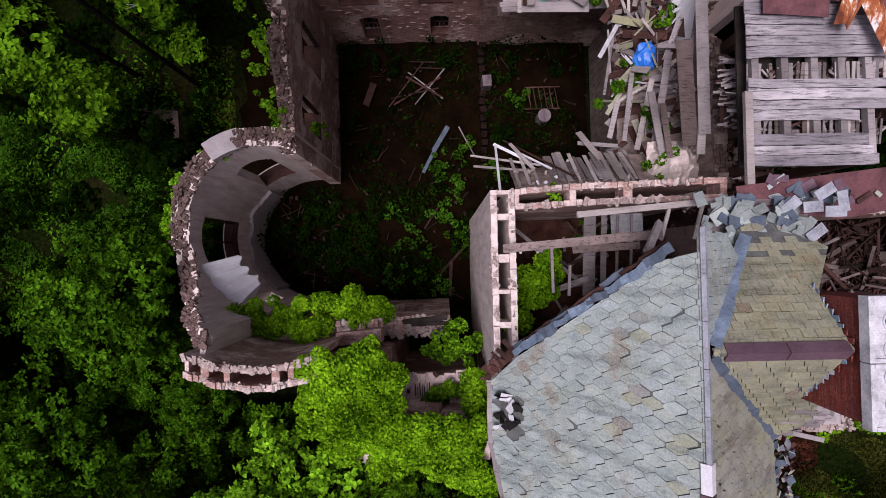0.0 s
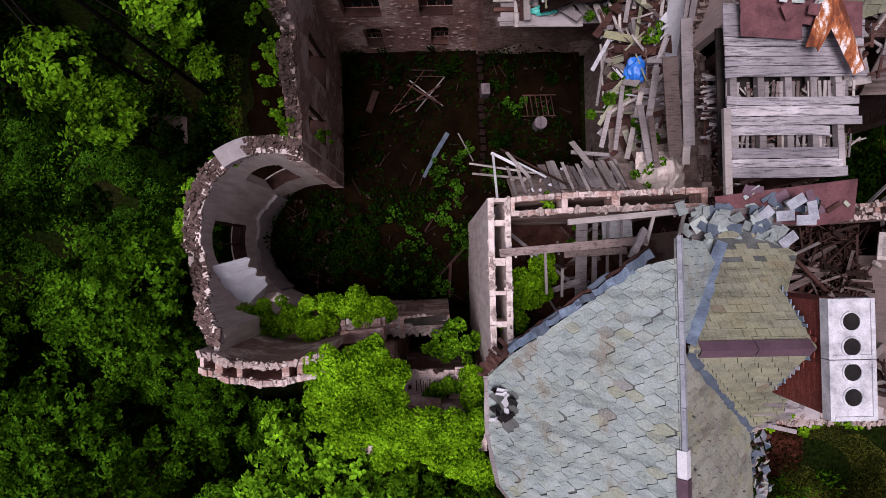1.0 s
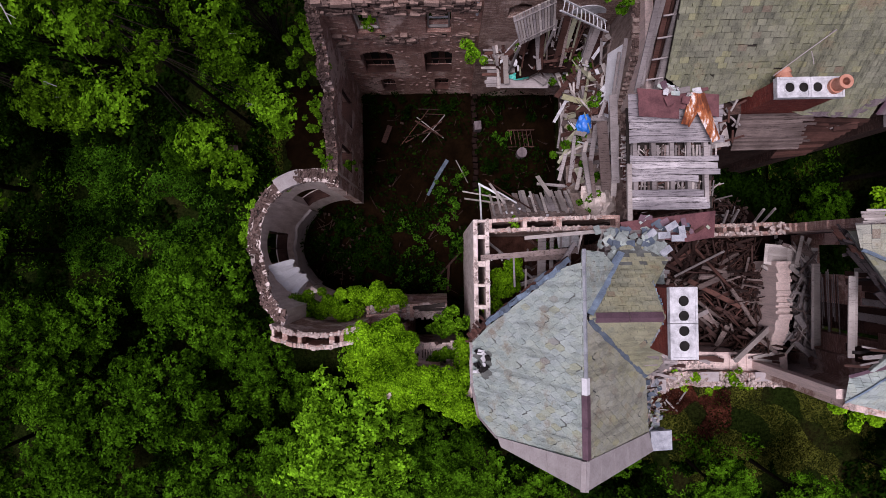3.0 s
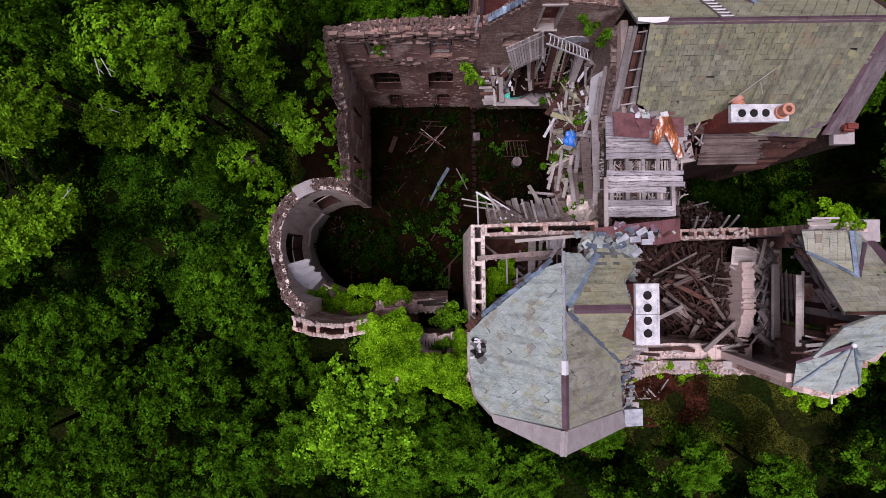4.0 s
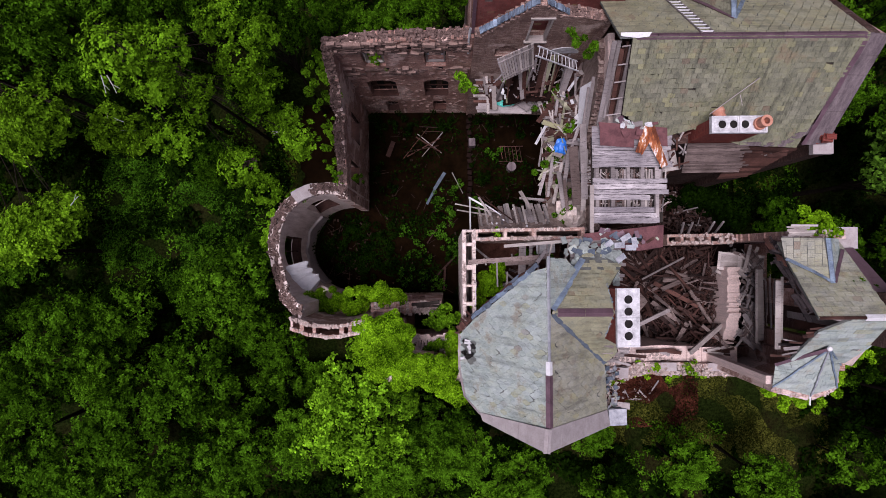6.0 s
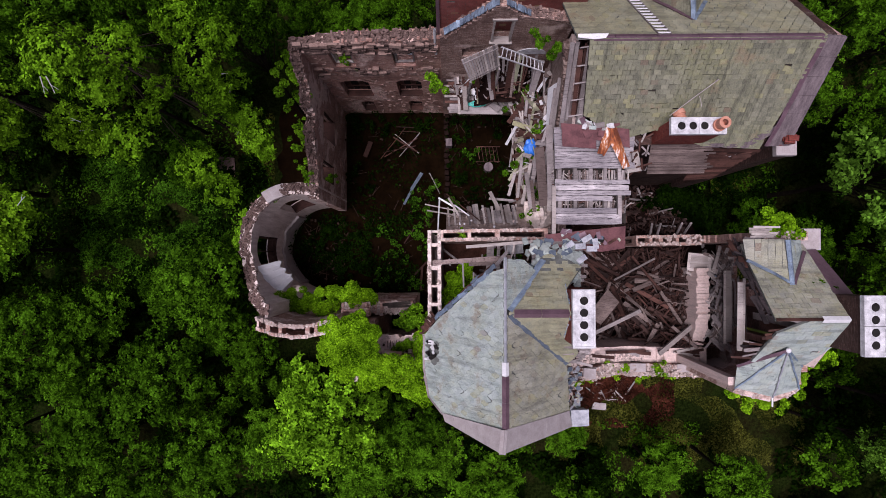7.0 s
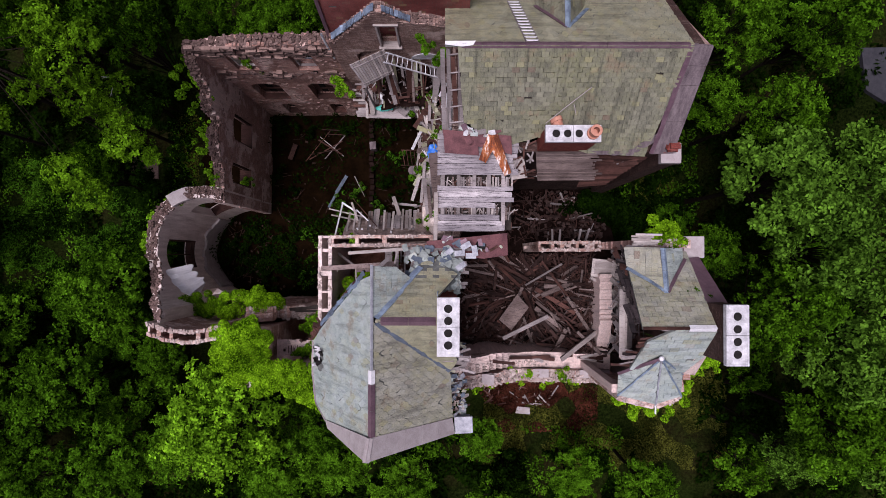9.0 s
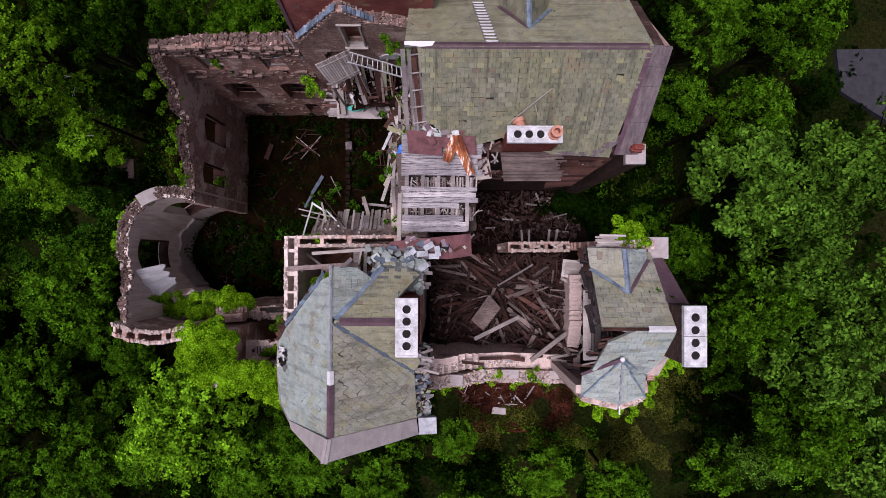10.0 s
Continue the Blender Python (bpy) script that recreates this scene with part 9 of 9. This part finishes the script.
DEEP = make_tree(13.0, 2.6, M_LEAFK, 8, 40, 28, 0.064, label="broad-leaved tree with a deep green crown")
SAPLING = make_tree(5.0, 2.0, M_LEAF, 4, 16, 16, 0.09, "bush", "leafy green bush of the woodland edge", "woodland bushes", 10)
GLOOM = make_tree(7.0, 2.2, M_SHRUB_SHADED, 6, 14, 14, 0.12, "bush", "dark green bush in the woodland shade", "woodland bushes", 10)
def layered(spots):
    """The boughs with a lower, inner storey beneath them."""
    return spots + [(x * 0.8, y * 0.8, z - 3.0 - 0.4 * (i % 3), rb * 0.62) for i, (x, y, z, rb) in enumerate(spots) if y > -1]


# two tall trees that overhang the hall, bough by bough: x, y, height, radius
OVERHANG = [(0.7, 0.1, 24.2, 1.0), (1.4, -0.5, 23.6, 0.75), (0.9, -1.5, 21.2, 0.8), (0.3, 1.4, 20.8, 0.95), (2.1, 1.6, 18.8, 0.95),
            (2.5, 0.6, 18.3, 0.75), (1.6, -1.8, 17.5, 0.85), (2.4, -2.6, 17.2, 0.75), (3.9, -0.8, 18.0, 0.7), (3.3, 0.0, 17.4, 0.6), (2.6, 2.9, 18.2, 0.8), (1.2, 3.2, 18.6, 0.9)]
make_tree(24.0, 3.0, M_LEAFC, 21, leaf=0.046, spots=[(x + 2.3, y - 2.5, z, rb) for x, y, z, rb in layered(OVERHANG)], twigs=5, at=(-10.5, 8.0), label="tall yellow-green tree leaning towards the hall")
WESTERN = [(x + 4.5, y - 3.5, z, rb) for x, y, z, rb in ((1.3, 0.9, 23.0, 0.95), (0.2, 0.5, 22.4, 0.9), (1.2, -1.9, 22.0, 0.9), (0.1, -2.4, 21.6, 1.0), (0.4, 1.6, 18.0, 0.9), (1.5, 1.3, 18.2, 0.7), (-1.4, 1.2, 20.5, 1.0), (-1.6, -2.6, 20.2, 0.9))]
make_tree(23.0, 3.0, M_LEAFY, 22, leaf=0.046, spots=WESTERN + [(x - 1.5, y + 0.2, z - 2.4, rb * 0.9) for x, y, z, rb in WESTERN], twigs=4, at=(-16.0, 7.0), label="tall yellow-green tree at the edge of the glade")
protos = {"b": (BRIGHT, 12.0, 3.0), "g": (GREEN, 13.0, 2.6), "d": (SILVER, 14.0, 2.8), "m": (DEEP, 13.0, 2.6), "s": (SAPLING, 5.0, 2.0), "k": (GLOOM, 7.0, 2.2)}
used = set()
rng = random.Random(9)


def plant(x, y, h, r, k):
    base, hh, rr = protos[k]
    m = pose(x, y, ground_z(x, y) - 0.05, rng.uniform(-3, 3), rng.uniform(-3, 3), rng.uniform(0, 360))
    if k in used:
        ob = copy_thing(base, m)
    else:
        base.matrix_basis = m
        ob = base
        used.add(k)
    ob.scale = (r / rr, r / rr, h / hh)


for spec in TREES:
    plant(*spec)


def open_ground(x, y):
    """Glades and the ground next to the ruin stay free of bushes."""
    return (math.hypot((x + 17.4) / 1.25, y - 1.8) < 4.4 or -9.6 < x < 19.6 and -7.5 < y < 12.2 or 9.5 < x < 24 and -12.6 < y < -4 or 18 < x < 20.6 and y > 3
            or x > 33 and y > 6 or -10.5 < x < -8 and 3 < y < 10)


count = 0
while count < 150:
    x, y = rng.uniform(-29, 33), rng.uniform(-17, 17)
    if open_ground(x, y):
        continue
    south = y < -6.5 and x < 20
    h = rng.uniform(3, 6.5)
    plant(x, y, h, rng.uniform(1.3, 2.2), "s" if south and rng.random() < 0.6 or rng.random() < 0.15 else "k")
    count += 1
